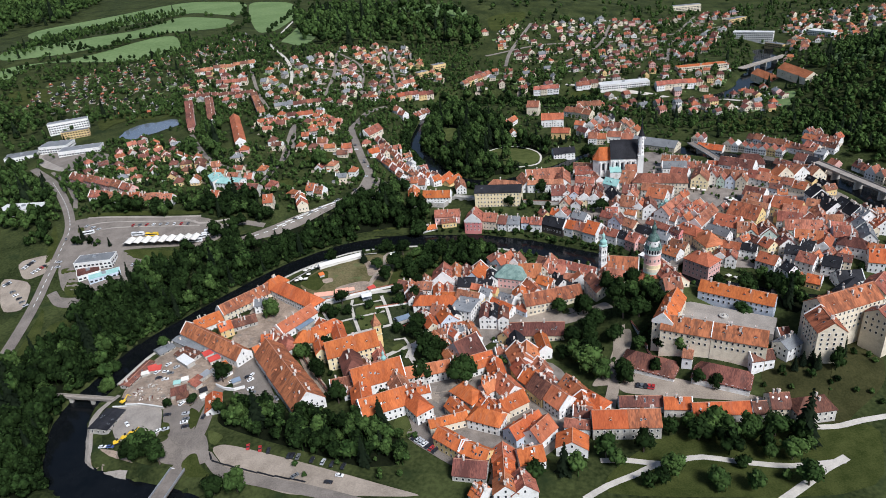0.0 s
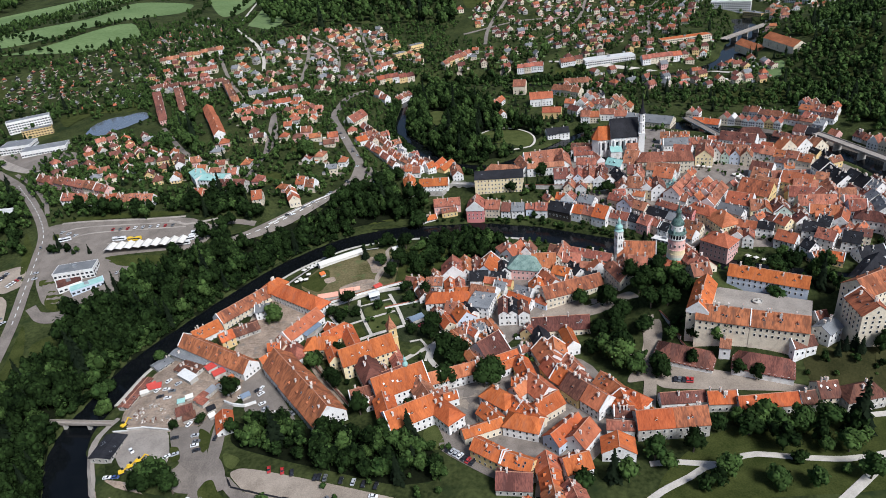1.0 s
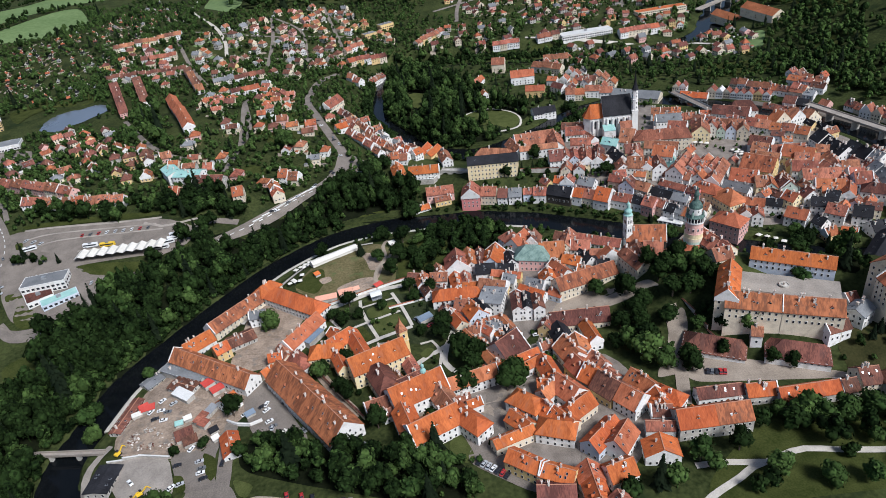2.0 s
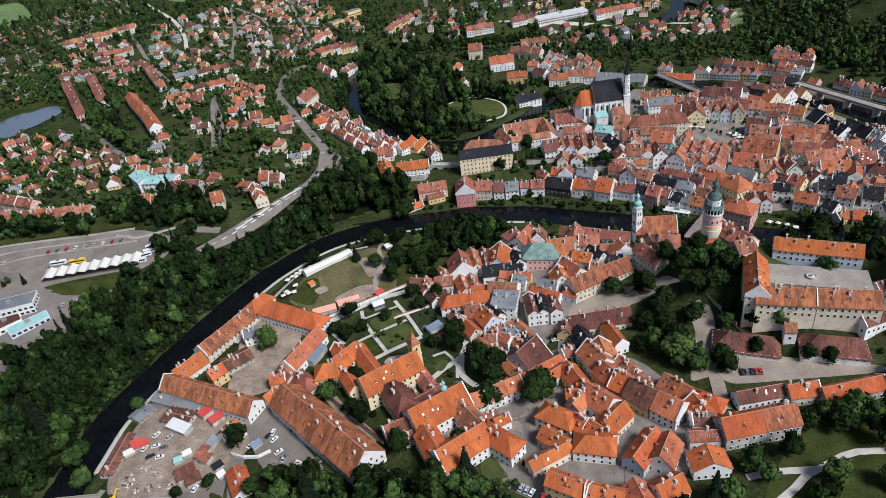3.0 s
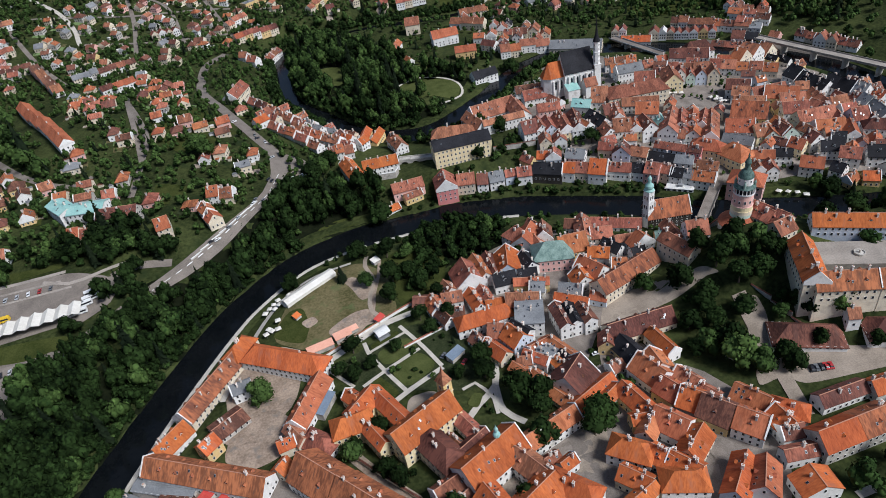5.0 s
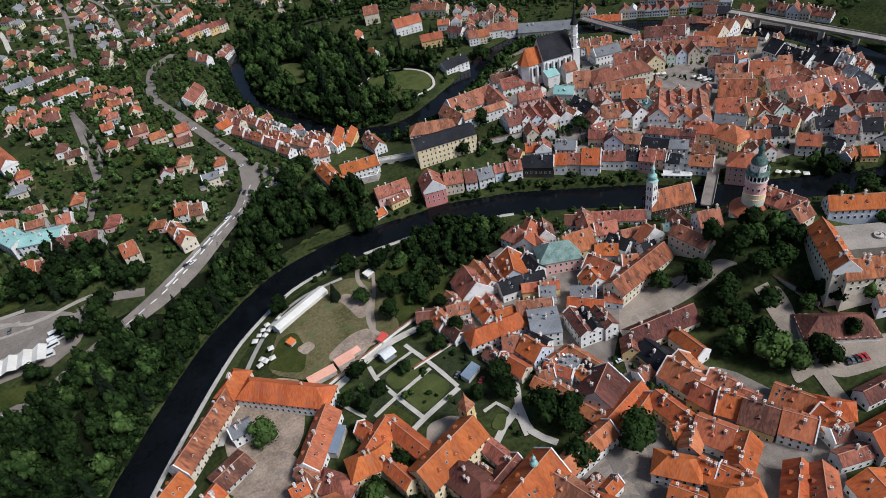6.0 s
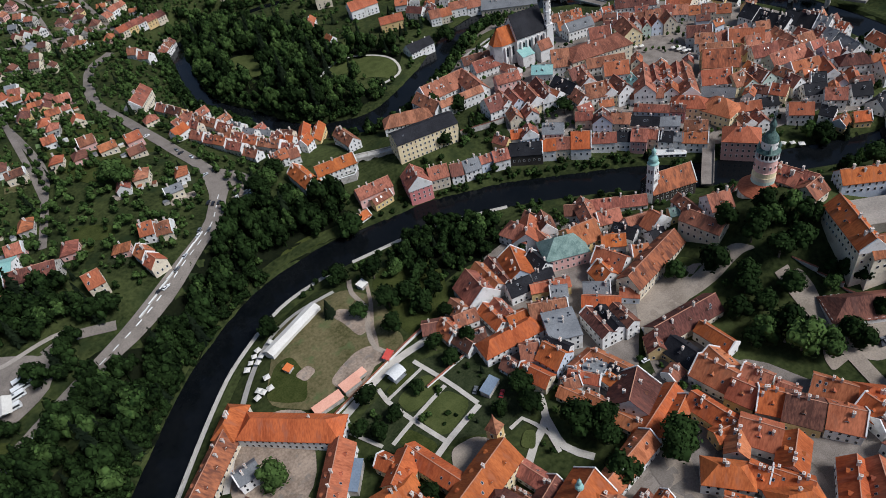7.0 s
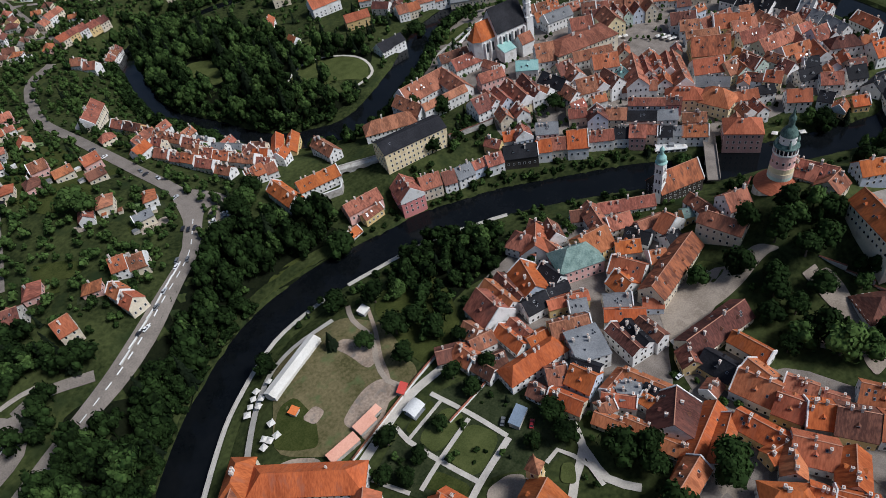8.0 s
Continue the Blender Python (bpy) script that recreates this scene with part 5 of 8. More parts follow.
house(92.5, 556.4, -102, 15.8, 8.0, 8.0, 42, "R", "W", group="town houses", name="town_house")
house(98.1, 552.7, -104, 17.1, 8.0, 8.0, 42, "R", "B", group="town houses", name="town_house")
house(106.4, 546.6, -105, 27.0, 11.2, 8.0, 42, "R", "L", group="town houses", name="town_house")
house(115.2, 543.0, -110, 26.8, 9.8, 8.0, 42, "K", "W", group="town houses", name="town_house")
house(118.7, 535.3, -82, 10.0, 7.8, 7.0, 42, "E", "W", group="town houses", name="town_house")
house(129.6, 536.8, -87, 19.4, 10.8, 7.0, 42, "D", "W", group="town houses", name="town_house")
house(135.1, 567.3, -46, 14.7, 9.6, 6.0, 42, "T", "W", group="town houses", name="town_house")
house(149.6, 565.7, -35, 12.2, 18.7, 8.0, 42, "R", "W", group="town houses", name="town_house")
house(143.8, 542.2, -14, 12.2, 12.2, 7.0, 42, "K", "L", group="town houses", name="town_house")
house(143.5, 533.5, -112, 18.2, 11.2, 7.0, 42, "R", "L", group="town houses", name="town_house")
house(167.9, 540.0, -30, 26.4, 9.6, 7.0, 42, "R", "W", group="town houses", name="town_house")
house(163.8, 525.7, -36, 16.0, 13.6, 9.0, 42, "E", "W", group="town houses", name="town_house")
house(166.1, 511.5, -108, 14.6, 9.6, 6.0, 42, "T", "W", group="town houses", name="town_house")
house(152.8, 510.4, -103, 16.0, 11.3, 9.0, 42, "K", "W", group="town houses", name="town_house")
house(137.3, 518.2, -26, 12.6, 14.4, 8.0, 42, "R", "W", group="town houses", name="town_house")
house(145.7, 513.7, -117, 13.6, 8.9, 8.0, 42, "E", "L", group="town houses", name="town_house")
house(127.5, 521.0, -99, 12.7, 10.4, 7.0, 42, "R", "W", group="town houses", name="town_house")
house(121.2, 510.4, -11, 9.9, 8.5, 7.0, 42, "R", "L", group="town houses", name="town_house")
house(117.6, 506.5, -42, 10.7, 8.3, 6.0, 42, "R", "C", group="town houses", name="town_house")
house(122.7, 495.3, -134, 10.1, 11.8, 8.0, 42, "K", "B", group="town houses", name="town_house")
house(132.1, 488.7, -53, 12.0, 10.1, 7.0, 42, "R", "C", group="town houses", name="town_house")
house(96.8, 534.4, -111, 10.5, 8.9, 6.0, 42, "R", "W", group="town houses", name="town_house")
house(168.3, 504.9, -133, 30.9, 13.1, 9.0, 42, "R", "W", group="town houses", name="town_house")
house(176.8, 503.8, -130, 21.0, 10.4, 9.0, 42, "R", "W", group="town houses", name="town_house")
house(184.3, 501.2, -132, 18.1, 10.3, 9.0, 42, "E", "W", group="town houses", name="town_house")
house(190.3, 497.2, -135, 21.6, 9.3, 9.0, 42, "R", "W", group="town houses", name="town_house")
house(189.7, 488.6, -130, 37.0, 11.0, 9.0, 42, "R", "W", group="town houses", name="town_house")
house(177.8, 490.6, -135, 15.2, 9.5, 8.0, 42, "E", "W", group="town houses", name="town_house")
house(173.3, 496.2, -131, 12.7, 7.9, 8.0, 42, "R", "W", group="town houses", name="town_house")
house(162.6, 496.8, -45, 20.8, 9.1, 6.0, 42, "R", "W", group="town houses", name="town_house")
house(173.3, 471.9, -54, 21.4, 11.7, 8.0, 42, "E", "L", hip=True, group="town houses", name="town_house")
house(153.1, 483.3, -54, 21.2, 6.7, 7.0, 42, "R", "B", group="town houses", name="town_house")
house(141.9, 478.3, -53, 17.7, 8.5, 6.0, 42, "D", "W", group="town houses", name="town_house")
house(151.9, 467.5, -46, 11.8, 8.5, 7.0, 42, "G", "W", group="town houses", name="town_house")
house(163.4, 472.2, -54, 10.2, 6.7, 8.0, 42, "K", "Q", group="town houses", name="town_house")
house(225.1, 491.4, -45, 24.0, 18.8, 9.0, 42, "B", "Y", group="town houses", name="town_house")
house(206.7, 479.6, -39, 18.7, 14.6, 8.0, 42, "E", "W", group="town houses", name="town_house")
house(213.5, 468.8, -15, 8.9, 13.1, 8.0, 42, "R", "L", group="town houses", name="town_house")
house(218.6, 464.8, -114, 13.7, 9.7, 8.0, 42, "E", "T", group="town houses", name="town_house")
house(229.1, 460.5, -101, 11.4, 11.6, 8.0, 42, "K", "T", group="town houses", name="town_house")
house(194.5, 466.8, -55, 19.3, 8.8, 8.0, 42, "G", "W", group="town houses", name="town_house")
house(182.8, 455.7, -78, 20.8, 16.1, 8.0, 42, "E", "L", hip=True, group="town houses", name="town_house")
house(195.8, 445.8, -34, 14.3, 8.3, 7.0, 42, "E", "W", group="town houses", name="town_house")
house(207.6, 440.5, -35, 10.9, 7.6, 7.0, 42, "D", "W", group="town houses", name="town_house")
house(185.4, 438.2, -113, 10.5, 7.3, 7.0, 42, "R", "W", group="town houses", name="town_house")
house(192.5, 434.4, -117, 11.6, 7.5, 7.0, 42, "R", "W", group="town houses", name="town_house")
house(160.9, 455.3, -47, 13.5, 8.0, 7.0, 42, "R", "C", group="town houses", name="town_house")
house(114.7, 486.7, -41, 16.3, 9.2, 6.0, 42, "R", "W", group="town houses", name="town_house")
house(125.0, 479.0, -48, 9.6, 9.2, 6.0, 42, "D", "W", group="town houses", name="town_house")
house(130.9, 471.6, -53, 9.5, 11.4, 8.0, 42, "R", "P", group="town houses", name="town_house")
house(138.3, 466.7, -57, 8.6, 8.2, 7.0, 42, "R", "C", group="town houses", name="town_house")
house(141.8, 460.8, -52, 8.1, 8.9, 7.0, 42, "D", "W", group="town houses", name="town_house")
house(145.9, 456.8, -52, 8.1, 7.9, 7.0, 42, "G", "W", group="town houses", name="town_house")
house(153.1, 448.7, -50, 14.4, 10.0, 7.0, 42, "E", "W", group="town houses", name="town_house")
house(103.8, 494.0, -43, 12.0, 16.1, 6.0, 42, "O", "W", group="town houses", name="town_house")
house(86.9, 505.1, -39, 8.9, 11.1, 6.0, 42, "O", "W", group="town houses", name="town_house")
house(94.5, 499.7, -41, 10.8, 10.8, 6.0, 42, "R", "C", group="town houses", name="town_house")
house(77.4, 523.7, -36, 8.1, 8.7, 6.0, 42, "O", "W", group="town houses", name="town_house")
house(82.1, 517.4, -119, 10.4, 10.2, 9.0, 42, "R", "B", group="town houses", name="town_house")
house(95.7, 510.5, -44, 13.2, 10.2, 7.0, 42, "G", "W", group="town houses", name="town_house")
house(67.5, 526.9, -71, 10.5, 7.5, 6.0, 42, "R", "Y", group="town houses", name="town_house")
house(265.1, 493.7, -28, 17.6, 10.9, 8.0, 42, "R", "L", group="town houses", name="town_house")
house(255.4, 481.2, -25, 17.6, 12.6, 8.0, 42, "R", "W", group="town houses", name="town_house")
house(258.5, 466.2, -15, 26.4, 12.6, 8.0, 42, "R", "T", group="town houses", name="town_house")
house(271.1, 472.3, -86, 18.0, 9.0, 8.0, 42, "R", "W", group="town houses", name="town_house")
house(255.5, 450.9, -24, 19.1, 10.9, 8.0, 42, "E", "W", group="town houses", name="town_house")
house(268.7, 454.7, -120, 11.6, 8.0, 8.0, 42, "R", "W", group="town houses", name="town_house")
house(250.6, 443.4, -26, 9.9, 7.8, 8.0, 42, "E", "C", group="town houses", name="town_house")
house(248.8, 436.3, -45, 8.6, 10.9, 7.0, 42, "D", "W", group="town houses", name="town_house")
house(261.9, 438.6, -127, 18.8, 8.9, 8.0, 42, "E", "W", group="town houses", name="town_house")
house(285.4, 446.1, -117, 14.8, 7.3, 8.0, 42, "K", "W", group="town houses", name="town_house")
house(297.4, 448.1, -110, 21.3, 10.0, 8.0, 42, "G", "W", group="town houses", name="town_house")
house(278.4, 432.2, -39, 19.5, 10.9, 9.0, 42, "K", "W", hip=True, group="town houses", name="town_house")
house(319.2, 437.8, -107, 17.4, 10.4, 8.0, 42, "E", "W", group="town houses", name="town_house")
house(289.7, 423.3, -33, 10.4, 12.3, 8.0, 42, "E", "W", group="town houses", name="town_house")
house(285.4, 415.0, -22, 10.3, 15.7, 8.0, 42, "O", "W", group="town houses", name="town_house")
house(240.6, 454.7, -92, 11.2, 7.9, 8.0, 42, "R", "W", group="town houses", name="town_house")
house(235.2, 443.3, -94, 9.2, 11.3, 8.0, 42, "K", "W", group="town houses", name="town_house")
house(222.9, 444.0, -68, 10.1, 10.4, 7.0, 42, "E", "L", group="town houses", name="town_house")
house(227.8, 463.1, -92, 13.4, 10.8, 8.0, 42, "K", "T", group="town houses", name="town_house")
house(236.7, 430.4, -33, 13.5, 10.5, 7.0, 42, "D", "W", group="town houses", name="town_house")
house(239.4, 418.2, -48, 12.2, 11.0, 7.0, 42, "R", "W", group="town houses", name="town_house")
house(253.5, 411.7, -36, 11.4, 12.0, 7.0, 42, "D", "W", group="town houses", name="town_house")
house(214.5, 423.3, -48, 13.6, 11.2, 7.0, 42, "E", "W", group="town houses", name="town_house")
house(224.0, 411.4, -72, 8.1, 9.1, 7.0, 42, "D", "W", group="town houses", name="town_house")
house(235.1, 397.9, -36, 9.5, 9.0, 5.0, 42, "O", "Y", group="town houses", name="town_house")
house(199.6, 579.1, -33, 15.8, 12.9, 8.0, 42, "R", "W", group="town houses", name="town_house")
house(213.2, 563.8, -115, 20.1, 14.3, 10.0, 42, "R", "L", group="town houses", name="town_house")
house(248.0, 528.9, -43, 17.4, 12.6, 8.0, 42, "K", "W", group="town houses", name="town_house")
house(242.3, 519.5, -45, 12.6, 10.6, 8.0, 42, "R", "W", group="town houses", name="town_house")
house(262.9, 501.3, -45, 23.2, 14.5, 9.0, 42, "E", "Y", group="town houses", name="town_house")
house(260.9, 512.5, -14, 25.6, 10.2, 8.0, 42, "R", "W", group="town houses", name="town_house")
house(238.8, 506.7, -39, 21.9, 7.0, 8.0, 42, "R", "W", group="town houses", name="town_house")
house(285.1, 504.7, -33, 9.5, 9.1, 8.0, 42, "R", "W", group="town houses", name="town_house")
house(278.7, 481.9, -108, 22.9, 10.9, 8.0, 42, "R", "W", group="town houses", name="town_house")
# Street west of the bridge
row(-56.2, 616.3, -37.1, 613.0, 9, 3, 5.7, 42, "p", "RER", "WWW")
row(-70.4, 667.8, -37.1, 617.9, 8.1, 6, 5.7, 42, "p", "RRERRR", "CWCWWW")
row(-95.0, 745.0, -61.5, 667.6, 9, 6, 5.7, 42, "p", "RKRRRR", "WYWCWW")
row(-87.2, 679.3, -59.3, 626.4, 8.1, 5, 4.9, 42, "p", "RRERR", "CWWCW")
row(-86, 900, -71, 882, 9.8, 2, 5.7, 42, "p", "RR", "WW")
row(-62, 899, -43, 928, 9, 3, 5.7, 42, "p", "RRK", "WWW")
row(-112.2, 754.1, -97.0, 779.0, 13, 1, 7.3, 42, "p", "R", "C")
# Terraced streets on the slope
row(-396, 965, -294, 964, 9, 12, 5.7, 38, "p", "KKKKKKKKKKKK", "CWCCWCWCCWCC", far=True)
row(-380.0, 934.0, -339.9, 825.0, 9.8, 5, 5.7, 38, "g", "KKKKK", "PWPWP", far=True)
row(-355.0, 947.0, -324.8, 860.1, 9.8, 6, 5.7, 38, "g", "KKKKKK", "PWPWPW", far=True)
row(-293.0, 959.0, -266.1, 887.8, 9, 5, 5.7, 38, "g", "KRKKR", "PPWPW", far=True)
row(-414, 1076, -317, 1082, 9.8, 9, 5.7, 40, "p", "KRRKRRRKR", "CWCWYCWCW", far=True)
row(-361, 1011, -314, 1013, 9.8, 5, 5.7, 40, "p", "KRRRR", "WCYWC", far=True)
row(-254.7, 915.5, -191.9, 931.2, 9.8, 7, 5.7, 40, "p", "GGGKKRK", "CWSWCWC", far=True)
row(-225.6, 861.3, -193.9, 874.3, 9.8, 3, 6.5, 40, "p", "KEE", "WWW", far=True)
row(-295.1, 861.1, -237.2, 693.4, 11.4, 4, 6.5, 38, "p", "EEEE", "WWWW", far=True)
row(-171, 987, -140, 992, 9.8, 4, 6.5, 42, "g", "RRRR", "CWCW", far=True)
# Long houses by the railway
row(9, 980, 51, 1019, 9.8, 6, 6.5, 42, "p", "RRRRRR", "CYCYCW", far=True)
row(-88, 981, -63, 1001, 9, 3, 5.7, 42, "p", "RRR", "CWC", far=True)
row(-85, 941, -35, 962, 9.8, 5, 5.7, 42, "p", "ERRRK", "CYWYC", far=True)
row(110, 950, 145, 942, 9.8, 4, 6.5, 42, "p", "RRRR", "WCWW", far=True)
row(156, 863, 186, 858, 11.4, 3, 6.5, 40, "p", "RRR", "CWC", far=True)
row(168, 940, 199, 941, 10.6, 3, 5.7, 40, "p", "RRK", "WWC", far=True)
row(428, 957, 441, 830, 17.9, 2, 8.1, 35, "p", "EE", "CC", far=True)
row(274, 919, 328, 920, 11.4, 4, 5.7, 38, "p", "RRRE", "WCCW", far=True)
# Houses behind the park
row(91, 861, 106, 856, 13, 1, 9.8, 45, "p", "R", "C", far=True)
row(102, 809, 129, 805, 14.7, 2, 9, 40, "p", "EE", "WW", far=True)
row(139, 844, 166, 815, 11.4, 3, 7.3, 40, "p", "RRR", "WCC", far=True)
row(108, 760, 128, 753, 12.2, 1, 7.3, 40, "p", "E", "Y", far=True)
row(71, 829, 51, 801, 9.8, 3, 5.7, 42, "p", "ERR", "WWC", far=True)
row(147, 739, 166, 733, 12.2, 2, 7.3, 40, "p", "RE", "WC", far=True)
row(169, 740, 196, 729, 12.2, 2, 7.3, 40, "p", "RR", "WW", far=True)
row(100, 701, 124, 702, 12.2, 2, 5.7, 40, "p", "DD", "WW", far=True)
row(141, 765, 149, 751, 9.8, 1, 6.5, 40, "p", "K", "W", far=True)
row(63, 777, 64, 766, 6.5, 1, 5.7, 45, "p", "E", "W", far=True)
# Houses along the lower road
house(-221, 595, -18.7, 24, 15, 9.5, 18, "T", "W", category="school", name="school_house")
house(-238.5, 606, 118, 22, 12, 9.0, 18, "T", "W", category="school", name="school_wing")
house(-202.5, 580.5, -19, 27, 11.5, 7.6, 36, "K", "S")
row(-181.2, 554.7, -172.2, 555.1, 11.4, 1, 7.3, 42, "p", "E", "C")
row(-235.1, 576.0, -218.6, 572.0, 9.8, 2, 4.1, 38, "p", "ER", "CW")
row(-150.7, 565.2, -145.1, 547.9, 9, 2, 5.7, 42, "p", "EE", "WC")
row(-145.9, 580.7, -129.3, 575.7, 10.6, 2, 5.7, 42, "p", "ER", "WC")
row(-321.0, 581.0, -269.7, 572.2, 10.6, 5, 5.7, 40, "p", "RERRR", "WWCWW")
row(-416.0, 670.0, -316.8, 595.5, 10.6, 7, 6.5, 40, "p", "RRRRRRR", "PCPCPCP")
row(-358, 595, -327, 587, 10.6, 3, 5.7, 40, "p", "RRR", "WCW")
# Rows beside the church and on the eastern edge
row(201, 639, 225, 627, 10.6, 3, 6.5, 40, "p", "RRE", "WCW")
row(296, 589, 336, 588, 10.6, 3, 6.5, 30, "p", "EKE", "CCC")
row(369, 594, 384, 542, 8.1, 6, 4.1, 45, "p", "KRRKRK", "WCWWCW")
row(331, 660, 357, 623, 9.8, 4, 4.9, 40, "p", "EKRG", "WWCW")
row(9, 250, 8, 220, 10.6, 3, 6.5, 42, "p", "EOE", "WPW")
row(-6, 226, -1, 221, 9.8, 2, 5.7, 42, "p", "OE", "WC")


# ---- landmarks ----
# the castle's round painted tower on its ring
def castle_tower(x, y, z):
    root = thing("castle_tower", pose(x, y, z) @ Matrix.Diagonal((0.86, 0.86, 1, 1)), "round painted castle tower with arcaded gallery and green copper cupola", "tower")
    TAKEN.append((x, y, 14))
    s = Shape()
    s.lathe([(12.4, -16), (12.0, -4.2), (12.0, -3.8)], WALL["S"], 28)
    part("ring_wall", s, root, "pale stone ring wall")
    s = Shape()
    s.lathe([(12.6, -4.1), (12.6, -3.8), (6.0, 1.0)], ROOF["E"], 28)
    part("ring_roof", s, root, "orange tiled ring roof")
    s = Shape()
    s.lathe([(6.5, -3), (6.4, 2.6)], WALL["T"], 28)
    s.lathe([(6.4, 2.6), (6.3, 4.5)], WALL["C"], 28)
    s.lathe([(6.3, 4.5), (6.4, 4.7), (6.2, 4.9), (6.1, 7.4)], WALL["L"], 28)
    s.lathe([(6.1, 7.4), (6.3, 7.6), (6.0, 7.8), (5.8, 14.0), (6.2, 14.4)], WALL["P"], 28)
    shaft = part("shaft", s, root, "pink and cream painted shaft")
    for i in range(12):
        a = 2 * math.pi * i / 12
        w = new("window", WINDOW)
        w.parent, w.matrix_basis = shaft, pose(6.02 * math.sin(a), -6.02 * math.cos(a), 10.6, 0, 0, math.degrees(a))
    s = Shape()
    s.lathe([(6.2, 14.4), (6.3, 14.5), (6.3, 15.4), (6.1, 15.4)], WALL["W"], 28)
    part("parapet", s, root)
    s = Shape()
    # dark glass colour on this wall stands in for the shade of the gallery
    s.lathe([(4.6, 14.4), (4.6, 18)], GLASS, 24)
    core = part("gallery_core", s, root, "wall behind the arcade with shade painted on in dark")
    for i in range(18):
        a = 2 * math.pi * i / 18
        c = Shape()
        c.lathe([(0.3, 15.2), (0.24, 17.2), (0.42, 17.6), (0.42, 18.1)], WALL["W"], 8)
        ob = part("column", c, core)
        ob.matrix_basis = Matrix.Translation((5.9 * math.cos(a), 5.9 * math.sin(a), 0))
    s = Shape()
    s.lathe([(6.1, 17.9), (6.4, 18.1), (6.4, 18.4), (5.4, 19.2), (4.5, 20.0)], ROOF["N"], 28)
    part("skirt_roof", s, root, "green copper skirt roof")
    s = Shape()
    s.lathe([(4.3, 19.8), (4.3, 23.6), (4.5, 23.9)], WALL["W"], 20)
    drum = part("drum", s, root)
    for i in range(8):
        a = 2 * math.pi * i / 8
        w = new("window", SMALL_WINDOW)
        w.parent, w.matrix_basis = drum, pose(4.32 * math.sin(a), -4.32 * math.cos(a), 22.2, 0, 0, math.degrees(a))
    for i in range(4):
        a = math.pi / 4 + math.pi / 2 * i
        c = Shape()
        c.lathe([(0.75, 18.6), (0.75, 20.6), (0.95, 20.8), (0.5, 21.9), (0.1, 22.8), (0, 23.6)], ROOF["V"], 10)
        ob = part("corner_turret", c, root, "small green copper turret")
        ob.matrix_basis = Matrix.Translation((5.3 * math.cos(a), 5.3 * math.sin(a), 0))
    s = Shape()
    s.lathe([(4.5, 23.8), (4.6, 24.0), (4.1, 25.4), (3.0, 27.0), (1.9, 28.2), (1.6, 28.8)], ROOF["N"], 20)
    dome = part("dome", s, root, "green copper dome")
    s = Shape()
    s.lathe([(1.6, 28.7), (1.5, 31.4), (2.0, 31.7), (1.6, 33.0), (0.8, 34.2), (0.5, 35.2), (0.65, 35.8), (0.3, 36.6), (0.06, 39.6), (0, 39.8)], ROOF["N"], 14)
    part("lantern", s, dome, "dark copper lantern and spire")


castle_tower(117.5, 379.5, 32.5)


def slim_tower(x, y, z, half, tall, wall, label, storeys):
    """The square white tower with an onion cupola in green copper."""
    root = thing("church_tower", pose(x, y, z, 0, 0, 12), label, "tower")
    s = Shape()
    s.box(-half, -half, 0, half, half, tall, WALL[wall])
    for lv in storeys:
        s.box(-half - 0.25, -half - 0.25, lv, half + 0.25, half + 0.25, lv + 0.45, WALL[wall])
    part("shaft", s, root)
    for lv in storeys[:-1]:
        for a in (0, 90, 180, 270):
            for u in (-0.32, 0.32):
                w = new("window", WINDOW)
                w.parent = root
                w.matrix_basis = pose(0, 0, 0, 0, 0, a) @ Matrix.Translation((u * half * 1.2, -half - 0.03, lv + 3.0)) @ Matrix.Diagonal((0.8, 1, 1.6, 1))
    s = Shape()
    r = half * 1.25
    s.lathe([(r * 1.1, tall), (r * 1.15, tall + 0.4), (r * 0.85, tall + 1.4), (r * 0.95, tall + 2.6), (r * 0.9, tall + 3.6), (r * 0.5, tall + 5.0), (r * 0.42, tall + 5.3)], ROOF["T"], 16)
    part("cupola", s, root, "pale green copper onion cupola")
    s = Shape()
    t = tall + 5.2
    s.lathe([(r * 0.36, t), (r * 0.36, t + 2.2), (r * 0.5, t + 2.4), (r * 0.42, t + 3.4), (r * 0.16, t + 4.4), (0.06, t + 5.2), (0.05, t + 7.0), (0, t + 7.1)], ROOF["T"], 12)
    part("lantern", s, root)
    TAKEN.append((x, y, half * 1.5))


slim_tower(97, 430, 2, 2.2, 26.5, "W", "slim white church tower with a green copper onion cupola", (6, 12.5, 19, 26))


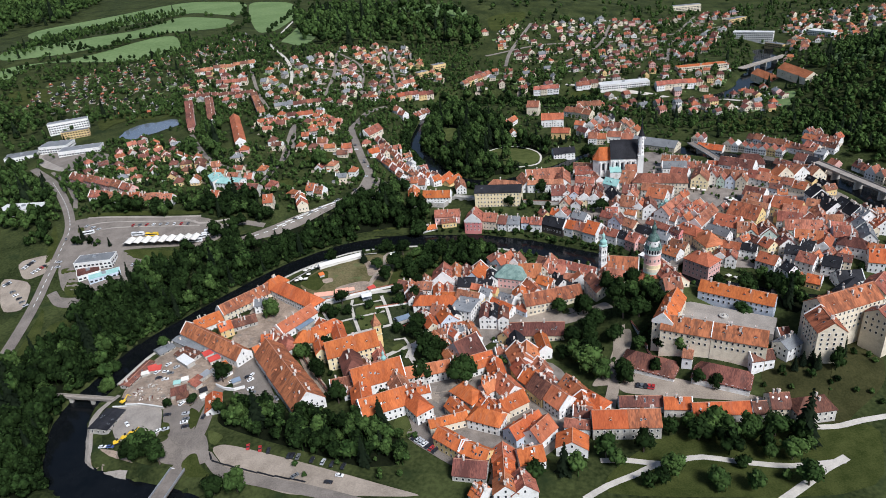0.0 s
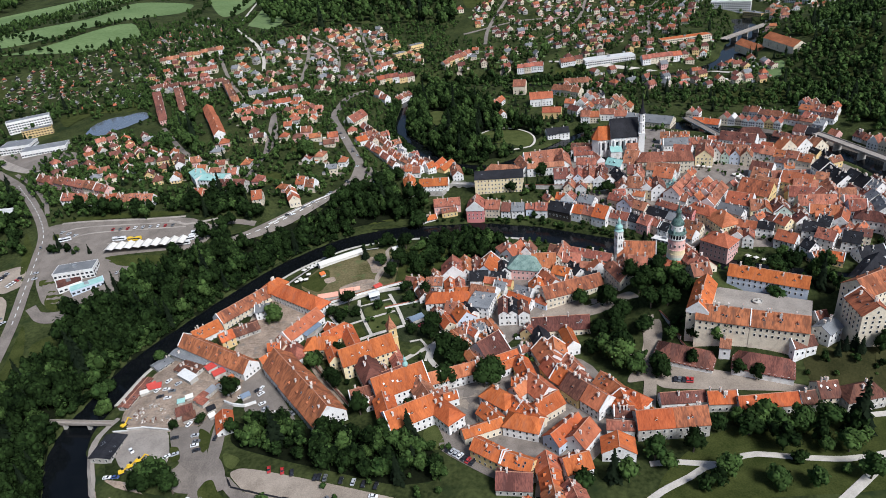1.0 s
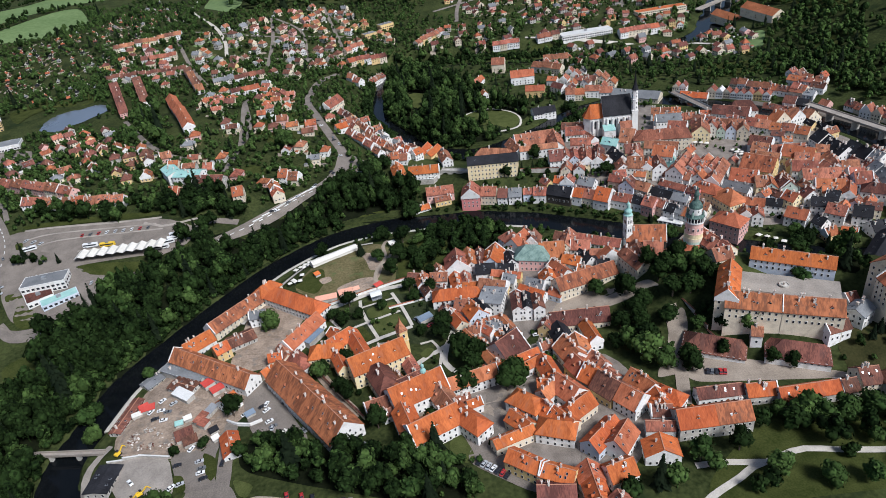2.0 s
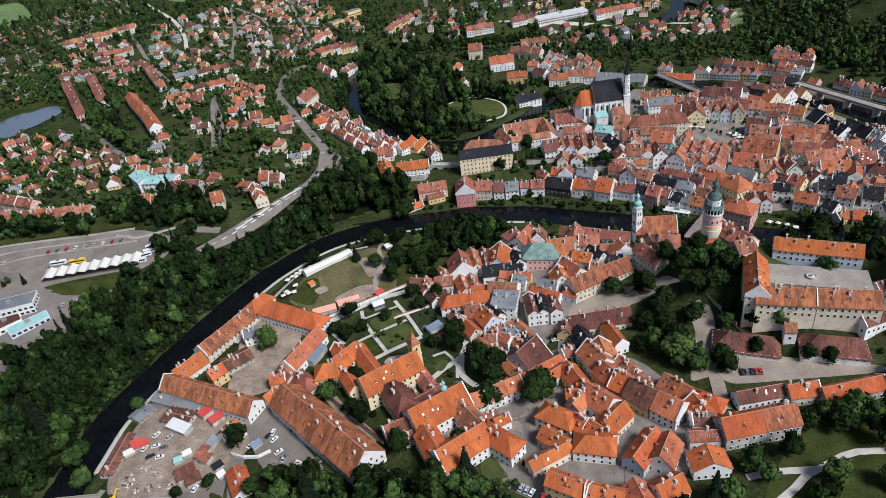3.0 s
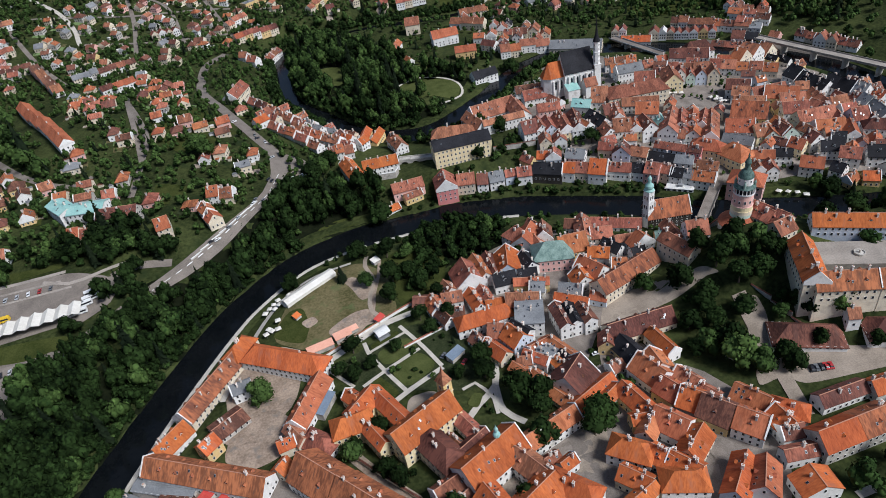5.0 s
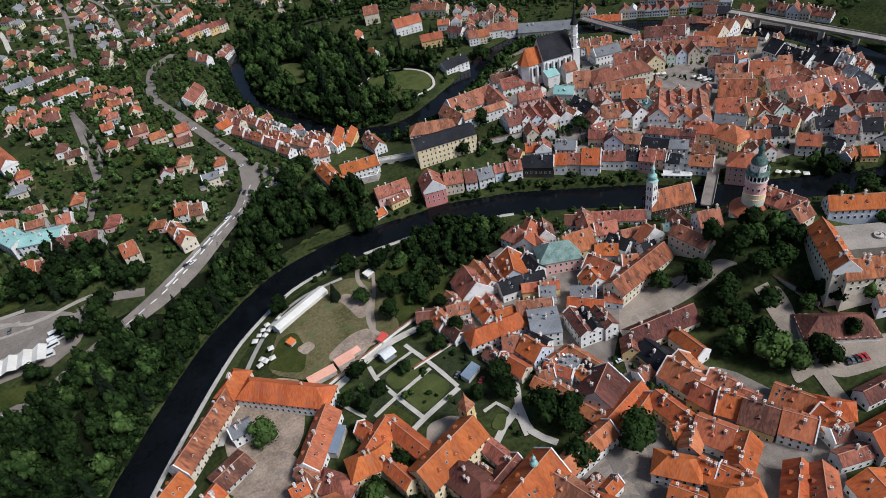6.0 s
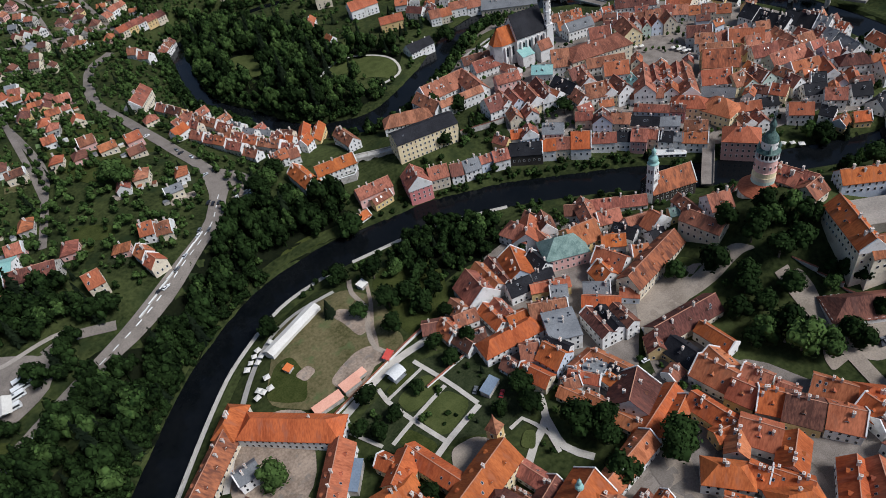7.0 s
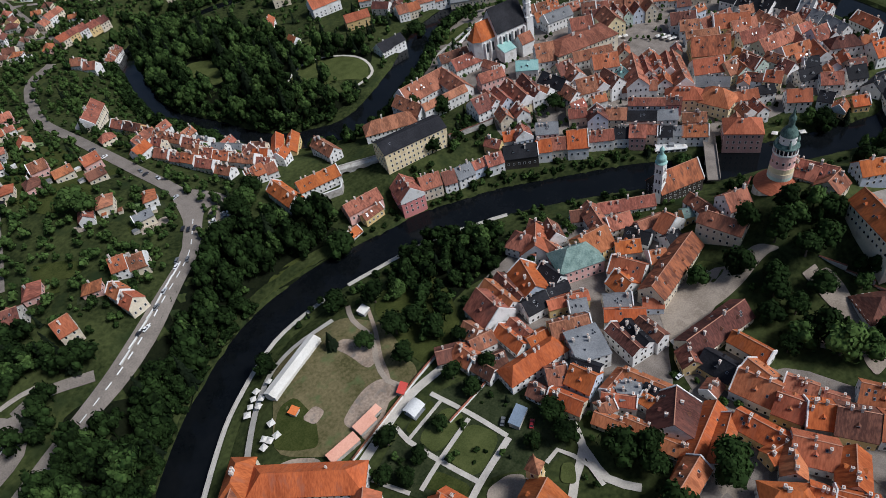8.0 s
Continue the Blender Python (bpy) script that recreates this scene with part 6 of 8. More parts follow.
# the parish church: steep dark nave, orange choir, slender tower with a dark spire
def parish_church():
    root = thing("parish_church", pose(154.5, 611, 15, 0, 0, -8), "large white gothic church with steep black nave and orange choir roof", "church")
    for a, b, r in ((150, 607, 14), (166, 604, 12), (136, 608, 10)):
        TAKEN.append((a, b, r))
    n = Shape()
    n.extrude_x([(-10, -4), (10, -4), (10, 16), (0, 30), (-10, 16)], -12, 13, WALL["W"])
    part("nave_wall", n, root)
    r = Shape()
    r.extrude_x([(-10.7, 15.3), (-10.7, 14.9), (0, 30), (10.7, 14.9), (10.7, 15.3), (0, 30.5)], -12.4, 13.4, ROOF["D"])
    part("nave_roof", r, root, "steep black slate roof")
    c = Shape()
    pts = [(-12, -7), (-23, -7), (-28, -3.5), (-28, 3.5), (-23, 7), (-12, 7)]
    for (xa, ya), (xb, yb) in zip(pts, pts[1:]):
        c.face([(xb, yb, -4), (xa, ya, -4), (xa, ya, 13), (xb, yb, 13)], WALL["W"])
    part("choir_wall", c, root)
    r = Shape()
    q = [(-12, -7.6, 12.7), (-23.3, -7.6, 12.7), (-28.7, -3.8, 12.7), (-28.7, 3.8, 12.7), (-23.3, 7.6, 12.7), (-12, 7.6, 12.7)]
    top = [(-12, 0, 24), (-22.5, 0, 24)]
    r.face([q[1], q[0], top[0], top[1]], ROOF["O"])
    r.face([q[5], q[4], top[1], top[0]], ROOF["O"])
    for i in (1, 2, 3):
        r.face([q[i + 1], q[i], top[1]], ROOF["O"])
    part("choir_roof", r, root, "orange tiled choir roof")
    for u in (-21, -16.5):
        b = Shape()
        b.box(u - 0.5, -8.6, -4, u + 0.5, -6.9, 11, WALL["W"], 0.1)
        part("buttress", b, root)
    for u in (-9, -4, 1, 6, 11):
        b = Shape()
        b.box(u - 0.6, -11.6, -4, u + 0.6, -9.9, 13, WALL["W"], 0.12)
        part("buttress", b, root)
    for u, y, lo, hi in [(-6.5, -10, 4, 12), (-1.5, -10, 4, 12), (3.5, -10, 4, 12), (8.5, -10, 4, 12), (-18.8, -7, 3, 10.5), (-14, -7, 3, 10.5)]:
        g = Shape()
        g.face([(u - 0.8, y - 0.08, lo), (u + 0.8, y - 0.08, lo), (u + 0.8, y - 0.08, hi - 1.5), (u, y - 0.08, hi), (u - 0.8, y - 0.08, hi - 1.5)], GLASS)
        g.box(u - 1.0, y - 0.14, lo - 0.3, u + 1.0, y, lo, FRAME)
        part("pointed_window", g, root, "tall pointed window")
    a = Shape()
    a.box(-13, -19, -4, -3, -10.5, 5, WALL["W"])
    part("sacristy_wall", a, root)
    a = Shape()
    a.face([(-13.3, -19.3, 4.9), (-2.7, -19.3, 4.9), (-2.7, -10.2, 7.5), (-13.3, -10.2, 7.5)], ROOF["T"])
    a.face([(-13.3, -19.3, 4.7), (-13.3, -10.2, 7.3), (-2.7, -10.2, 7.3), (-2.7, -19.3, 4.7)], ROOF["T"])
    part("sacristy_roof", a, root, "pale green copper lean-to roof")
    a = Shape()
    a.extrude_x([(-21, -4), (-11.5, -4), (-11.5, 6), (-16.25, 11), (-21, 6)], 1, 11, WALL["W"])
    a.extrude_x([(-21.5, 5.6), (-16.25, 11.1), (-11, 5.6), (-11, 6.0), (-16.25, 11.5), (-21.5, 6.0)], 0.7, 11.3, ROOF["R"])
    part("side_house", a, root, "low white annexe under red tiles")


parish_church()


def spire_tower(x, y, z):
    root = thing("church_tower", pose(x, y, z, 0, 0, -8), "slender white octagonal church tower with a dark needle spire", "tower")
    TAKEN.append((x, y, 4))
    s = Shape()
    s.box(-2.7, -2.7, -4, 2.7, 2.7, 16, WALL["W"])
    s.box(-3.0, -3.0, 15.8, 3.0, 3.0, 16.3, WALL["W"])
    part("base", s, root)
    s = Shape()
    s.lathe([(2.8, 16.2), (2.75, 26), (3.1, 26.3), (2.7, 26.6), (2.65, 34), (3.1, 34.4), (3.0, 34.8)], WALL["W"], 8)
    part("shaft", s, root)
    for lv in (19, 23, 29, 32):
        for i in range(4):
            w = new("window", SMALL_WINDOW)
            w.parent = root
            w.matrix_basis = pose(0, 0, 0, 0, 0, 22.5 + 90 * i) @ Matrix.Translation((0, -2.62, lv)) @ Matrix.Diagonal((0.9, 1, 1.7, 1))
    s = Shape()
    s.lathe([(3.2, 34.6), (2.2, 37), (1.3, 40), (1.15, 41), (0.5, 47), (0.1, 54.5), (0, 55)], ROOF["D"], 8)
    part("spire", s, root, "dark needle spire")


spire_tower(168.5, 600, 17)


def convent_tower(x, y, z):
    root = thing("convent_tower", pose(x, y, z, 0, 0, 22), "ochre square tower with a flared orange tiled roof", "tower")
    TAKEN.append((x, y, 4))
    s = Shape()
    s.box(-2.5, -2.5, -1, 2.5, 2.5, 17, WALL["Y"])
    s.box(-2.75, -2.75, 10, 2.75, 2.75, 10.4, WALL["C"])
    s.box(-2.8, -2.8, 16.8, 2.8, 2.8, 17.3, WALL["C"])
    part("shaft", s, root)
    for a in (0, 90, 180, 270):
        w = new("window", WINDOW)
        w.parent, w.matrix_basis = root, pose(0, 0, 0, 0, 0, a) @ Matrix.Translation((0, -2.53, 14)) @ Matrix.Diagonal((1, 1, 1.5, 1))
    s = Shape()
    s.lathe([(4.2, 17.1), (3.3, 18.6), (1.5, 21.5), (1.1, 22.3), (0.35, 24.5), (0, 26.5)], ROOF["R"], 4)
    ob = part("roof", s, root)
    ob.rotation_euler = (0, 0, math.pi / 4)


convent_tower(-63.5, 359.5, 4.2)


def ridge_turret(x, y, z):
    root = thing("ridge_turret", pose(x, y, z), "green copper onion turret riding on an orange roof ridge", "turret")
    s = Shape()
    s.lathe([(0.9, -2.5), (0.9, 1.0), (1.3, 1.2)], ROOF["D"], 8)
    part("base", s, root, "dark turret base")
    s = Shape()
    s.lathe([(1.3, 1.1), (1.7, 2.2), (1.4, 3.2), (0.6, 4.0), (0.6, 5.0), (0.95, 5.3), (0.8, 6.2), (0.2, 7.0), (0.05, 8.6), (0, 8.7)], ROOF["T"], 12)
    part("cupola", s, root)


ridge_turret(-55.2, 320.0, 20.4)


# bridges: a deck with parapets on piers
def bridge(xa, ya, xb, yb, width, z, piers, mat, label, name="bridge"):
    run, turn = math.hypot(xb - xa, yb - ya), math.degrees(math.atan2(yb - ya, xb - xa))
    root = thing(name, pose((xa + xb) / 2, (ya + yb) / 2, 0, 0, 0, turn), label, "bridge")
    h = run / 2
    d = Shape()
    d.box(-h, -width / 2, z - 0.9, h, width / 2, z, mat)
    part("deck", d, root)
    for s in (-1, 1):
        p = Shape()
        p.box(-h, s * width / 2 - 0.2, z, h, s * width / 2 + 0.2, z + 1.0, METAL if mat is ASPHALT else mat)
        part("parapet", p, root)
    for i in range(piers):
        u = ((i + 1) / (piers + 1) - 0.5) * run
        p = Shape()
        p.box(u - 1.0, -width / 2 + 0.3, -5, u + 1.0, width / 2 - 0.3, z - 0.85, WALL["S"], 0.15)
        part("pier", p, root)
    for k in np.linspace(-1, 1, max(3, int(run / 6))):
        LANES.append((root.location.x + k * h * math.cos(radians(turn)), root.location.y + k * h * math.sin(radians(turn)), width * 0.7))


bridge(-272, 333, -226, 324, 2.6, 3.2, 2, CONCRETE, "narrow concrete footbridge across the dark river", "footbridge")
bridge(-169, 222, -162, 260, 8, 4.2, 1, ASPHALT, "two-lane road bridge with steel railings")
bridge(160.5, 444.5, 127.5, 417.5, 6.5, 4.6, 3, COBBLE, "low town bridge paved with cobbles")
bridge(252, 705, 262, 640, 8, 4.0, 2, ASPHALT, "road bridge over the upper river arm")
bridge(425, 1007, 520, 1068, 10, 6.5, 3, CONCRETE, "far concrete road bridge over the wide river")
bridge(372, 480, 340, 610, 9, 7.5, 4, CONCRETE, "curving concrete road bridge above the river bank")


def arched_bridge(xa, ya, xb, yb, z):
    run, turn = math.hypot(xb - xa, yb - ya), math.degrees(math.atan2(yb - ya, xb - xa))
    root = thing("arched_bridge", pose((xa + xb) / 2, (ya + yb) / 2, z, 0, 0, turn), "old stone bridge with three round arches over the moat", "bridge")
    h = run / 2 + 3
    d = Shape()
    d.box(-h, -2.6, -1.4, h, 2.6, 0, WALL["S"])
    part("deck", d, root)
    for s in (-1, 1):
        p = Shape()
        p.box(-h, s * 2.6 - 0.2, 0, h, s * 2.6 + 0.2, 0.9, WALL["S"])
        part("parapet", p, root)
    for i in range(4):
        u = (i / 3 - 0.5) * 2 * h
        p = Shape()
        p.box(u - 1.1, -2.4, -14, u + 1.1, 2.4, -1.4, WALL["S"])
        part("pier", p, root)
    for i in range(3):
        mid, r = ((i + 0.5) / 3 - 0.5) * 2 * h, h / 3 - 1.1
        a = Shape()
        for k in range(8):
            t0, t1 = math.pi * k / 8, math.pi * (k + 1) / 8
            for s in (-2.4, 2.4):
                pts = [(mid + r * math.cos(t0), s, -1.4 - r + r * math.sin(t0)), (mid + r * math.cos(t0), s, -1.3), (mid + r * math.cos(t1), s, -1.3), (mid + r * math.cos(t1), s, -1.4 - r + r * math.sin(t1))]
                a.face(pts if s > 0 else pts[::-1], WALL["S"])
        part("arch", a, root)


arched_bridge(-8, 582, 9.5, 574, 13.5)


# festival ground and gardens
def marquee(xa, ya, xb, yb, width, eaves, rise, label):
    run, turn = math.hypot(xb - xa, yb - ya), math.degrees(math.atan2(yb - ya, xb - xa))
    x, y = (xa + xb) / 2, (ya + yb) / 2
    root = thing("marquee", pose(x, y, ground_z(x, y), 0, 0, turn), label, "tent")
    s = Shape()
    h, w = run / 2, width / 2
    s.extrude_x([(-w - 0.3, eaves), (0, eaves + rise), (w + 0.3, eaves), (w + 0.3, eaves + 0.15), (0, eaves + rise + 0.15), (-w - 0.3, eaves + 0.15)], -h, h, CANVAS)
    part("canopy", s, root)
    s = Shape()
    s.extrude_x([(-w, -1.5), (w, -1.5), (w, eaves + 0.05), (0, eaves + rise - 0.1), (-w, eaves + 0.05)], -h + 0.1, h - 0.1, CANVAS)
    part("side_cloth", s, root)
    for k in np.linspace(-1, 1, max(2, int(run / 5))):
        TAKEN.append((x + k * h * math.cos(radians(turn)), y + k * h * math.sin(radians(turn)), w))


marquee(-121, 468.8, -88.3, 483.0, 6.5, 2.6, 1.4, "long white festival marquee on the worn riverside field")


def stage(x, y, turn, length, width):
    root = thing("open_air_stage", pose(x, y, ground_z(x, y), 0, 0, turn), "open-air stage under a curved pale blue-grey canopy", "stage")
    p = Shape()
    p.box(-length / 2, -width / 2, -0.8, length / 2, width / 2, 0.9, METAL)
    part("platform", p, root)
    c = Shape()
    for i in range(8):
        a, b = i / 8, (i + 1) / 8
        for z in (0, -0.12):
            q = [(-length / 2 - 0.5, (a - 0.5) * width * 1.15, 4 + 1.3 * math.sin(math.pi * a) + z), (length / 2 + 0.5, (a - 0.5) * width * 1.15, 4 + 1.3 * math.sin(math.pi * a) + z),
                 (length / 2 + 0.5, (b - 0.5) * width * 1.15, 4 + 1.3 * math.sin(math.pi * b) + z), (-length / 2 - 0.5, (b - 0.5) * width * 1.15, 4 + 1.3 * math.sin(math.pi * b) + z)]
            c.face(q if z == 0 else q[::-1], ROOF["W"])
    part("canopy", c, root)
    for i in (-1, 1):
        for j in (-1, 1):
            q = Shape()
            q.lathe([(0.12, -0.5), (0.12, 4.1)], METAL, 6, i * length / 2, j * width * 0.5)
            part("post", q, root)
    TAKEN.append((x, y, 5))


stage(-77.5, 418.5, 14, 6.5, 6)


def glass_roof(x, y, turn, length, width, tall, label, mat):
    root = thing("lean_to_roof", pose(x, y, ground_z(x, y), 0, 0, turn), label, "shed")
    p = Shape()
    p.box(-length / 2, -width / 2, -1, length / 2, width / 2, tall - 0.4, WALL["S"])
    part("wall", p, root)
    p = Shape()
    p.extrude_x([(-width / 2 - 0.3, tall - 0.5), (width / 2 + 0.3, tall + 0.3), (width / 2 + 0.3, tall + 0.5), (-width / 2 - 0.3, tall - 0.3)], -length / 2 - 0.3, length / 2 + 0.3, mat)
    part("roof", p, root)
    TAKEN.append((x, y, length * 0.5))


SHED_BLUE = material("blue_grey_sheet", (0.14, 0.18, 0.23), (0.20, 0.25, 0.31), rough=0.4, bump=0)
SHED_RED = material("red_tarpaulin", (0.42, 0.05, 0.04), (0.55, 0.09, 0.07), bump=0.1)
glass_roof(-117.3, 385.3, 52, 14, 5.5, 4.5, "low shed with a smooth blue-grey sheet roof", SHED_BLUE)
glass_roof(-48.5, 385.5, 25, 9, 4.5, 3.5, "garden shed with a blue-grey sheet roof", SHED_BLUE)
glass_roof(-190, 354, -40, 13, 5.5, 3.6, "yard shed with a pale sheet roof", ROOF["W"])
glass_roof(-176, 361, 40, 9, 4.5, 3.4, "yard stall under a red tarpaulin", SHED_RED)
glass_roof(-212, 352, 25, 5, 3.5, 2.8, "yard stall under a faded red tarpaulin", SHED_RED)


def parasol(x, y, size=3.2, z=None):
    root = thing("parasol", pose(x, y, ground_z(x, y) if z is None else z, 0, 0, dice.uniform(0, 90)), "square white parasol on an outdoor terrace", "parasol", "white parasols")
    c = Shape()
    c.lathe([(size * 0.7, 2.35), (size * 0.7, 2.5), (0.1, 3.2), (0, 3.25)], CANVAS, 4)
    part("canopy", c, root)
    c = Shape()
    c.lathe([(0.06, -0.3), (0.06, 2.6)], METAL, 6)
    part("pole", c, root)


for x, y in ((-124, 480), (-127, 477), (-124, 473), (-130, 474), (-127, 470), (-133, 471), (-117, 479), (-127, 456), (-135, 448), (-131.5, 449), (-133, 451.5), (-128, 449)):
    parasol(x, y, dice.uniform(2.6, 3.3))
for x, y, n, dx, dy in ((-36, 579, 5, 4.0, -1.0), (226, 532, 3, 1.2, -4.2), (230, 531, 3, 1.0, -4.0),
                        (14, 372, 2, 3.4, -2.4), (21, 367, 2, 3.4, -2.4), (132, 458, 4, 4.0, -3.0), (182, 413, 5, 4.2, -3.2), (185, 418, 4, 4.2, -3.2), (203, 552, 3, 4.2, -1.8)):
    for i in range(n):
        parasol(x + dx * i, y + dy * i, dice.uniform(2.8, 3.6))


def canopy_row(xa, ya, xb, yb, n, depth):
    """The bus station's platform roof of peaked white sails."""
    turn = math.degrees(math.atan2(yb - ya, xb - xa))
    run = math.hypot(xb - xa, yb - ya)
    x, y = (xa + xb) / 2, (ya + yb) / 2
    root = thing("platform_canopy", pose(x, y, ground_z(x, y), 0, 0, turn), "row of peaked white membrane sails over bus platforms", "canopy")
    for i in range(n):
        u = ((i + 0.5) / n - 0.5) * run
        h = run / n / 2
        c = Shape()
        for s in (-1, 1):
            q = [(u + s * h, -depth / 2, 3.6), (u, -depth / 2 - 0.8, 5.4), (u, depth / 2 + 0.8, 5.0), (u + s * h, depth / 2, 3.4)]
            c.face(q if s > 0 else q[::-1], CANVAS)
            q = [(a, b, z - 0.1) for a, b, z in q]
            c.face(q[::-1] if s > 0 else q, CANVAS)
        sail = part("sail", c, root)
        c = Shape()
        c.lathe([(0.15, -2), (0.15, 4.9)], METAL, 6, u, 0)
        part("mast", c, root)
    for k in np.linspace(-1, 1, 8):
        TAKEN.append((x + k * run / 2 * math.cos(radians(turn)), y + k * run / 2 * math.sin(radians(turn)), depth * 0.6))


canopy_row(-294, 512, -229, 509, 9, 12)

# pond and fountain
pond = Shape()
rim = [(0.86 + 0.16 * math.sin(2 * a + 0.6) + 0.09 * math.sin(3 * a) + 0.04 * math.sin(7 * a), a) for a in np.linspace(0, 2 * math.pi, 49)[:-1]]
pond.face([(r * math.cos(a), r * math.sin(a), 0) for r, a in rim], POND_SKY_TINT)
pond_ob = part("pond", pond)
pond_ob.matrix_world = Matrix.Translation((POND[0], POND[1], POND[4] + 0.35)) @ Matrix.Diagonal((POND[2] * 0.98, POND[3] * 0.98, 1, 1))
tagged(pond_ob, "grey swimming pond among trees and lawns", "pond", kind="structure")
basin = thing("fountain", pose(146.2, 330.4, 27.2), "round dark stone fountain in the castle courtyard", "fountain")
s = Shape()
s.lathe([(2.6, -0.5), (2.6, 0.9), (2.2, 0.9), (2.2, 0.5), (0.5, 0.5), (0.5, 2.0), (0, 2.2)], WALL["S"], 16)
part("basin", s, basin)

# castle courtyard, raised on its rock
court = Shape()
court.box(-26, -9, -8, 26, 9, 0, CONCRETE)
court_ob = part("castle_courtyard", court)
court_ob.matrix_world = pose(148, 330.5, 27.0, 0, 0, -30)
tagged(court_ob, "pale paved castle courtyard terrace", "courtyard", kind="structure")

FIELDS = []


def field(poly):
    FIELDS.append(poly)
    area("field", FIELD, poly, 0.5, 12)




# ---- walls, stalls and building yard ----
def garden_wall(pts, tall=2.2, cap="R", wall="W", label="long white garden wall with a red tiled cap"):
    root = thing("garden_wall", pose(pts[0][0], pts[0][1], ground_z(*pts[0])), label, "wall")
    ox, oy, oz = root.matrix_world.translation
    for (xa, ya), (xb, yb) in zip(pts, pts[1:]):
        run, turn = math.hypot(xb - xa, yb - ya), math.degrees(math.atan2(yb - ya, xb - xa))
        n = max(1, int(run / 8))
        body, top = Shape(), Shape()
        for i in range(n):
            u, v = i * run / n, (i + 1) * run / n
            x, y = xa + (xb - xa) * (u + v) / 2 / run, ya + (yb - ya) * (u + v) / 2 / run
            z = ground_z(x, y) - oz
            body.box(u, -0.25, z - 1.0, v + 0.02, 0.25, z + tall, WALL[wall])
            top.extrude_x([(-0.5, z + tall - 0.05), (0.5, z + tall - 0.05), (0, z + tall + 0.4)], u, v + 0.02, ROOF[cap])
        for nm, sh in (("wall_body", body), ("wall_cap", top)):
            ob = part(nm, sh, root)
            ob.matrix_basis = pose(xa - ox, ya - oy, 0, 0, 0, turn)


garden_wall([(-110, 418), (-66, 431.5), (-48, 436)])
garden_wall([(-121, 366), (-105, 338), (-89, 311)], 2.5, "K", "C", "convent garden wall capped with brown tiles")
garden_wall([(-70, 404), (-46, 408)], 2.0, "R", "W")
garden_wall([(52, 553), (83, 545)], 4.0, "K", "S", "grey stone retaining wall below the old houses")
garden_wall([(134, 650), (160, 660), (188, 671)], 2.5, "W", "W", "pale retaining wall beside the church walk")
garden_wall([(104, 300), (100, 322), (96, 345)], 2.0, "K", "S", "stone wall beside the castle lane")
garden_wall([(-166, 527), (-139, 548), (-117, 569)], 1.0, "W", "S", "low concrete parapet along the riverside road")
garden_wall([(128, 398), (108, 392), (92, 384)], 3.0, "R", "S", "stone castle wall with a tiled cap")

garden_wall([(-148, 270), (-145, 264), (-127, 256), (-107, 248), (-90, 242)], 0.6, "D", "S", "low dark stone kerb wall along the gravel car park")
garden_wall([(-162, 328), (-156, 324), (-149, 322), (-143, 324)], 2.0, "W", "W", "white curved yard wall")
garden_wall([(-222, 315), (-205, 314), (-188, 309)], 1.8, "W", "S", "rough stone wall between the yard and the court")
garden_wall([(-33, 568), (-20, 564), (-16, 569)], 5.0, "W", "S", "tall stone retaining wall below the white terrace houses")
SHED_ORANGE = material("orange_canvas", (0.55, 0.14, 0.04), (0.68, 0.20, 0.06), bump=0.1)
SALMON = material("salmon_canvas", (0.62, 0.30, 0.21), (0.74, 0.40, 0.29), bump=0.1)
glass_roof(-110, 424.5, 4, 14, 4.5, 3.0, "row of market stalls under salmon canvas", SALMON)
glass_roof(-97, 427.5, 8, 9, 5, 3.2, "market stall under salmon canvas", SALMON)
glass_roof(-90, 430, 10, 4, 3, 2.6, "small kiosk under salmon canvas", SALMON)
glass_roof(-62, 480.5, 20, 4.5, 4.0, 2.6, "cream festival kiosk with a pale roof", CANVAS)
glass_roof(-116.5, 454.5, 30, 3.6, 3.2, 2.5, "small orange festival tent", SHED_ORANGE)
glass_roof(-75, 430.5, 35, 5.5, 3.0, 2.8, "dark red market hut beside the garden wall", SHED_RED)
glass_roof(-131, 380, 62, 9, 4, 3.0, "workshop lean-to with a grey sheet roof", ROOF["G"])
glass_roof(-183, 322, 20, 9, 7, 3.4, "low yard hut under rusty brown sheets", ROOF["K"])
glass_roof(-176, 332, 60, 8, 4, 3.6, "yard hut under red-brown sheets", ROOF["R"])
glass_roof(-172, 338, 60, 7, 4, 3.0, "grey yard container", METAL)
glass_roof(-188, 332, 10, 4, 2.6, 2.4, "green covered skip in the yard", ROOF["T"])
glass_roof(-184, 335, 20, 4, 2.6, 2.6, "white tarpaulin cover in the yard", CANVAS)
glass_roof(-171, 354, 33, 7, 4.5, 3.2, "red and white striped yard stall", SHED_RED)
glass_roof(-209, 350, 10, 7, 4.0, 2.6, "faded red tarpaulin shelter in the yard", SHED_RED)
glass_roof(-215, 347.5, 20, 5, 2.4, 2.3, "white van body standing in the yard", CANVAS)
glass_roof(-179, 317, 20, 7, 5.5, 3.0, "low hut under rusty brown sheets", ROOF["K"])
glass_roof(-174, 328, 60, 5, 4.0, 3.4, "small yard hut under red tiles", ROOF["R"])
glass_roof(-129.5, 309, -40, 4.5, 4.0, 2.5, "white canvas cover beside the barn", CANVAS)
glass_roof(-125, 304.5, -40, 4.0, 3.6, 2.5, "white canvas cover beside the barn", CANVAS)
glass_roof(-150, 330, 30, 5, 3, 2.4, "stacked materials under a blue-grey sheet", SHED_BLUE)
glass_roof(-168, 322, 30, 4.5, 3.2, 2.6, "dark yard shed", ROOF["D"])
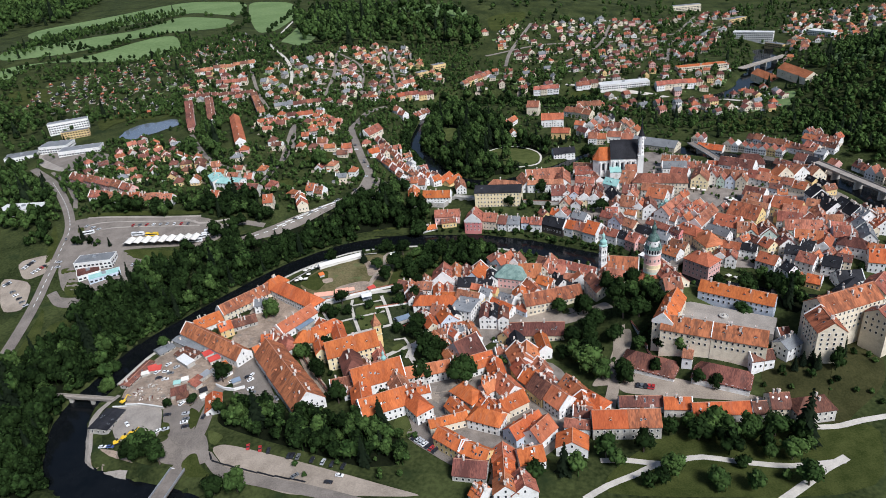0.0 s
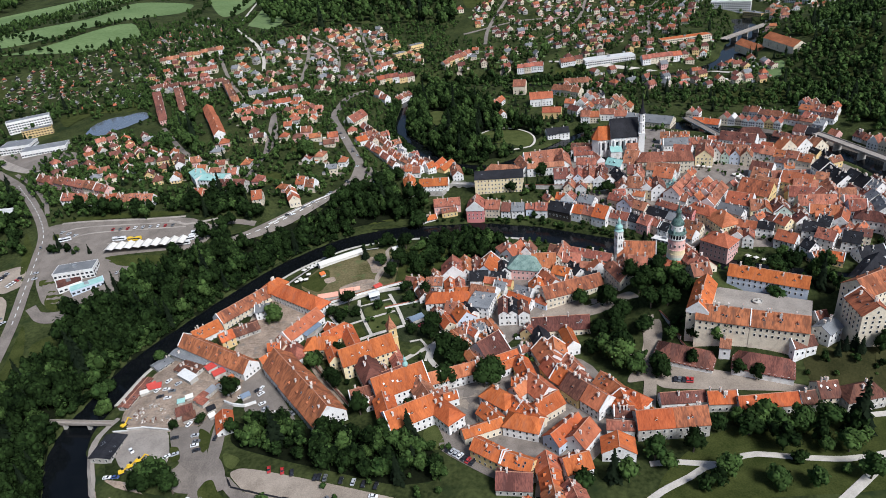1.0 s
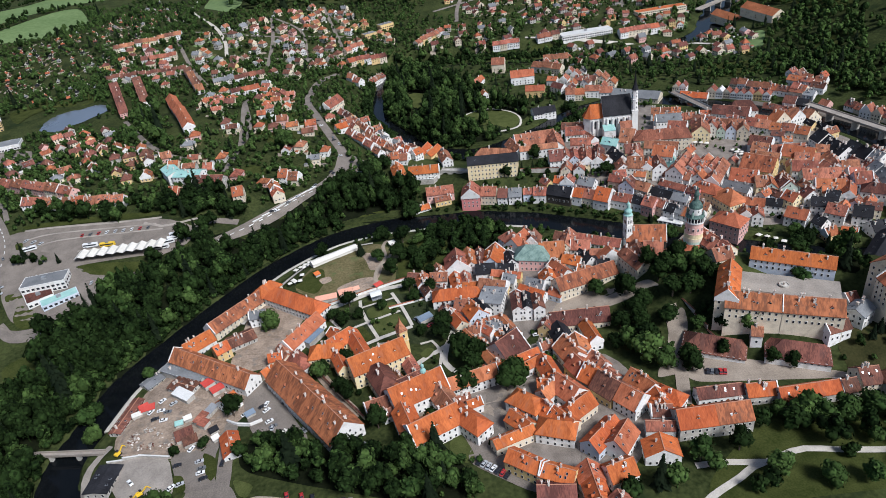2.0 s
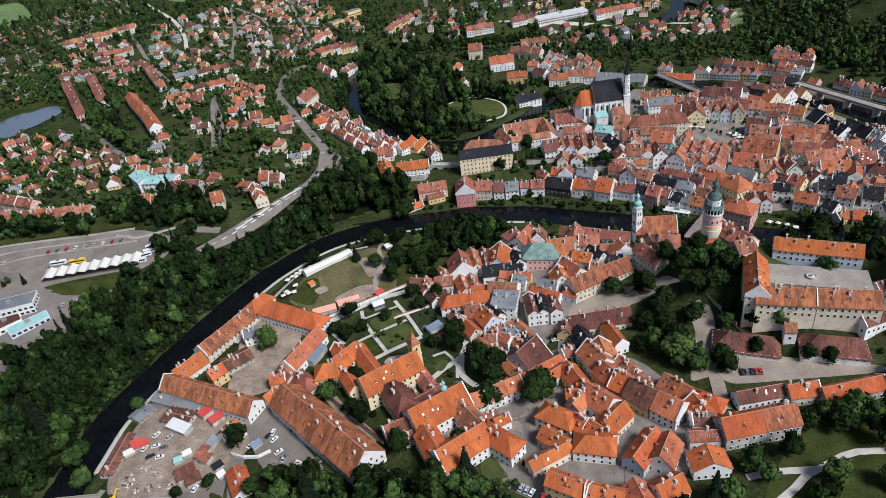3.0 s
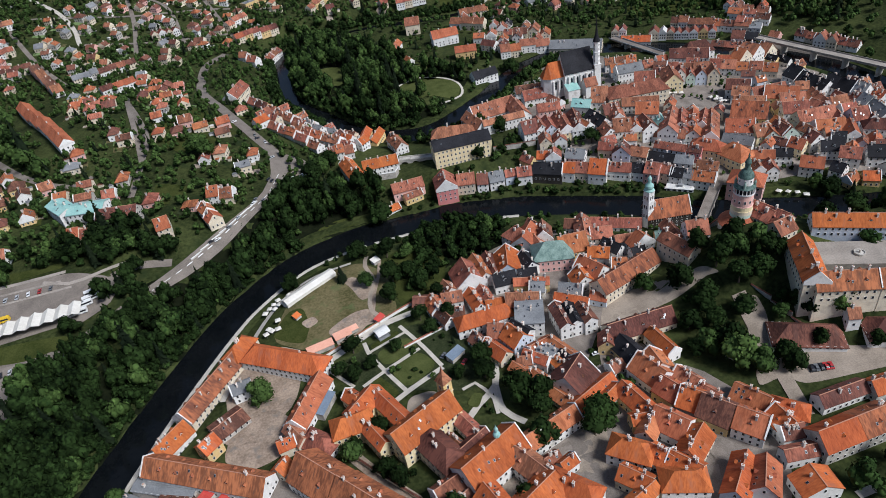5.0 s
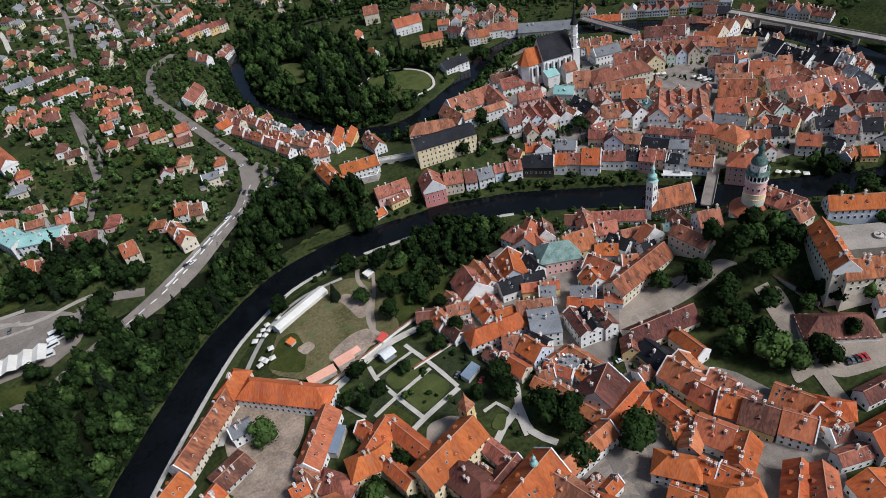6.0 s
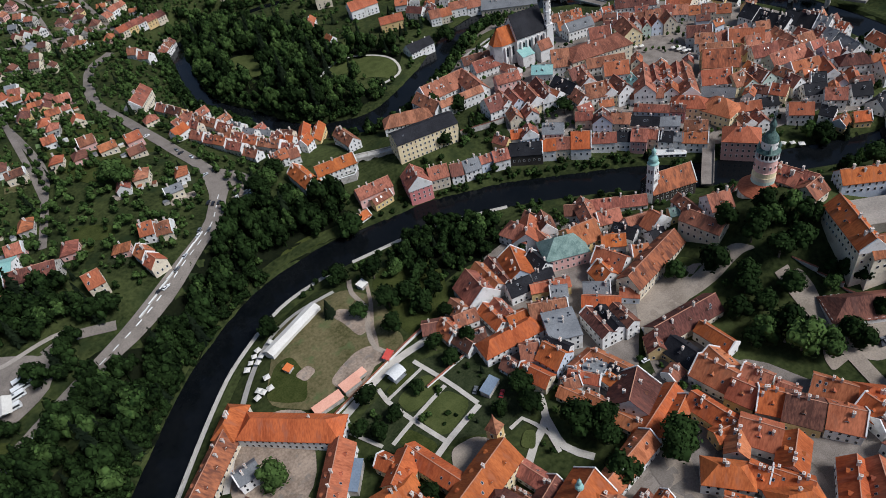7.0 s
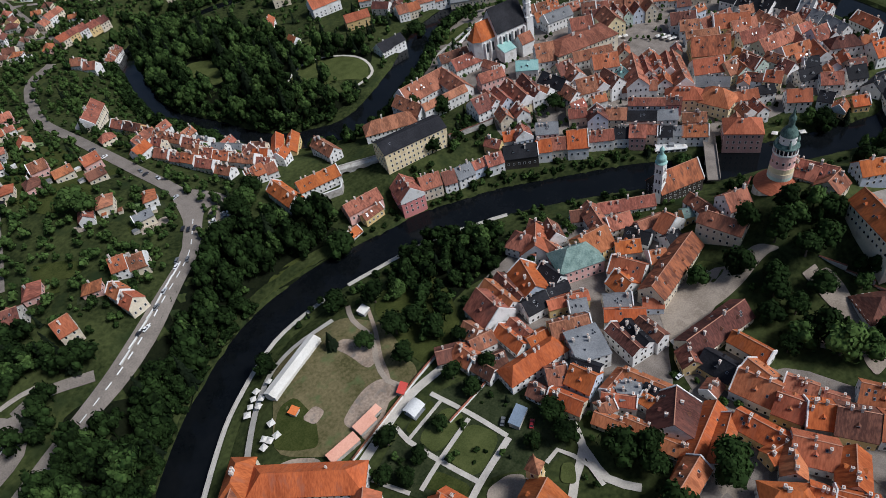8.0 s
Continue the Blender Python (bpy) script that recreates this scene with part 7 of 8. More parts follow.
glass_roof(-166, 316, 30, 3.5, 2.8, 2.4, "pale garden pavilion", CANVAS)


def rubble(x, y, size):
    """A heap of broken stones and boards."""
    root = thing("rubble_heap", pose(x, y, ground_z(x, y)), "heap of pale rubble and broken boards in the yard", "rubble", "rubble heaps")
    base = Shape()
    rings = 9
    for i in range(rings):
        a, b = 2 * math.pi * i / rings, 2 * math.pi * (i + 1) / rings
        ra, rb = size * (0.8 + 0.3 * noise.noise((x + i, y, 1))), size * (0.8 + 0.3 * noise.noise((x + (i + 1) % rings, y, 1)))
        base.face([(ra * math.cos(a), ra * math.sin(a), -0.2), (rb * math.cos(b), rb * math.sin(b), -0.2), (0, 0, size * 0.4)], DIRT)
    part("heap", base, root)
    for i in range(14):
        a, d, s = dice.uniform(0, 6.3), dice.uniform(0.1, 1.1) * size, dice.uniform(0.2, 0.7)
        st = Shape()
        st.box(-s, -s * 0.6, -s * 0.4, s, s * 0.6, s * 0.4, dice.choice((WALL["S"], WALL["S"], CHIMNEY, ROOF["K"], DIRT)), s * 0.15)
        ob = part("stone", st, root)
        ob.matrix_basis = pose(d * math.cos(a), d * math.sin(a), max(0.3, 0.45 * (size - d) + 0.3), dice.uniform(-25, 25), dice.uniform(-25, 25), dice.uniform(0, 180))


for x, y, s in ((-185.5, 326, 2.4), (-188, 323, 2.0), (-211, 324, 2.2), (-211.5, 331, 2.4), (-206, 332.5, 2.8), (-198, 327.5, 3.0), (-202.5, 331.5, 2.4), (-206, 321, 2.2), (-200, 320, 2.4), (-194, 318.5, 2.0), (-190, 318, 1.8), (-214, 328, 2.0), (-209, 327, 2.2)):
    rubble(x, y, s)


def excavator(x, y, turn):
    root = thing("excavator", pose(x, y, ground_z(x, y) + 0.2, 0, 0, turn), "yellow tracked excavator parked on the quay", "excavator")
    for s in (-0.9, 0.9):
        t = Shape()
        t.extrude_x([(s - 0.28, 0.15), (s - 0.2, 0.0), (s + 0.2, 0.0), (s + 0.28, 0.15), (s + 0.28, 0.75), (s + 0.2, 0.85), (s - 0.2, 0.85), (s - 0.28, 0.75)], -1.7, 1.7, RUBBER)
        part("track", t, root)
    b = Shape()
    b.box(-1.7, -1.15, 0.95, 1.1, 1.15, 1.9, PAINT["yellow"], 0.08)
    part("body", b, root)
    b = Shape()
    b.box(0.0, 0.1, 1.9, 1.2, 1.1, 2.8, GLASS, 0.08)
    part("cab", b, root)
    m = pose(1.0, -0.3, 1.6, 0, -35, 0)
    b = Shape()
    b.box(0, -0.22, -0.25, 3.6, 0.22, 0.25, PAINT["yellow"], 0.02, turn=m)
    part("boom", b, root)
    m = pose(3.9, -0.3, 3.6, 0, 60, 0)
    b = Shape()
    b.box(0, -0.18, -0.2, 2.6, 0.18, 0.2, PAINT["yellow"], 0.02, turn=m)
    part("stick", b, root)
    b = Shape()
    b.box(4.7, -0.7, 0.6, 5.5, 0.1, 1.4, METAL, 0.12)
    part("bucket", b, root)


excavator(-206, 284, 25)
excavator(-202, 286.5, 30)
excavator(-198, 288.5, 30)
excavator(-217.5, 319.5, 60)


# blue-grey wall of the street front and small town details
def statue_column(x, y):
    root = thing("plague_column", pose(x, y, ground_z(x, y)), "pale stone column on a stepped base in the square", "column")
    s = Shape()
    s.lathe([(2.4, -0.5), (2.4, 0.5), (1.8, 0.5), (1.8, 1.0), (0.9, 1.0), (0.9, 3.2), (1.1, 3.4), (0.5, 3.8), (0.42, 9.5), (0.7, 9.8), (0.7, 10.2), (0.25, 10.4), (0.3, 12.0), (0, 12.3)], WALL["S"], 10)
    part("shaft", s, root)


statue_column(195.5, 548)


field([(-840, 1250), (-692, 1275), (-611, 1528), (-519, 1317), (-580, 1236), (-785, 1267), (-778, 1177), (-792, 1166)])
field([(-940, 1417), (-810, 1450), (-711, 1588), (-793, 2013), (-554, 1811), (-528, 1627), (-630, 1546), (-724, 1320), (-867, 1296)])
field([(-1243, 2005), (-1057, 2190), (-906, 2433), (-638, 2243), (-557, 1875), (-795, 2115), (-883, 1812), (-1002, 1673)])
field([(-638, 2243), (-472, 2139), (-398, 1807), (-390, 1544), (-427, 1517), (-539, 1868)])
field([(-328, 1285), (-361, 1729), (-324, 1759), (-245, 1241), (-261, 1165)])
field([(-132, 1533), (-19, 1434), (36, 1362), (23, 1297), (-64, 1365)])
field([(511, 939), (562, 926), (664, 1056), (514, 813), (479, 863)])
field([(402, 828), (419, 820), (389, 770), (376, 784)])
# flat-roofed buildings
block(-522.1, 871.0, 24, 49.2, 13.0, 13.9, "W", "G")
block(-495.4, 835.4, 19, 32.9, 9.8, 9.0, "Y", "G")
block(-500.5, 795.7, 3, 34.0, 24.4, 8.1, "W", "G")
block(-462.2, 778.8, 11, 48.0, 19.6, 5.7, "W", "G")
block(-539.5, 782.7, 18, 36.3, 21.2, 4.9, "W", "G")
block(-308.3, 486.3, 5, 29.9, 14.7, 7.3, "W", "G")
block(-310.1, 474.4, 29, 17.3, 14.7, 4.1, "W", "K")
block(-294.7, 469.0, 29, 23.7, 9.8, 3.3, "B", "T")
block(-430.3, 598.3, -3, 45.9, 16.3, 5.7, "W", "W")
block(520.8, 1196.8, -33, 64.8, 13.0, 16.3, "W", "W")
block(234.0, 936.2, 1, 68.9, 17.9, 7.3, "W", "W")
block(356.2, 981.2, 3, 71.2, 14.7, 6.5, "C", "O")
block(632.5, 1184.4, -57, 41.5, 17.9, 8.1, "W", "W")
block(542.6, 1154.9, -63, 35.3, 11.4, 6.5, "Y", "G")
block(-51.3, 1033.2, 28, 19.4, 11.4, 8.1, "Y", "G")
block(-25.9, 1057.2, 26, 21.7, 11.4, 11.4, "Y", "G")
block(492.9, 1474.6, -0, 59.0, 16.3, 11.4, "C", "G")
block(541.8, 1335.7, 26, 44.0, 16.3, 9.8, "Y", "G")
block(139.3, 454.1, -42, 16.7, 6.5, 2.4, "W", "W")

# ---- houses in the gaps ----
infill(22, 7, 10, [(77, 533), (91, 558), (149, 550), (178, 525), (248, 628), (340, 589), (298, 494), (305, 468), (265, 419), (235, 423), (205, 429), (168, 442), (136, 475), (106, 501)], "RRRREEKKD", "WWWCCYB")
infill(14, 8, 11, [(-98, 743), (-49, 692), (-2, 663), (-29, 618), (-74, 638), (-96, 687)], "RROKG", "WWCY")
infill(16, 9, 12, [(157, 914), (174, 818), (214, 768), (195, 728), (144, 726), (144, 774)], "RRKDE", "WWCC")
infill(12, 7, 10, [(299, 494), (354, 502), (260, 408), (239, 418), (251, 446), (283, 466)], "RRKDEG", "WWWCCB")
infill(10, 8, 11, [(366, 681), (380, 643), (363, 621), (341, 647)], "RKE", "WWCC")


# ---- vehicles ----
def car_parts(paint):
    """A saloon of 4.4 m: body with sloped cabin, glass, four wheels."""
    b = Shape()
    prof = [(-2.15, 0.35), (2.15, 0.35), (2.2, 0.75), (2.05, 0.92), (1.0, 0.98), (-1.75, 1.0), (-2.2, 0.9)]
    prof_c = [(-1.7, 0.97), (1.05, 0.95), (0.35, 1.42), (-1.1, 1.45)]
    for pr, hw, mat in ((prof, 0.88, paint),):
        n = len(pr)
        for i in range(n):
            (xa, za), (xb, zb) = pr[i], pr[(i + 1) % n]
            b.face([(xa, -hw, za), (xb, -hw, zb), (xb, hw, zb), (xa, hw, za)][::-1], mat)
        b.face([(x, -hw, z) for x, z in pr], mat)
        b.face([(x, hw, z) for x, z in reversed(pr)], mat)
    c = Shape()
    n = len(prof_c)
    top = [0.78, 0.78, 0.66, 0.66]
    for i in range(n):
        j = (i + 1) % n
        (xa, za), (xb, zb) = prof_c[i], prof_c[j]
        c.face([(xa, -top[i], za), (xa, top[i], za), (xb, top[j], zb), (xb, -top[j], zb)], paint if i == 2 else GLASS)
    c.face([(x, -top[i], z) for i, (x, z) in enumerate(prof_c)], GLASS)
    c.face([(x, top[i], z) for i, (x, z) in reversed(list(enumerate(prof_c)))], GLASS)
    r = Shape()
    r.box(-1.08, -0.64, 1.42, 0.33, 0.64, 1.48, paint)
    return b.mesh("body"), c.mesh("cabin"), r.mesh("roof_panel")


def wheel_mesh():
    w = Shape()
    for i in range(10):
        a, b = 2 * math.pi * i / 10, 2 * math.pi * (i + 1) / 10
        pa, pb = (0.32 * math.cos(a), 0.32 * math.sin(a)), (0.32 * math.cos(b), 0.32 * math.sin(b))
        w.face([(pa[0], -0.1, pa[1]), (pb[0], -0.1, pb[1]), (pb[0], 0.1, pb[1]), (pa[0], 0.1, pa[1])], RUBBER)
        w.face([(pa[0], 0.1, pa[1]), (pb[0], 0.1, pb[1]), (0, 0.1, 0)], METAL)
        w.face([(pb[0], -0.1, pb[1]), (pa[0], -0.1, pa[1]), (0, -0.1, 0)], METAL)
    return w.mesh("wheel")


WHEEL = wheel_mesh()
CAR_PARTS = {k: car_parts(m) for k, m in PAINT.items()}


def car(x, y, turn, colour):
    root = thing("car", pose(x, y, ground_z(x, y) + 0.42, 0, 0, turn), f"{colour} parked car on a paved lot", "car", "parked cars")
    for nm, me in zip(("body", "cabin", "roof_panel"), CAR_PARTS[colour]):
        ob = new(nm, me)
        ob.parent = root
    for a in (-1.3, 1.3):
        for b in (-0.82, 0.82):
            ob = new("wheel", WHEEL)
            ob.parent, ob.location = root, (a, b, 0.32)


def cars(xa, ya, xb, yb, n):
    turn = math.degrees(math.atan2(yb - ya, xb - xa))
    for i in range(n):
        k = (i + 0.5) / n
        single = n == 1
        car(xa + (xb - xa) * k, ya + (yb - ya) * k, turn + (0 if single else 90) + dice.uniform(-6, 6), dice.choice(("white", "silver", "black", "red", "grey", "black", "white", "silver", "grey")))


def bus(x, y, turn, colour):
    root = thing("bus", pose(x, y, ground_z(x, y) + 0.45, 0, 0, turn), f"{colour} coach standing at the bus station", "bus", "coaches")
    b = Shape()
    b.box(-5.5, -1.25, 0.35, 5.5, 1.25, 3.1, PAINT[colour], 0.06)
    part("body", b, root)
    for s in (-1, 1):
        g = Shape()
        g.box(-5.2, s * 1.24 - 0.03, 1.5, 5.0, s * 1.24 + 0.03, 2.5, GLASS)
        part("side_glazing", g, root)
    g = Shape()
    g.box(-1.2, -0.7, 3.1, 1.2, 0.7, 3.35, PAINT["grey"])
    part("roof_unit", g, root)
    for a in (-3.4, 3.6):
        for s in (-1.15, 1.15):
            ob = new("wheel", WHEEL)
            ob.parent, ob.matrix_basis = root, Matrix.Translation((a, s, 0.48)) @ Matrix.Scale(1.5, 4)


cars(87.1, 297.0, 96.8, 293.7, 5)
cars(-37.3, 268.4, -24.5, 256.0, 7)
cars(-367.9, 459.6, -341.8, 434.9, 5)
cars(-378.7, 466.3, -374.3, 471.4, 4)
cars(-373.1, 487.4, -367.9, 498.6, 5)
cars(-361.8, 479.7, -353.9, 490.3, 5)
cars(-278.8, 481.2, -251.1, 482.6, 6)
cars(-299.8, 538.0, -243.2, 536.0, 9)
cars(-344.2, 544.8, -324.1, 534.4, 3)
cars(-520.8, 794.6, -431.8, 782.2, 10)
cars(-56.0, 391.2, -44.3, 377.6, 3)
cars(12.0, 353.3, 14.0, 353.2, 1)
cars(-121.5, 565.6, -118.3, 568.4, 1)
cars(-149.5, 538.0, -146.6, 539.5, 1)
cars(-106.2, 592.8, -103.8, 596.0, 1)
cars(-100.9, 589.9, -98.2, 593.0, 1)
cars(-114.5, 567.6, -111.8, 570.8, 1)
cars(-90.9, 592.4, -81.1, 590.5, 2)
cars(-89.1, 583.4, -82.5, 582.4, 2)
cars(-103.8, 658.1, -99.9, 659.8, 1)
cars(-97.7, 655.0, -96.9, 645.7, 1)
cars(-119.8, 723.5, -112.8, 690.9, 2)
cars(-133.2, 336.2, -127.6, 332.6, 2)
cars(-121.3, 311.9, -119.4, 309.2, 1)
cars(-357.2, 534.0, -348.2, 517.3, 1)
cars(-344.3, 496.0, -340.9, 482.2, 2)
cars(-145.3, 336.5, -140.1, 329.3, 2)
cars(-101.7, 303.3, -95.0, 296.9, 4)
cars(-91.8, 293.2, -83.0, 286.8, 3)
cars(-130.1, 338.2, -125.9, 327.3, 2)
cars(-140.3, 324.2, -135.5, 315.7, 2)
cars(-80.3, 596.4, -83.8, 583.5, 4)
cars(-90.5, 589, -85.5, 600, 3)
cars(-151.9, 537.7, -151.5, 538.0, 1)
cars(-132.0, 554.1, -131.6, 554.4, 1)
cars(-118.3, 570.7, -117.7, 571.7, 1)
cars(-139.3, 546.9, -138.8, 547.2, 1)
cars(-103.5, 590.9, -102.5, 593.1, 1)
cars(-97.8, 624.1, -95.8, 624.8, 1)
cars(-103.0, 666.2, -102.7, 664.0, 1)
for x, y, turn, colour in (
    (-126, 269, -80, "red"),
    (-119, 267, -80, "red"),
    (-114, 265, -85, "black"),
    (-102, 260, 80, "black"),
    (-100, 260, 80, "black"),
    (-97, 259, 80, "grey"),
    (-89, 256, 80, "black"),
    (-83, 254, 75, "silver"),
    (-78, 252, 75, "black"),
    (-72, 250, 75, "black"),
    (-73, 244, -15, "white"),
    (-78, 240, -10, "black"),
    (-96, 246, 40, "grey"),
    (-205, 297, -50, "white"),
    (-202, 354, 50, "white"),
    (-195, 350, 40, "silver"),
    (-207, 347, 60, "white"),
    (-203, 340, 20, "black"),
    (-198, 338, 5, "white"),
    (-197, 344, 5, "grey"),
    (-201, 346, 5, "white"),
    (-160, 298, 80, "black"),
    (-183, 302, 10, "black"),
    (-172, 302, 10, "silver"),
    (-170, 297, 10, "grey"),
    (-170, 294, 10, "white"),
    (-168, 290, 15, "black"),
    (-179, 289, 20, "silver"),
    (-183, 288, 45, "white"),
    (-178, 312, 60, "white"),
    (-142, 336, 70, "white"),
    (-153, 331, 40, "white"),
    (-137, 317, 80, "silver"),
    (-214, 283, 0, "white"),
    (-209, 282, 0, "blue"),
    (-167, 261, 70, "white"),
):
    car(x, y, turn, colour)
bus(-286.6, 522.8, -5, "white")
bus(-273.6, 520.9, -5, "yellow")
bus(-222.3, 522.6, 9, "white")
bus(-223.5, 518.6, 10, "white")
bus(-229.0, 514.8, 8, "white")
bus(-232.0, 509.8, 0, "white")
bus(-334.7, 530.6, 13, "white")

# ---- garden suburbs ----
suburb(18, True, [(-445, 721), (-395, 797), (-359, 794), (-250, 665), (-265, 903), (-197, 911), (-126, 829), (-88, 650), (-121, 596), (-157, 551), (-197, 574), (-266, 596), (-361, 643)])
suburb(21, False, [(-313, 1052), (-226, 1126), (-78, 1149), (-6, 1020), (-88, 938), (-224, 889), (-280, 936)])
suburb(20, False, [(-688, 1029), (-684, 1130), (-609, 1206), (-501, 1252), (-448, 1523), (-315, 1146), (-391, 1103), (-419, 1040), (-403, 916), (-490, 929), (-594, 969)], 0.5)
suburb(22, False, [(-419, 1040), (-369, 1093), (-325, 1103), (-280, 936), (-310, 928), (-341, 872), (-386, 913)])
suburb(24, False, [(51, 1245), (212, 1298), (588, 1454), (498, 1247), (363, 1026), (184, 1075), (67, 1065)])
suburb(22, False, [(292, 927), (391, 939), (406, 823), (377, 757), (273, 814)])
suburb(24, False, [(644, 1371), (863, 1395), (740, 1183), (573, 1092), (450, 935), (427, 950), (538, 1109)])
suburb(22, False, [(366, 986), (446, 1016), (408, 923), (355, 929)])
suburb(22, False, [(175, 1077), (312, 996), (420, 952), (344, 770), (257, 807), (194, 838), (173, 919)])
suburb(20, False, [(-224, 1112), (-155, 1158), (-79, 1163), (-89, 959), (-153, 951)])
suburb(24, False, [(47, 1038), (152, 1041), (153, 942), (58, 960), (-7, 968)])


# ---- trees ----
def ico():
    bm = bmesh.new()
    bmesh.ops.create_icosphere(bm, subdivisions=1, radius=1)
    v = np.array([q.co for q in bm.verts])
    f = np.array([[q.index for q in p.verts] for p in bm.faces])
    bm.free()
    return v, f


ICO_V, ICO_F = ico()


def crown_arrays(rng, leaves, lobes, leaf, tall=1.0):
    """A lumpy crown about 1 wide and tall high, as points and triangles: dark lobes under many small leaf faces."""
    vs, fs, k = [], [], 0
    centres = [(0, 0, 0.58 * tall, 0.30)]
    for i in range(lobes):
        a = 2 * math.pi * (i + rng.uniform(-0.3, 0.3)) / lobes
        d, z = rng.uniform(0.16, 0.28), rng.uniform(0.30, 0.72) * tall
        centres.append((d * math.cos(a), d * math.sin(a), z, rng.uniform(0.17, 0.25)))
    centres.append((rng.uniform(-0.05, 0.05), rng.uniform(-0.05, 0.05), 0.82 * tall, 0.18))
    for cx, cy, cz, r in centres:
        v = ICO_V * r * 0.9 * rng.uniform(0.85, 1.12, (len(ICO_V), 1)) + (cx, cy, cz)
        vs.append(v)
        fs.append(ICO_F + k)
        k += len(v)
    share = np.array([c[3] ** 2 for c in centres])
    pick = rng.choice(len(centres), leaves, p=share / share.sum())
    n = rng.normal(size=(leaves, 3))
    n[:, 2] += 0.35
    n /= np.linalg.norm(n, axis=1)[:, None]
    c = np.array(centres)[pick]
    p = c[:, :3] + n * c[:, 3:] * rng.uniform(0.86, 1.12, (leaves, 1))
    tilt = n + rng.normal(scale=0.32, size=(leaves, 3))
    tilt /= np.linalg.norm(tilt, axis=1)[:, None]
    u = np.cross(tilt, rng.normal(size=(leaves, 3)))
    u /= np.linalg.norm(u, axis=1)[:, None]
    w = np.cross(tilt, u)
    size = leaf * rng.uniform(0.6, 1.3, (leaves, 1))
    quad = np.stack([p + u * size, p + w * size * 0.7, p - u * size, p - w * size * 0.7], 1).reshape(-1, 3)
    q = np.arange(leaves * 4).reshape(-1, 4) + k
    fs += [q[:, [0, 1, 2]], q[:, [0, 2, 3]]]
    vs.append(quad)
    return np.concatenate(vs), np.concatenate(fs)


def spruce_arrays(rng, leaves=110):
    """A narrow conifer: drooping leaf faces in tiers round a dark cone."""
    z = rng.uniform(0.08, 1.0, leaves)
    a = rng.uniform(0, 2 * math.pi, leaves)
    r = 0.21 * (1.03 - z) * rng.uniform(0.7, 1.15, leaves)
    p = np.stack([r * np.cos(a), r * np.sin(a), z], 1)
    out = np.stack([np.cos(a), np.sin(a), np.full(leaves, -0.6)], 1)
    cross = np.stack([-np.sin(a), np.cos(a), np.zeros(leaves)], 1)
    s = (0.03 + 0.06 * (1 - z))[:, None]
    quad = np.stack([p + out * s, p + cross * s * 0.8, p - out * s, p - cross * s * 0.8], 1).reshape(-1, 3)
    q = np.arange(leaves * 4).reshape(-1, 4)
    ring = np.array([[0.17 * math.cos(i), 0.17 * math.sin(i), 0.06] for i in np.arange(6) * math.pi / 3] + [[0, 0, 0.98]])
    cone = np.array([[i, (i + 1) % 6, 6] for i in range(6)]) + len(quad)
    return np.concatenate([quad, ring]), np.concatenate([q[:, [0, 1, 2]], q[:, [0, 2, 3]], cone])


def trunk_arrays():
    """A tapered trunk that forks into four limbs, for a crown 1 wide."""
    vs, fs, k = [], [], 0
    for a, b, ra, rb in [((0, 0, -0.1), (0, 0, 0.35), 0.035, 0.025)] + [((0, 0, 0.25), (0.2 * math.cos(t), 0.2 * math.sin(t), 0.6), 0.018, 0.006) for t in (0.3, 1.9, 3.4, 5.0)]:
        a, b = np.array(a), np.array(b)
        ring = np.array([(math.cos(i * math.pi / 3), math.sin(i * math.pi / 3), 0) for i in range(6)])
        vs.append(np.concatenate([a + ring * ra, b + ring * rb]))
        for i in range(6):
            j = (i + 1) % 6
            fs += [[k + i, k + j, k + 6 + j], [k + i, k + 6 + j, k + 6 + i]]
        k += 12
    return np.concatenate(vs), np.array(fs)


def tri_mesh(name, v, f, mat):
    me = bpy.data.meshes.new(name)
    me.vertices.add(len(v))
    me.vertices.foreach_set("co", np.asarray(v, np.float32).ravel())
    me.loops.add(len(f) * 3)
    me.loops.foreach_set("vertex_index", np.asarray(f, np.int32).ravel())
    me.polygons.add(len(f))
    me.polygons.foreach_set("loop_start", np.arange(len(f)) * 3)
    me.polygons.foreach_set("loop_total", np.full(len(f), 3))
    me.update(calc_edges=True)
    me.materials.append(mat)
    return me


rng = np.random.default_rng(3)
CROWNS = [crown_arrays(rng, 200, 5, 0.072, t) for t in (1.0, 1.1, 0.9, 1.2)]
CROWNS_FAR = [crown_arrays(rng, 26, 1, 0.16, t) for t in (1.0, 1.15, 0.9, 1.05)]
SPRUCES = [spruce_arrays(rng) for _ in range(2)]
SPRUCES_FAR = [spruce_arrays(rng, 40) for _ in range(2)]
TRUNK = trunk_arrays()
TREE_TRUNK = tri_mesh("trunk", *TRUNK, BARK)
TREE_CROWNS = [[tri_mesh("crown", *crown_arrays(rng, 420, 7, 0.055, t), m) for t in (1.0, 1.15, 0.9)] for m in (LEAF_SHADED, LEAF_LIGHT)]
TREE_SPRUCE = [tri_mesh("crown", *spruce_arrays(rng, 260), LEAF_DARK) for _ in range(2)]
tree_dice = random.Random(11)


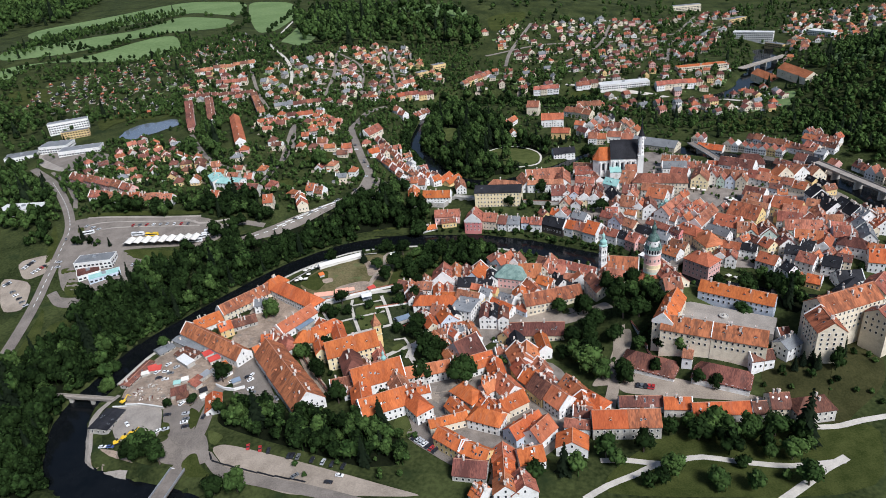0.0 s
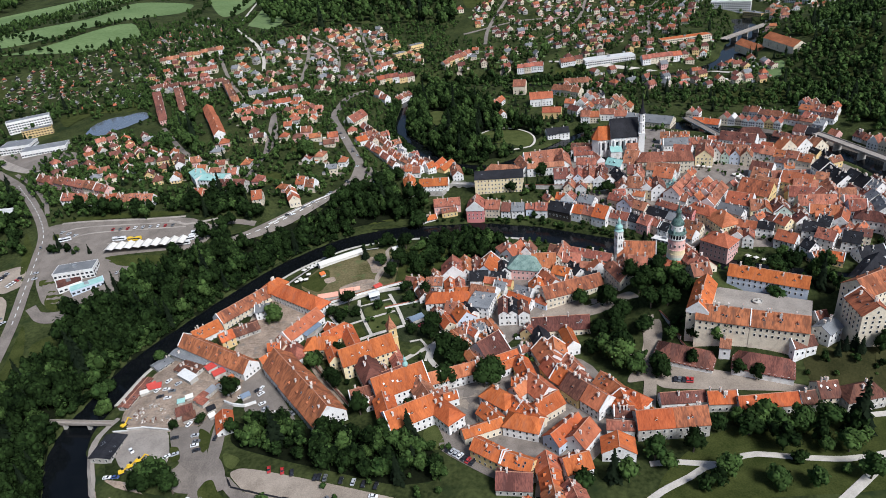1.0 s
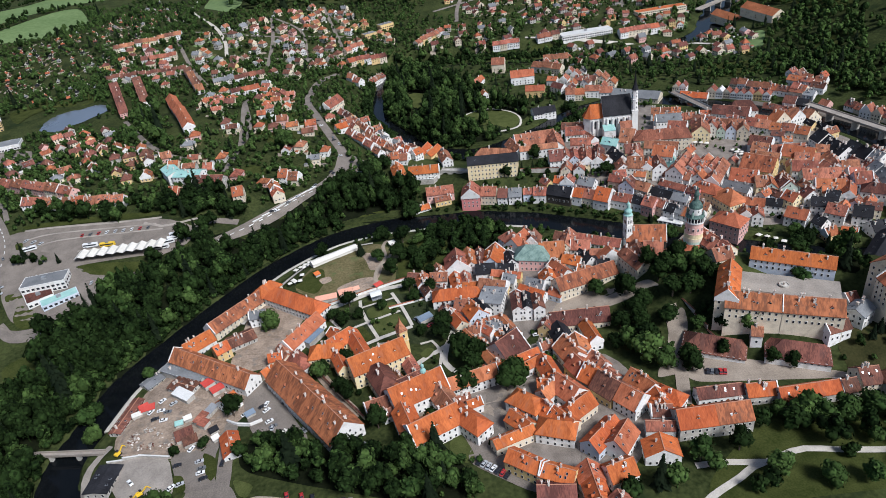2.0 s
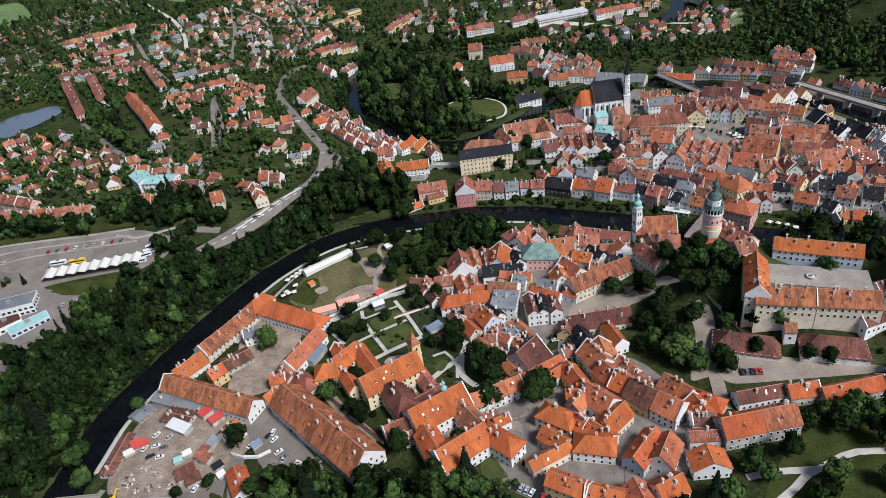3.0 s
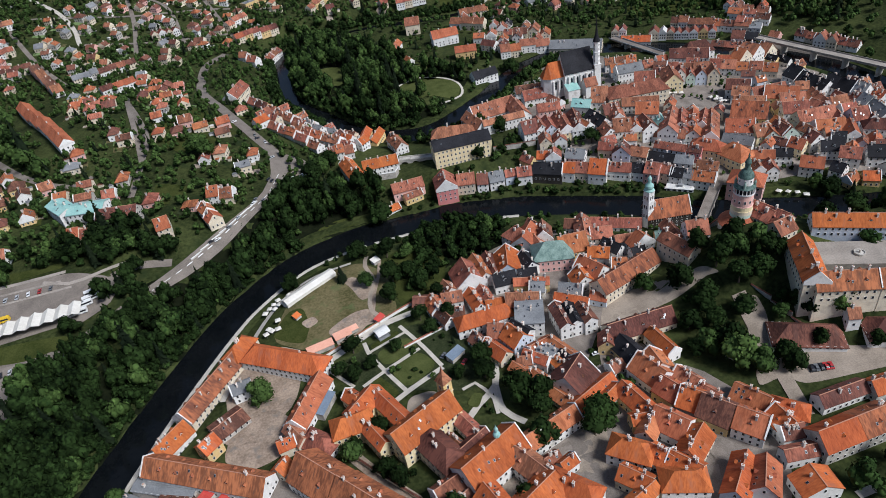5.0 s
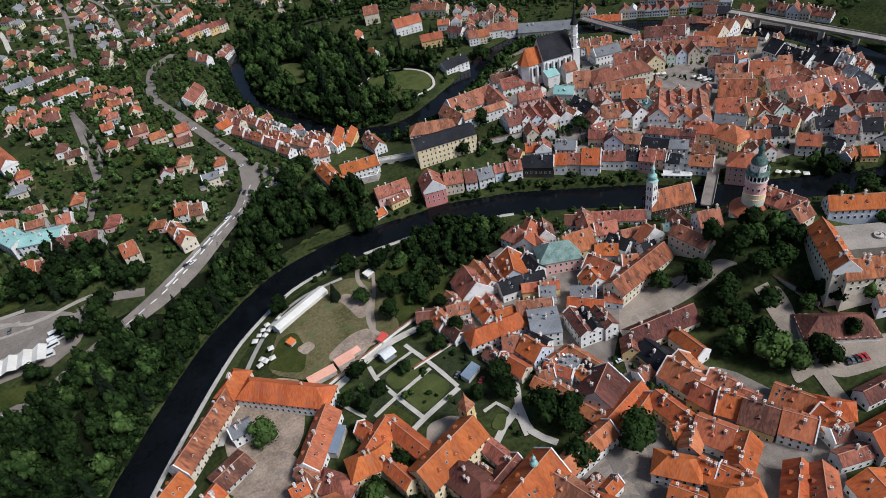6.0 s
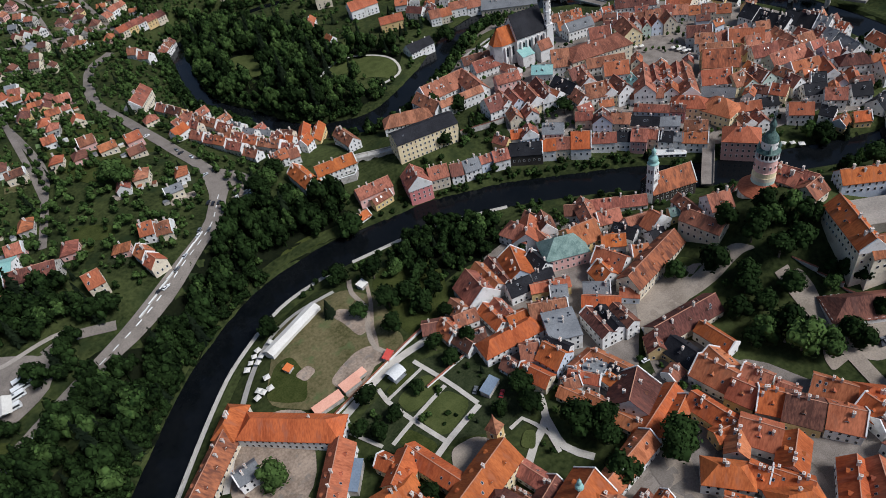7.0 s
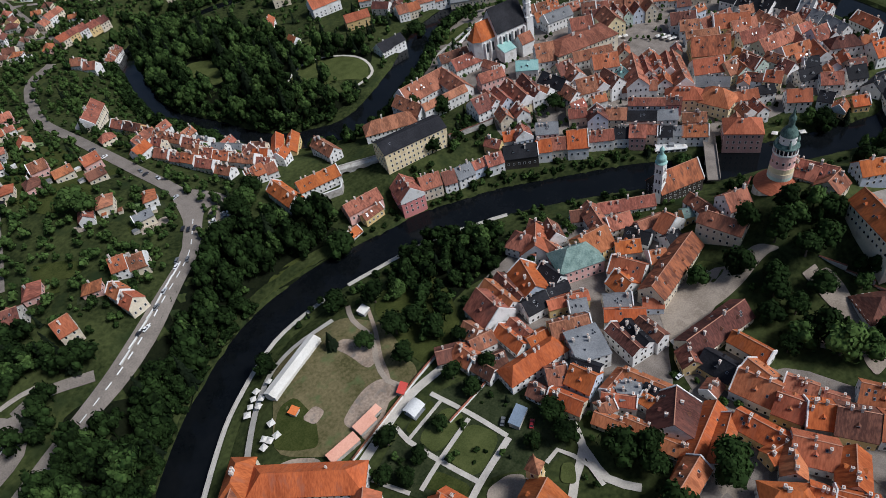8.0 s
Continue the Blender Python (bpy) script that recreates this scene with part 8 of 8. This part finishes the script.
def tree(x, y, size, kind="leaf"):
    """A single tree: size is the crown's width (for a conifer its height)."""
    z = ground_z(x, y)
    words = {"leaf": "broad-leaved tree with a dense dark green crown", "light": "broad-leaved tree with a light green crown", "spruce": "dark narrow conifer with drooping boughs"}
    root = thing("tree", pose(x, y, z, 0, 0, tree_dice.uniform(0, 360)), words[kind] + " standing on grass", "tree")
    TAKEN.append((x, y, size * (0.35 if kind != "spruce" else 0.15)))
    for nm, me in (("trunk", TREE_TRUNK), ("crown", tree_dice.choice(TREE_SPRUCE if kind == "spruce" else TREE_CROWNS[kind == "light"]))):
        ob = new(nm, me)
        ob.parent, ob.scale = root, (size * tree_dice.uniform(0.9, 1.1), size, size * tree_dice.uniform(0.9, 1.1))
    return root


def stand(name, spots, label, far=False, rise=1.0):
    """Many trees joined into one wood; spots: x, y, z, width, kind (0 leaf, 1 light, 2 conifer)."""
    for kind, mat in ((0, LEAF_SHADED), (1, LEAF_LIGHT), (2, LEAF_DARK)):
        vs, fs, k = [], [], 0
        for x, y, z, w, kd in spots:
            if kd != kind:
                continue
            a = rng.uniform(0, 2 * math.pi)
            c, s = math.cos(a), math.sin(a)
            src = (SPRUCES_FAR if far else SPRUCES) if kind == 2 else (CROWNS_FAR if far else CROWNS)
            v, f = src[rng.integers(len(src))]
            sc = w * (1.7 if kind == 2 else 1.0)
            r = v @ np.array([[c, s, 0], [-s, c, 0], [0, 0, 1]]) * (sc, sc * rng.uniform(0.85, 1.15), sc * rise * rng.uniform(0.85, 1.2)) + (x, y, z)
            vs.append(r)
            fs.append(f + k)
            k += len(v)
            if not far:
                vs.append(TRUNK[0] * (w, w, w * rise) + (x, y, z))
                fs.append(TRUNK[1] + k)
                k += len(TRUNK[0])
        if vs:
            ob = new(name, tri_mesh(name, np.concatenate(vs), np.concatenate(fs), mat))
            tagged(ob, label, "trees", kind="stuff")


def wood(name, density, width, poly):
    xs, ys = [p[0] for p in poly], [p[1] for p in poly]
    far = (sum(ys) / len(ys) > 600 and name != "park_wood") or max(xs) < -430
    step = 10 / math.sqrt(density)
    spots = []
    for x in np.arange(min(xs), max(xs), step):
        for y in np.arange(min(ys), max(ys), step):
            px, py = x + tree_dice.uniform(-0.45, 0.45) * step, y + tree_dice.uniform(-0.45, 0.45) * step
            if inside(poly, px, py) and free(px, py, 3.0) and not any(abs(px - a) < 14 and (px - a) ** 2 + (py - b) ** 2 < (c + 7.5) ** 2 for a, b, c in LANES if c > 4 and (b > 548 or b > 511 and -190 < a)):
                w = width * tree_dice.choice((0.55, 0.75, 0.9, 1.0, 1.1, 1.35)) * tree_dice.uniform(0.92, 1.08)
                # far woods take light leaves in place of haze, river woods dark for shade
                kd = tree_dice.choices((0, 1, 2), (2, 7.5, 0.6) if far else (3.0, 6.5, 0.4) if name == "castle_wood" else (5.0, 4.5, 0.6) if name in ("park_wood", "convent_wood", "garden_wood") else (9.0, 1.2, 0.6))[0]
                spots.append((px, py, w, kd))
    # a near-black sheet paints the shade under the crowns onto the ground
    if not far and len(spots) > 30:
        area("forest_floor", FLOOR_SHADE, poly, 0.1)
    if spots:
        d = shore(np.array([s[0] for s in spots]), np.array([s[1] for s in spots]))
        hz = height(np.array([s[0] for s in spots]), np.array([s[1] for s in spots]))
        spots = [(x, y, z - 0.3, w, kd) for (x, y, w, kd), z, dd in zip(spots, hz, d) if dd > 1.0]
        stand(name, spots, "dense green broad-leaved " + name.replace("_", " ") + " with uneven crowns", far, 1.35 if name in ("river_wood", "castle_wood", "park_wood") else 1.1)



def shore_trees(name, sign, x0, x1, y0, y1, gap, lo, hi):
    """Trees that lean over the water along one shore of a stretch of the river."""
    n = np.stack([-tangent[:, 1], tangent[:, 0]], 1) * sign
    spots = []
    for i, (cx, cy, hw) in enumerate(COURSE):
        if not (x0 < cx < x1 and y0 < cy < y1):
            continue
        for _ in range(int(round(20 / gap))):
            near_edge = tree_dice.random() < 0.55
            off = hw + (tree_dice.uniform(-0.6, 1.6) if near_edge else tree_dice.uniform(1.5, 9.0))
            along = tree_dice.uniform(-3.5, 3.5)
            x, y = cx + n[i][0] * off + tangent[i][0] * along, cy + n[i][1] * off + tangent[i][1] * along
            if free(x, y, 2.0):
                spots.append((x, y, max(ground_z(x, y), 0.0) - 1.2, tree_dice.uniform(lo, hi) * (0.75 if near_edge else 1.0), tree_dice.choices((0, 1), (8, 1))[0]))
    stand(name, spots, "leafy trees leaning over the dark river", y0 > 600)

TAKEN += [(-9, 806, 13), (-8, 786, 12), (-10, 770, 7), (40, 714, 14), (58, 714, 14), (76, 703, 13), (64, 690, 8), (68, 758, 10), (-90, 538, 3), (-80, 540, 3), (-67, 542, 3), (-56, 540, 3)]        # open glades in the park

# ---- single trees ----
tree(-144, 404, 15, "light")
tree(-159, 337, 13, "leaf")
tree(-238, 340, 13, "light")
tree(-217, 383, 10, "light")
tree(-32, 346, 18, "leaf")
tree(-28, 334, 14, "leaf")
tree(-13, 313, 16, "leaf")
tree(-41, 366, 13, "leaf")
tree(-85, 473, 13, "spruce")
tree(-73, 462, 11, "leaf")
tree(-114, 488, 13, "leaf")
tree(-54, 482, 15, "leaf")
tree(-45, 445, 15, "leaf")
tree(-43, 477, 11, "light")
tree(57, 378, 13, "leaf")
tree(-54, 295, 15, "leaf")
tree(-34, 320, 18, "leaf")
tree(70, 307, 15, "light")
tree(60, 329, 15, "light")
tree(82, 301, 13, "leaf")
tree(70, 338, 13, "leaf")
tree(100, 305, 10, "leaf")
tree(120, 293, 10, "leaf")
tree(128, 289, 10, "leaf")
tree(144, 252, 16, "light")
tree(131, 252, 15, "light")
tree(107, 253, 15, "leaf")
tree(120, 252, 14, "light")
tree(145, 236, 14, "light")
tree(78, 247, 13, "leaf")
tree(59, 245, 13, "light")
tree(88, 232, 13, "light")
tree(106, 223, 13, "light")
tree(145, 220, 14, "light")
tree(160, 337, 13, "light")
tree(101, 346, 16, "leaf")
tree(89, 362, 15, "leaf")
tree(76, 353, 14, "leaf")
tree(71, 367, 16, "leaf")
tree(220, 396, 11, "spruce")
tree(208, 402, 15, "leaf")
tree(169, 355, 15, "leaf")
tree(152, 358, 14, "leaf")
tree(-192, 277, 14, "light")
tree(-181, 272, 15, "leaf")
tree(-245, 354, 15, "light")
tree(-159, 332, 14, "leaf")
tree(174, 291, 10, "spruce")
tree(179, 291, 11, "spruce")
tree(180, 287, 10, "spruce")
tree(169, 289, 9, "spruce")
tree(133, 442, 14, "light")
tree(92, 362, 15, "leaf")
tree(101, 366, 15, "leaf")
tree(116, 523, 14, "leaf")
tree(72, 583, 15, "leaf")
tree(65, 605, 13, "leaf")
tree(114, 734, 11, "spruce")
tree(92, 730, 12, "spruce")
tree(143, 707, 18, "leaf")
tree(40, 552, 14, "leaf")
tree(-113, 351, 13, "light")
tree(-101, 337, 11, "leaf")
tree(-97, 328, 11, "leaf")
tree(-82, 303, 15, "leaf")
tree(-95, 414, 13, "leaf")
tree(-105, 402, 10, "leaf")
tree(-99, 396, 10, "leaf")
tree(-89, 400, 9, "leaf")
tree(-38, 376, 13, "leaf")
tree(-24, 340, 15, "leaf")
tree(-8, 316, 18, "leaf")
tree(-58, 458, 15, "leaf")
tree(-48, 457, 14, "leaf")
tree(-65, 442, 13, "leaf")
tree(-55, 420, 11, "leaf")
tree(-53, 409, 11, "leaf")
tree(-41, 412, 11, "leaf")
tree(-39, 434, 10, "leaf")
tree(129, 781, 11, "spruce")
tree(131, 749, 10, "spruce")
tree(-43, 533, 18, "leaf")
tree(-66.2, 593.3, 15, "light")
tree(-74.1, 586.8, 16, "leaf")
tree(-58.2, 603.7, 15, "leaf")
tree(-88.1, 572.0, 14, "leaf")
tree(-146.0, 646.4, 20, "light")
tree(-140.5, 635.9, 15, "light")
tree(-69, 496, 15, "leaf")
tree(52, 330, 11, "leaf")
tree(64, 315, 19, "light")
tree(67, 325, 18, "leaf")
tree(82, 306, 14, "leaf")
tree(92, 349, 15, "leaf")
tree(88, 376, 16, "leaf")
tree(101, 361, 13, "light")
tree(71, 349, 14, "leaf")
tree(60, 344, 14, "leaf")
tree(84, 336, 13, "leaf")
tree(113, 320, 14, "leaf")
tree(107, 319, 12, "leaf")
tree(121, 313, 12, "leaf")
tree(117, 313, 12, "light")
tree(-192, 272, 15, "leaf")
tree(-184, 275, 15, "light")
tree(-175, 267, 14, "leaf")
tree(-244, 363, 12, "leaf")
tree(-126, 244, 14, "light")
tree(-138, 244, 13, "leaf")
tree(-186, 311, 7, "leaf")
tree(-171, 312, 8, "leaf")
tree(-98, 358, 12, "leaf")
tree(-110, 354, 9, "leaf")
tree(-52, 373, 9, "leaf")
tree(-74, 405, 8, "leaf")
tree(-99, 394, 9, "leaf")
tree(96, 325, 9, "light")
tree(104, 325, 10, "leaf")
tree(112, 320, 9, "light")
tree(116, 312, 8, "light")
tree(107, 318, 8, "leaf")
tree(101, 330, 9, "leaf")
tree(116, 321, 7, "light")
# ---- woods ----
wood("river_wood", 2.4, 11.4, [(-293, 425), (-277, 438), (-245, 453), (-204, 479), (-200, 519), (-168, 520), (-117, 560), (-81, 583), (-66, 567), (-34, 550), (-47, 535), (-89, 541), (-121, 532), (-157, 495), (-195, 446), (-231, 397), (-246, 357), (-275, 355)])
wood("river_wood", 2.4, 11.4, [(-319, 359), (-279, 388), (-235, 435), (-221, 444), (-236, 388), (-264, 340), (-258, 304), (-235, 249), (-250, 247)])
wood("park_wood", 1.6, 10.6, [(-36, 937), (42, 853), (64, 784), (105, 716), (85, 691), (40, 692), (53, 661), (-7, 636), (-42, 753), (-52, 872)])
wood("castle_wood", 2.2, 12.2, [(66, 374), (101, 372), (111, 362), (115, 345), (105, 335), (98, 344), (86, 338), (74, 313), (61, 319), (66, 349)])
wood("convent_wood", 2.4, 10.6, [(-154, 311), (-118, 300), (-81, 285), (-63, 286), (-43, 270), (-41, 249), (-63, 249), (-91, 262), (-120, 275), (-151, 291)])
wood("garden_wood", 0.7, 11.4, [(73, 252), (103, 266), (130, 258), (160, 262), (167, 246), (143, 210), (13, 230), (28, 238), (55, 239)])
wood("bank_wood", 2.2, 9.0, [(-43, 487), (-10, 510), (25, 483), (16, 452), (-22, 458), (-49, 440), (-51, 460)])
wood("hill_wood", 1.3, 9.0, [(389, 770), (606, 1056), (727, 1160), (389, 581), (370, 643), (356, 695)])
wood("far_wood", 0.35, 17.9, [(-393, 1749), (-311, 1980), (-115, 1472), (-19, 1397), (54, 1288), (45, 1153), (-99, 1177), (-191, 1147), (-261, 1215)])
wood("far_wood", 0.12, 27.7, [(-2130, 3348), (-1806, 3207), (-1327, 2739), (-1188, 2161), (-1306, 2083), (-1270, 1936)])
wood("valley_wood", 0.8, 11.4, [(-56, 968), (43, 973), (163, 1003), (153, 938), (57, 955), (-41, 906)])
wood("slope_wood", 1.0, 11.4, [(-378, 582), (-259, 570), (-214, 577), (-195, 546), (-225, 542), (-361, 559)])
wood("slope_wood", 1.0, 11.4, [(-553, 755), (-489, 727), (-380, 574), (-378, 553), (-408, 543), (-443, 574)])
wood("slope_wood", 1.2, 7.3, [(175, 928), (251, 921), (266, 817), (300, 792), (370, 740), (352, 688), (278, 731), (194, 778), (162, 858)])
wood("slope_wood", 1.0, 11.4, [(-352, 836), (-311, 870), (-260, 735), (-250, 665), (-293, 699)])
wood("left_wood", 0.5, 11.4, [(-712, 1022), (-539, 962), (-413, 943), (-465, 893), (-573, 962), (-577, 875), (-591, 818)])
wood("road_wood", 2.8, 10.6, [(-202, 535), (-169, 527), (-208, 504), (-242, 484), (-238, 502), (-212, 501)])
wood("road_wood", 2.2, 10.6, [(-221, 593), (-174, 548), (-166, 532), (-178, 530), (-203, 538), (-227, 556)])
wood("bank_wood", 2.6, 9.8, [(-102, 570), (-66, 561), (-36, 534), (-67, 535), (-98, 530), (-129, 520), (-157, 502), (-179, 484), (-205, 453), (-220, 454), (-172, 506), (-141, 535), (-116, 554)])
wood("castle_wood", 1.6, 9.8, [(105, 336), (122, 311), (119, 310), (100, 327)])
wood("slope_hedge", 2.0, 4.9, [(64, 388), (84, 348), (79, 334), (63, 355)])
wood("slope_hedge", 2.0, 6.5, [(165, 303), (210, 316), (202, 303), (168, 287), (159, 293)])
wood("slope_hedge", 2.4, 7.3, [(136, 441), (128, 356), (115, 345), (100, 354)])
wood("hill_wood", 2.0, 8.1, [(426, 702), (462, 623), (415, 570), (393, 587), (381, 614), (386, 650), (355, 683), (385, 724)])
wood("bank_wood", 3, 6.5, [(318, 641), (336, 632), (348, 613), (343, 605), (317, 630)])
wood("bank_wood", 2.5, 7.3, [(211, 407), (232, 415), (222, 398), (243, 403), (239, 389), (230, 387), (208, 395)])
wood("castle_wood", 3.0, 7.3, [(169, 299), (187, 307), (207, 305), (195, 284), (175, 280), (165, 289)])
wood("castle_wood", 2.2, 8.1, [(92, 382), (107, 355), (107, 341), (103, 331), (94, 339), (94, 353), (86, 360)])
wood("slope_hedge", 4.0, 4.9, [(95, 334), (120, 320), (118, 310), (93, 314), (91, 324)])
wood("castle_wood", 2.4, 8.1, [(195, 411), (222, 419), (220, 401), (231, 392), (194, 332), (182, 338), (204, 403)])
wood("slope_hedge", 4.0, 4.1, [(122, 311), (133, 305), (158, 294), (162, 288), (142, 297), (121, 307)])
wood("garden_wood", 1.0, 10.6, [(63, 239), (85, 236), (98, 230), (105, 220), (103, 216), (62, 223), (57, 230)])
wood("garden_wood", 1.3, 11.4, [(105, 261), (116, 261), (147, 263), (162, 256), (154, 238), (140, 237), (101, 249)])
wood("slope_wood", 2.0, 8.1, [(-416, 585), (-387, 573), (-363, 518), (-384, 518)])
wood("slope_hedge", 3.0, 5.7, [(-347, 525), (-314, 518), (-304, 509), (-340, 513)])
wood("castle_wood", 2.6, 7.3, [(129, 359), (120, 337), (118, 310), (111, 313), (113, 338), (116, 353)])
wood("bank_wood", 2.6, 6.5, [(-72, 587), (-39, 565), (-3, 560), (-3, 551), (-25, 552), (-50, 545), (-76, 553)])
wood("road_wood", 2.6, 9.8, [(-186, 528), (-171, 535), (-160, 530), (-190, 512), (-210, 511), (-227, 521), (-202, 521)])
wood("road_wood", 2.2, 9.0, [(-233, 603), (-218, 572), (-179, 546), (-179, 532), (-200, 536), (-222, 542), (-237, 552)])
wood("slope_hedge", 2.0, 4.9, [(-173, 574), (-143, 567), (-137, 554), (-161, 538), (-173, 553)])
wood("bank_wood", 2.5, 6.5, [(351, 473), (343, 445), (290, 411), (259, 406), (280, 428)])
wood("castle_wood", 3.0, 5.7, [(255, 407), (270, 390), (258, 380), (246, 389)])
wood("bank_wood", 3.0, 8.0, [(15, 619), (30, 608), (23, 611), (37, 637), (52, 643), (64, 632), (76, 652), (55, 648), (25, 642)])
wood("slope_hedge", 3.0, 5.5, [(54, 554), (65, 556), (76, 550), (73, 540), (62, 540), (50, 544)])
wood("hedge_wood", 0.4, 9.8, [(-911, 1370), (-978, 1761), (-946, 2143), (-795, 2115), (-749, 1983), (-832, 1835), (-794, 1442), (-834, 1297)])
wood("left_wood", 0.4, 9.0, [(-826, 1226), (-721, 1227), (-588, 1230), (-525, 1349), (-476, 1372), (-506, 1206), (-634, 1148), (-758, 1105)])
wood("slope_hedge", 4.0, 3.3, [(-37, 433), (-37, 414), (-41, 395), (-54, 390), (-55, 411), (-52, 426)])
wood("slope_hedge", 4.0, 3.3, [(-85, 412), (-104, 405), (-104, 394), (-92, 395)])


# ---- garden trees, hedgerows and open country ----
def scatter(name, n, x0, x1, y0, y1, lo, hi, label, thick=0.0, near=False, zones=()):
    """Loose trees and bushes over a stretch of country, thicker where a broad noise is high."""
    spots = []
    stood = np.array(TAKEN + LANES)
    for _ in range(n):
        x, y = tree_dice.uniform(x0, x1), tree_dice.uniform(y0, y1)
        if noise.noise((x / 70, y / 70, 3.3)) < thick or (np.hypot(stood[:, 0] - x, stood[:, 1] - y) < stood[:, 2] + 1.2).any():
            continue
        if any(inside(p, x, y) for p in FIELDS) or any(inside(p, x, y) for p in zones):
            continue
        # far trees are mostly light leaves, so haze is put into their colour
        spots.append((x, y, tree_dice.uniform(lo, hi), tree_dice.choices((0, 1, 2), (3.5, 6.5, 0.6) if near else (0.9, 9.1, 0.3))[0]))
    d = shore(np.array([s[0] for s in spots]), np.array([s[1] for s in spots]))
    pond = [math.hypot((s[0] - POND[0]) / POND[2], (s[1] - POND[1]) / POND[3]) for s in spots]
    hz = height(np.array([s[0] for s in spots]), np.array([s[1] for s in spots]))
    stand(name, [(x, y, z - 0.2, w, k) for (x, y, w, k), z, dd, pp in zip(spots, hz, d, pond) if dd > 2 and pp > 1.1], label, not near)


def hedge(n, pts):
    line = spline(pts, 12)
    spots = []
    for x, y in line:
        for _ in range(max(1, n // 8)):
            px, py = x + tree_dice.gauss(0, n * 0.5), y + tree_dice.gauss(0, n * 0.9)
            spots.append((px, py, ground_z(px, py) - 0.3, tree_dice.uniform(7, 12), 0))
    stand("hedgerow", spots, "dark hedgerow trees between sloping fields", True)


hedge(11, [(-797, 1211), (-713, 1252), (-595, 1248), (-508, 1301)])
hedge(18, [(-936, 1430), (-868, 1511), (-759, 1550), (-723, 1788)])
hedge(16, [(-900, 1477), (-695, 1330), (-666, 1449), (-587, 1529)])
hedge(11, [(-635, 2163), (-504, 1735), (-487, 1530), (-396, 1418)])
hedge(8, [(-402, 1490), (-412, 1703), (-431, 1935), (-450, 2114)])
spots = []
for x, y in spline([(-262, 462), (-238, 470), (-212, 487), (-192, 498)], 4.5):
    for off in (0.0, 6.0):
        px, py = x + off * 0.5 + tree_dice.uniform(-1.5, 1.5), y - off * 0.85 + tree_dice.uniform(-1.5, 1.5)
        spots.append((px, py, ground_z(px, py) - 0.3, tree_dice.uniform(9, 13), tree_dice.choices((0, 1), (4, 1))[0]))
stand("road_trees", spots, "tall leafy trees on the slope below the riverside road", False, 1.6)
shore_trees("river_trees", 1, -260, -98, 262, 540, 2.8, 6, 9.5)
shore_trees("river_trees", -1, -60, 45, 640, 960, 3.5, 6, 9)
shore_trees("river_trees", 1, -60, 200, 615, 960, 2.6, 6.5, 10)
shore_trees("bank_bushes", 1, -50, 110, 440, 530, 5, 3.5, 6.5)
TOWN = [(20, 520), (60, 440), (150, 400), (330, 400), (360, 560), (290, 660), (110, 600)]
scatter("garden_trees", 4800, -450, -60, 560, 980, 2.5, 8.0, "leafy garden trees and bushes between suburban houses", -0.45)
scatter("garden_trees", 2300, -420, 20, 900, 1180, 3.0, 7.5, "leafy garden trees between terraced houses", -0.35)
scatter("country_trees", 900, -620, -300, 900, 1450, 4.0, 8.0, "trees between allotment huts", -0.6)
scatter("country_trees", 3400, -900, -300, 620, 1500, 4.5, 10.0, "scattered trees and thickets on the slopes", -0.15)
scatter("country_trees", 3600, -60, 480, 640, 1300, 3.5, 8.0, "trees and thickets among far houses", -0.35, zones=(TOWN,))
scatter("country_trees", 2600, 360, 900, 520, 1500, 5.0, 11.0, "trees on the far wooded slopes", -0.3, zones=(TOWN,))
scatter("country_trees", 1900, -700, 1200, 1250, 2400, 8.0, 15.0, "dark woods on the far hills", -0.05)
scatter("town_bushes", 700, -110, 260, 240, 480, 1.8, 4.5, "small trees and bushes in town gardens", 0.0, near=True, zones=([(-140, 415), (-56, 405), (-52, 470), (-70, 492), (-140, 505)],))
scatter("town_bushes", 700, 60, 340, 420, 660, 2.0, 5.0, "small trees in courtyards of the old town", 0.0)
scatter("bank_bushes", 420, -120, 130, 440, 560, 3.0, 6.0, "bushes along the grassy river bank", 0.0, near=True, zones=([(-140, 415), (-56, 405), (-52, 470), (-70, 492), (-140, 505)],))
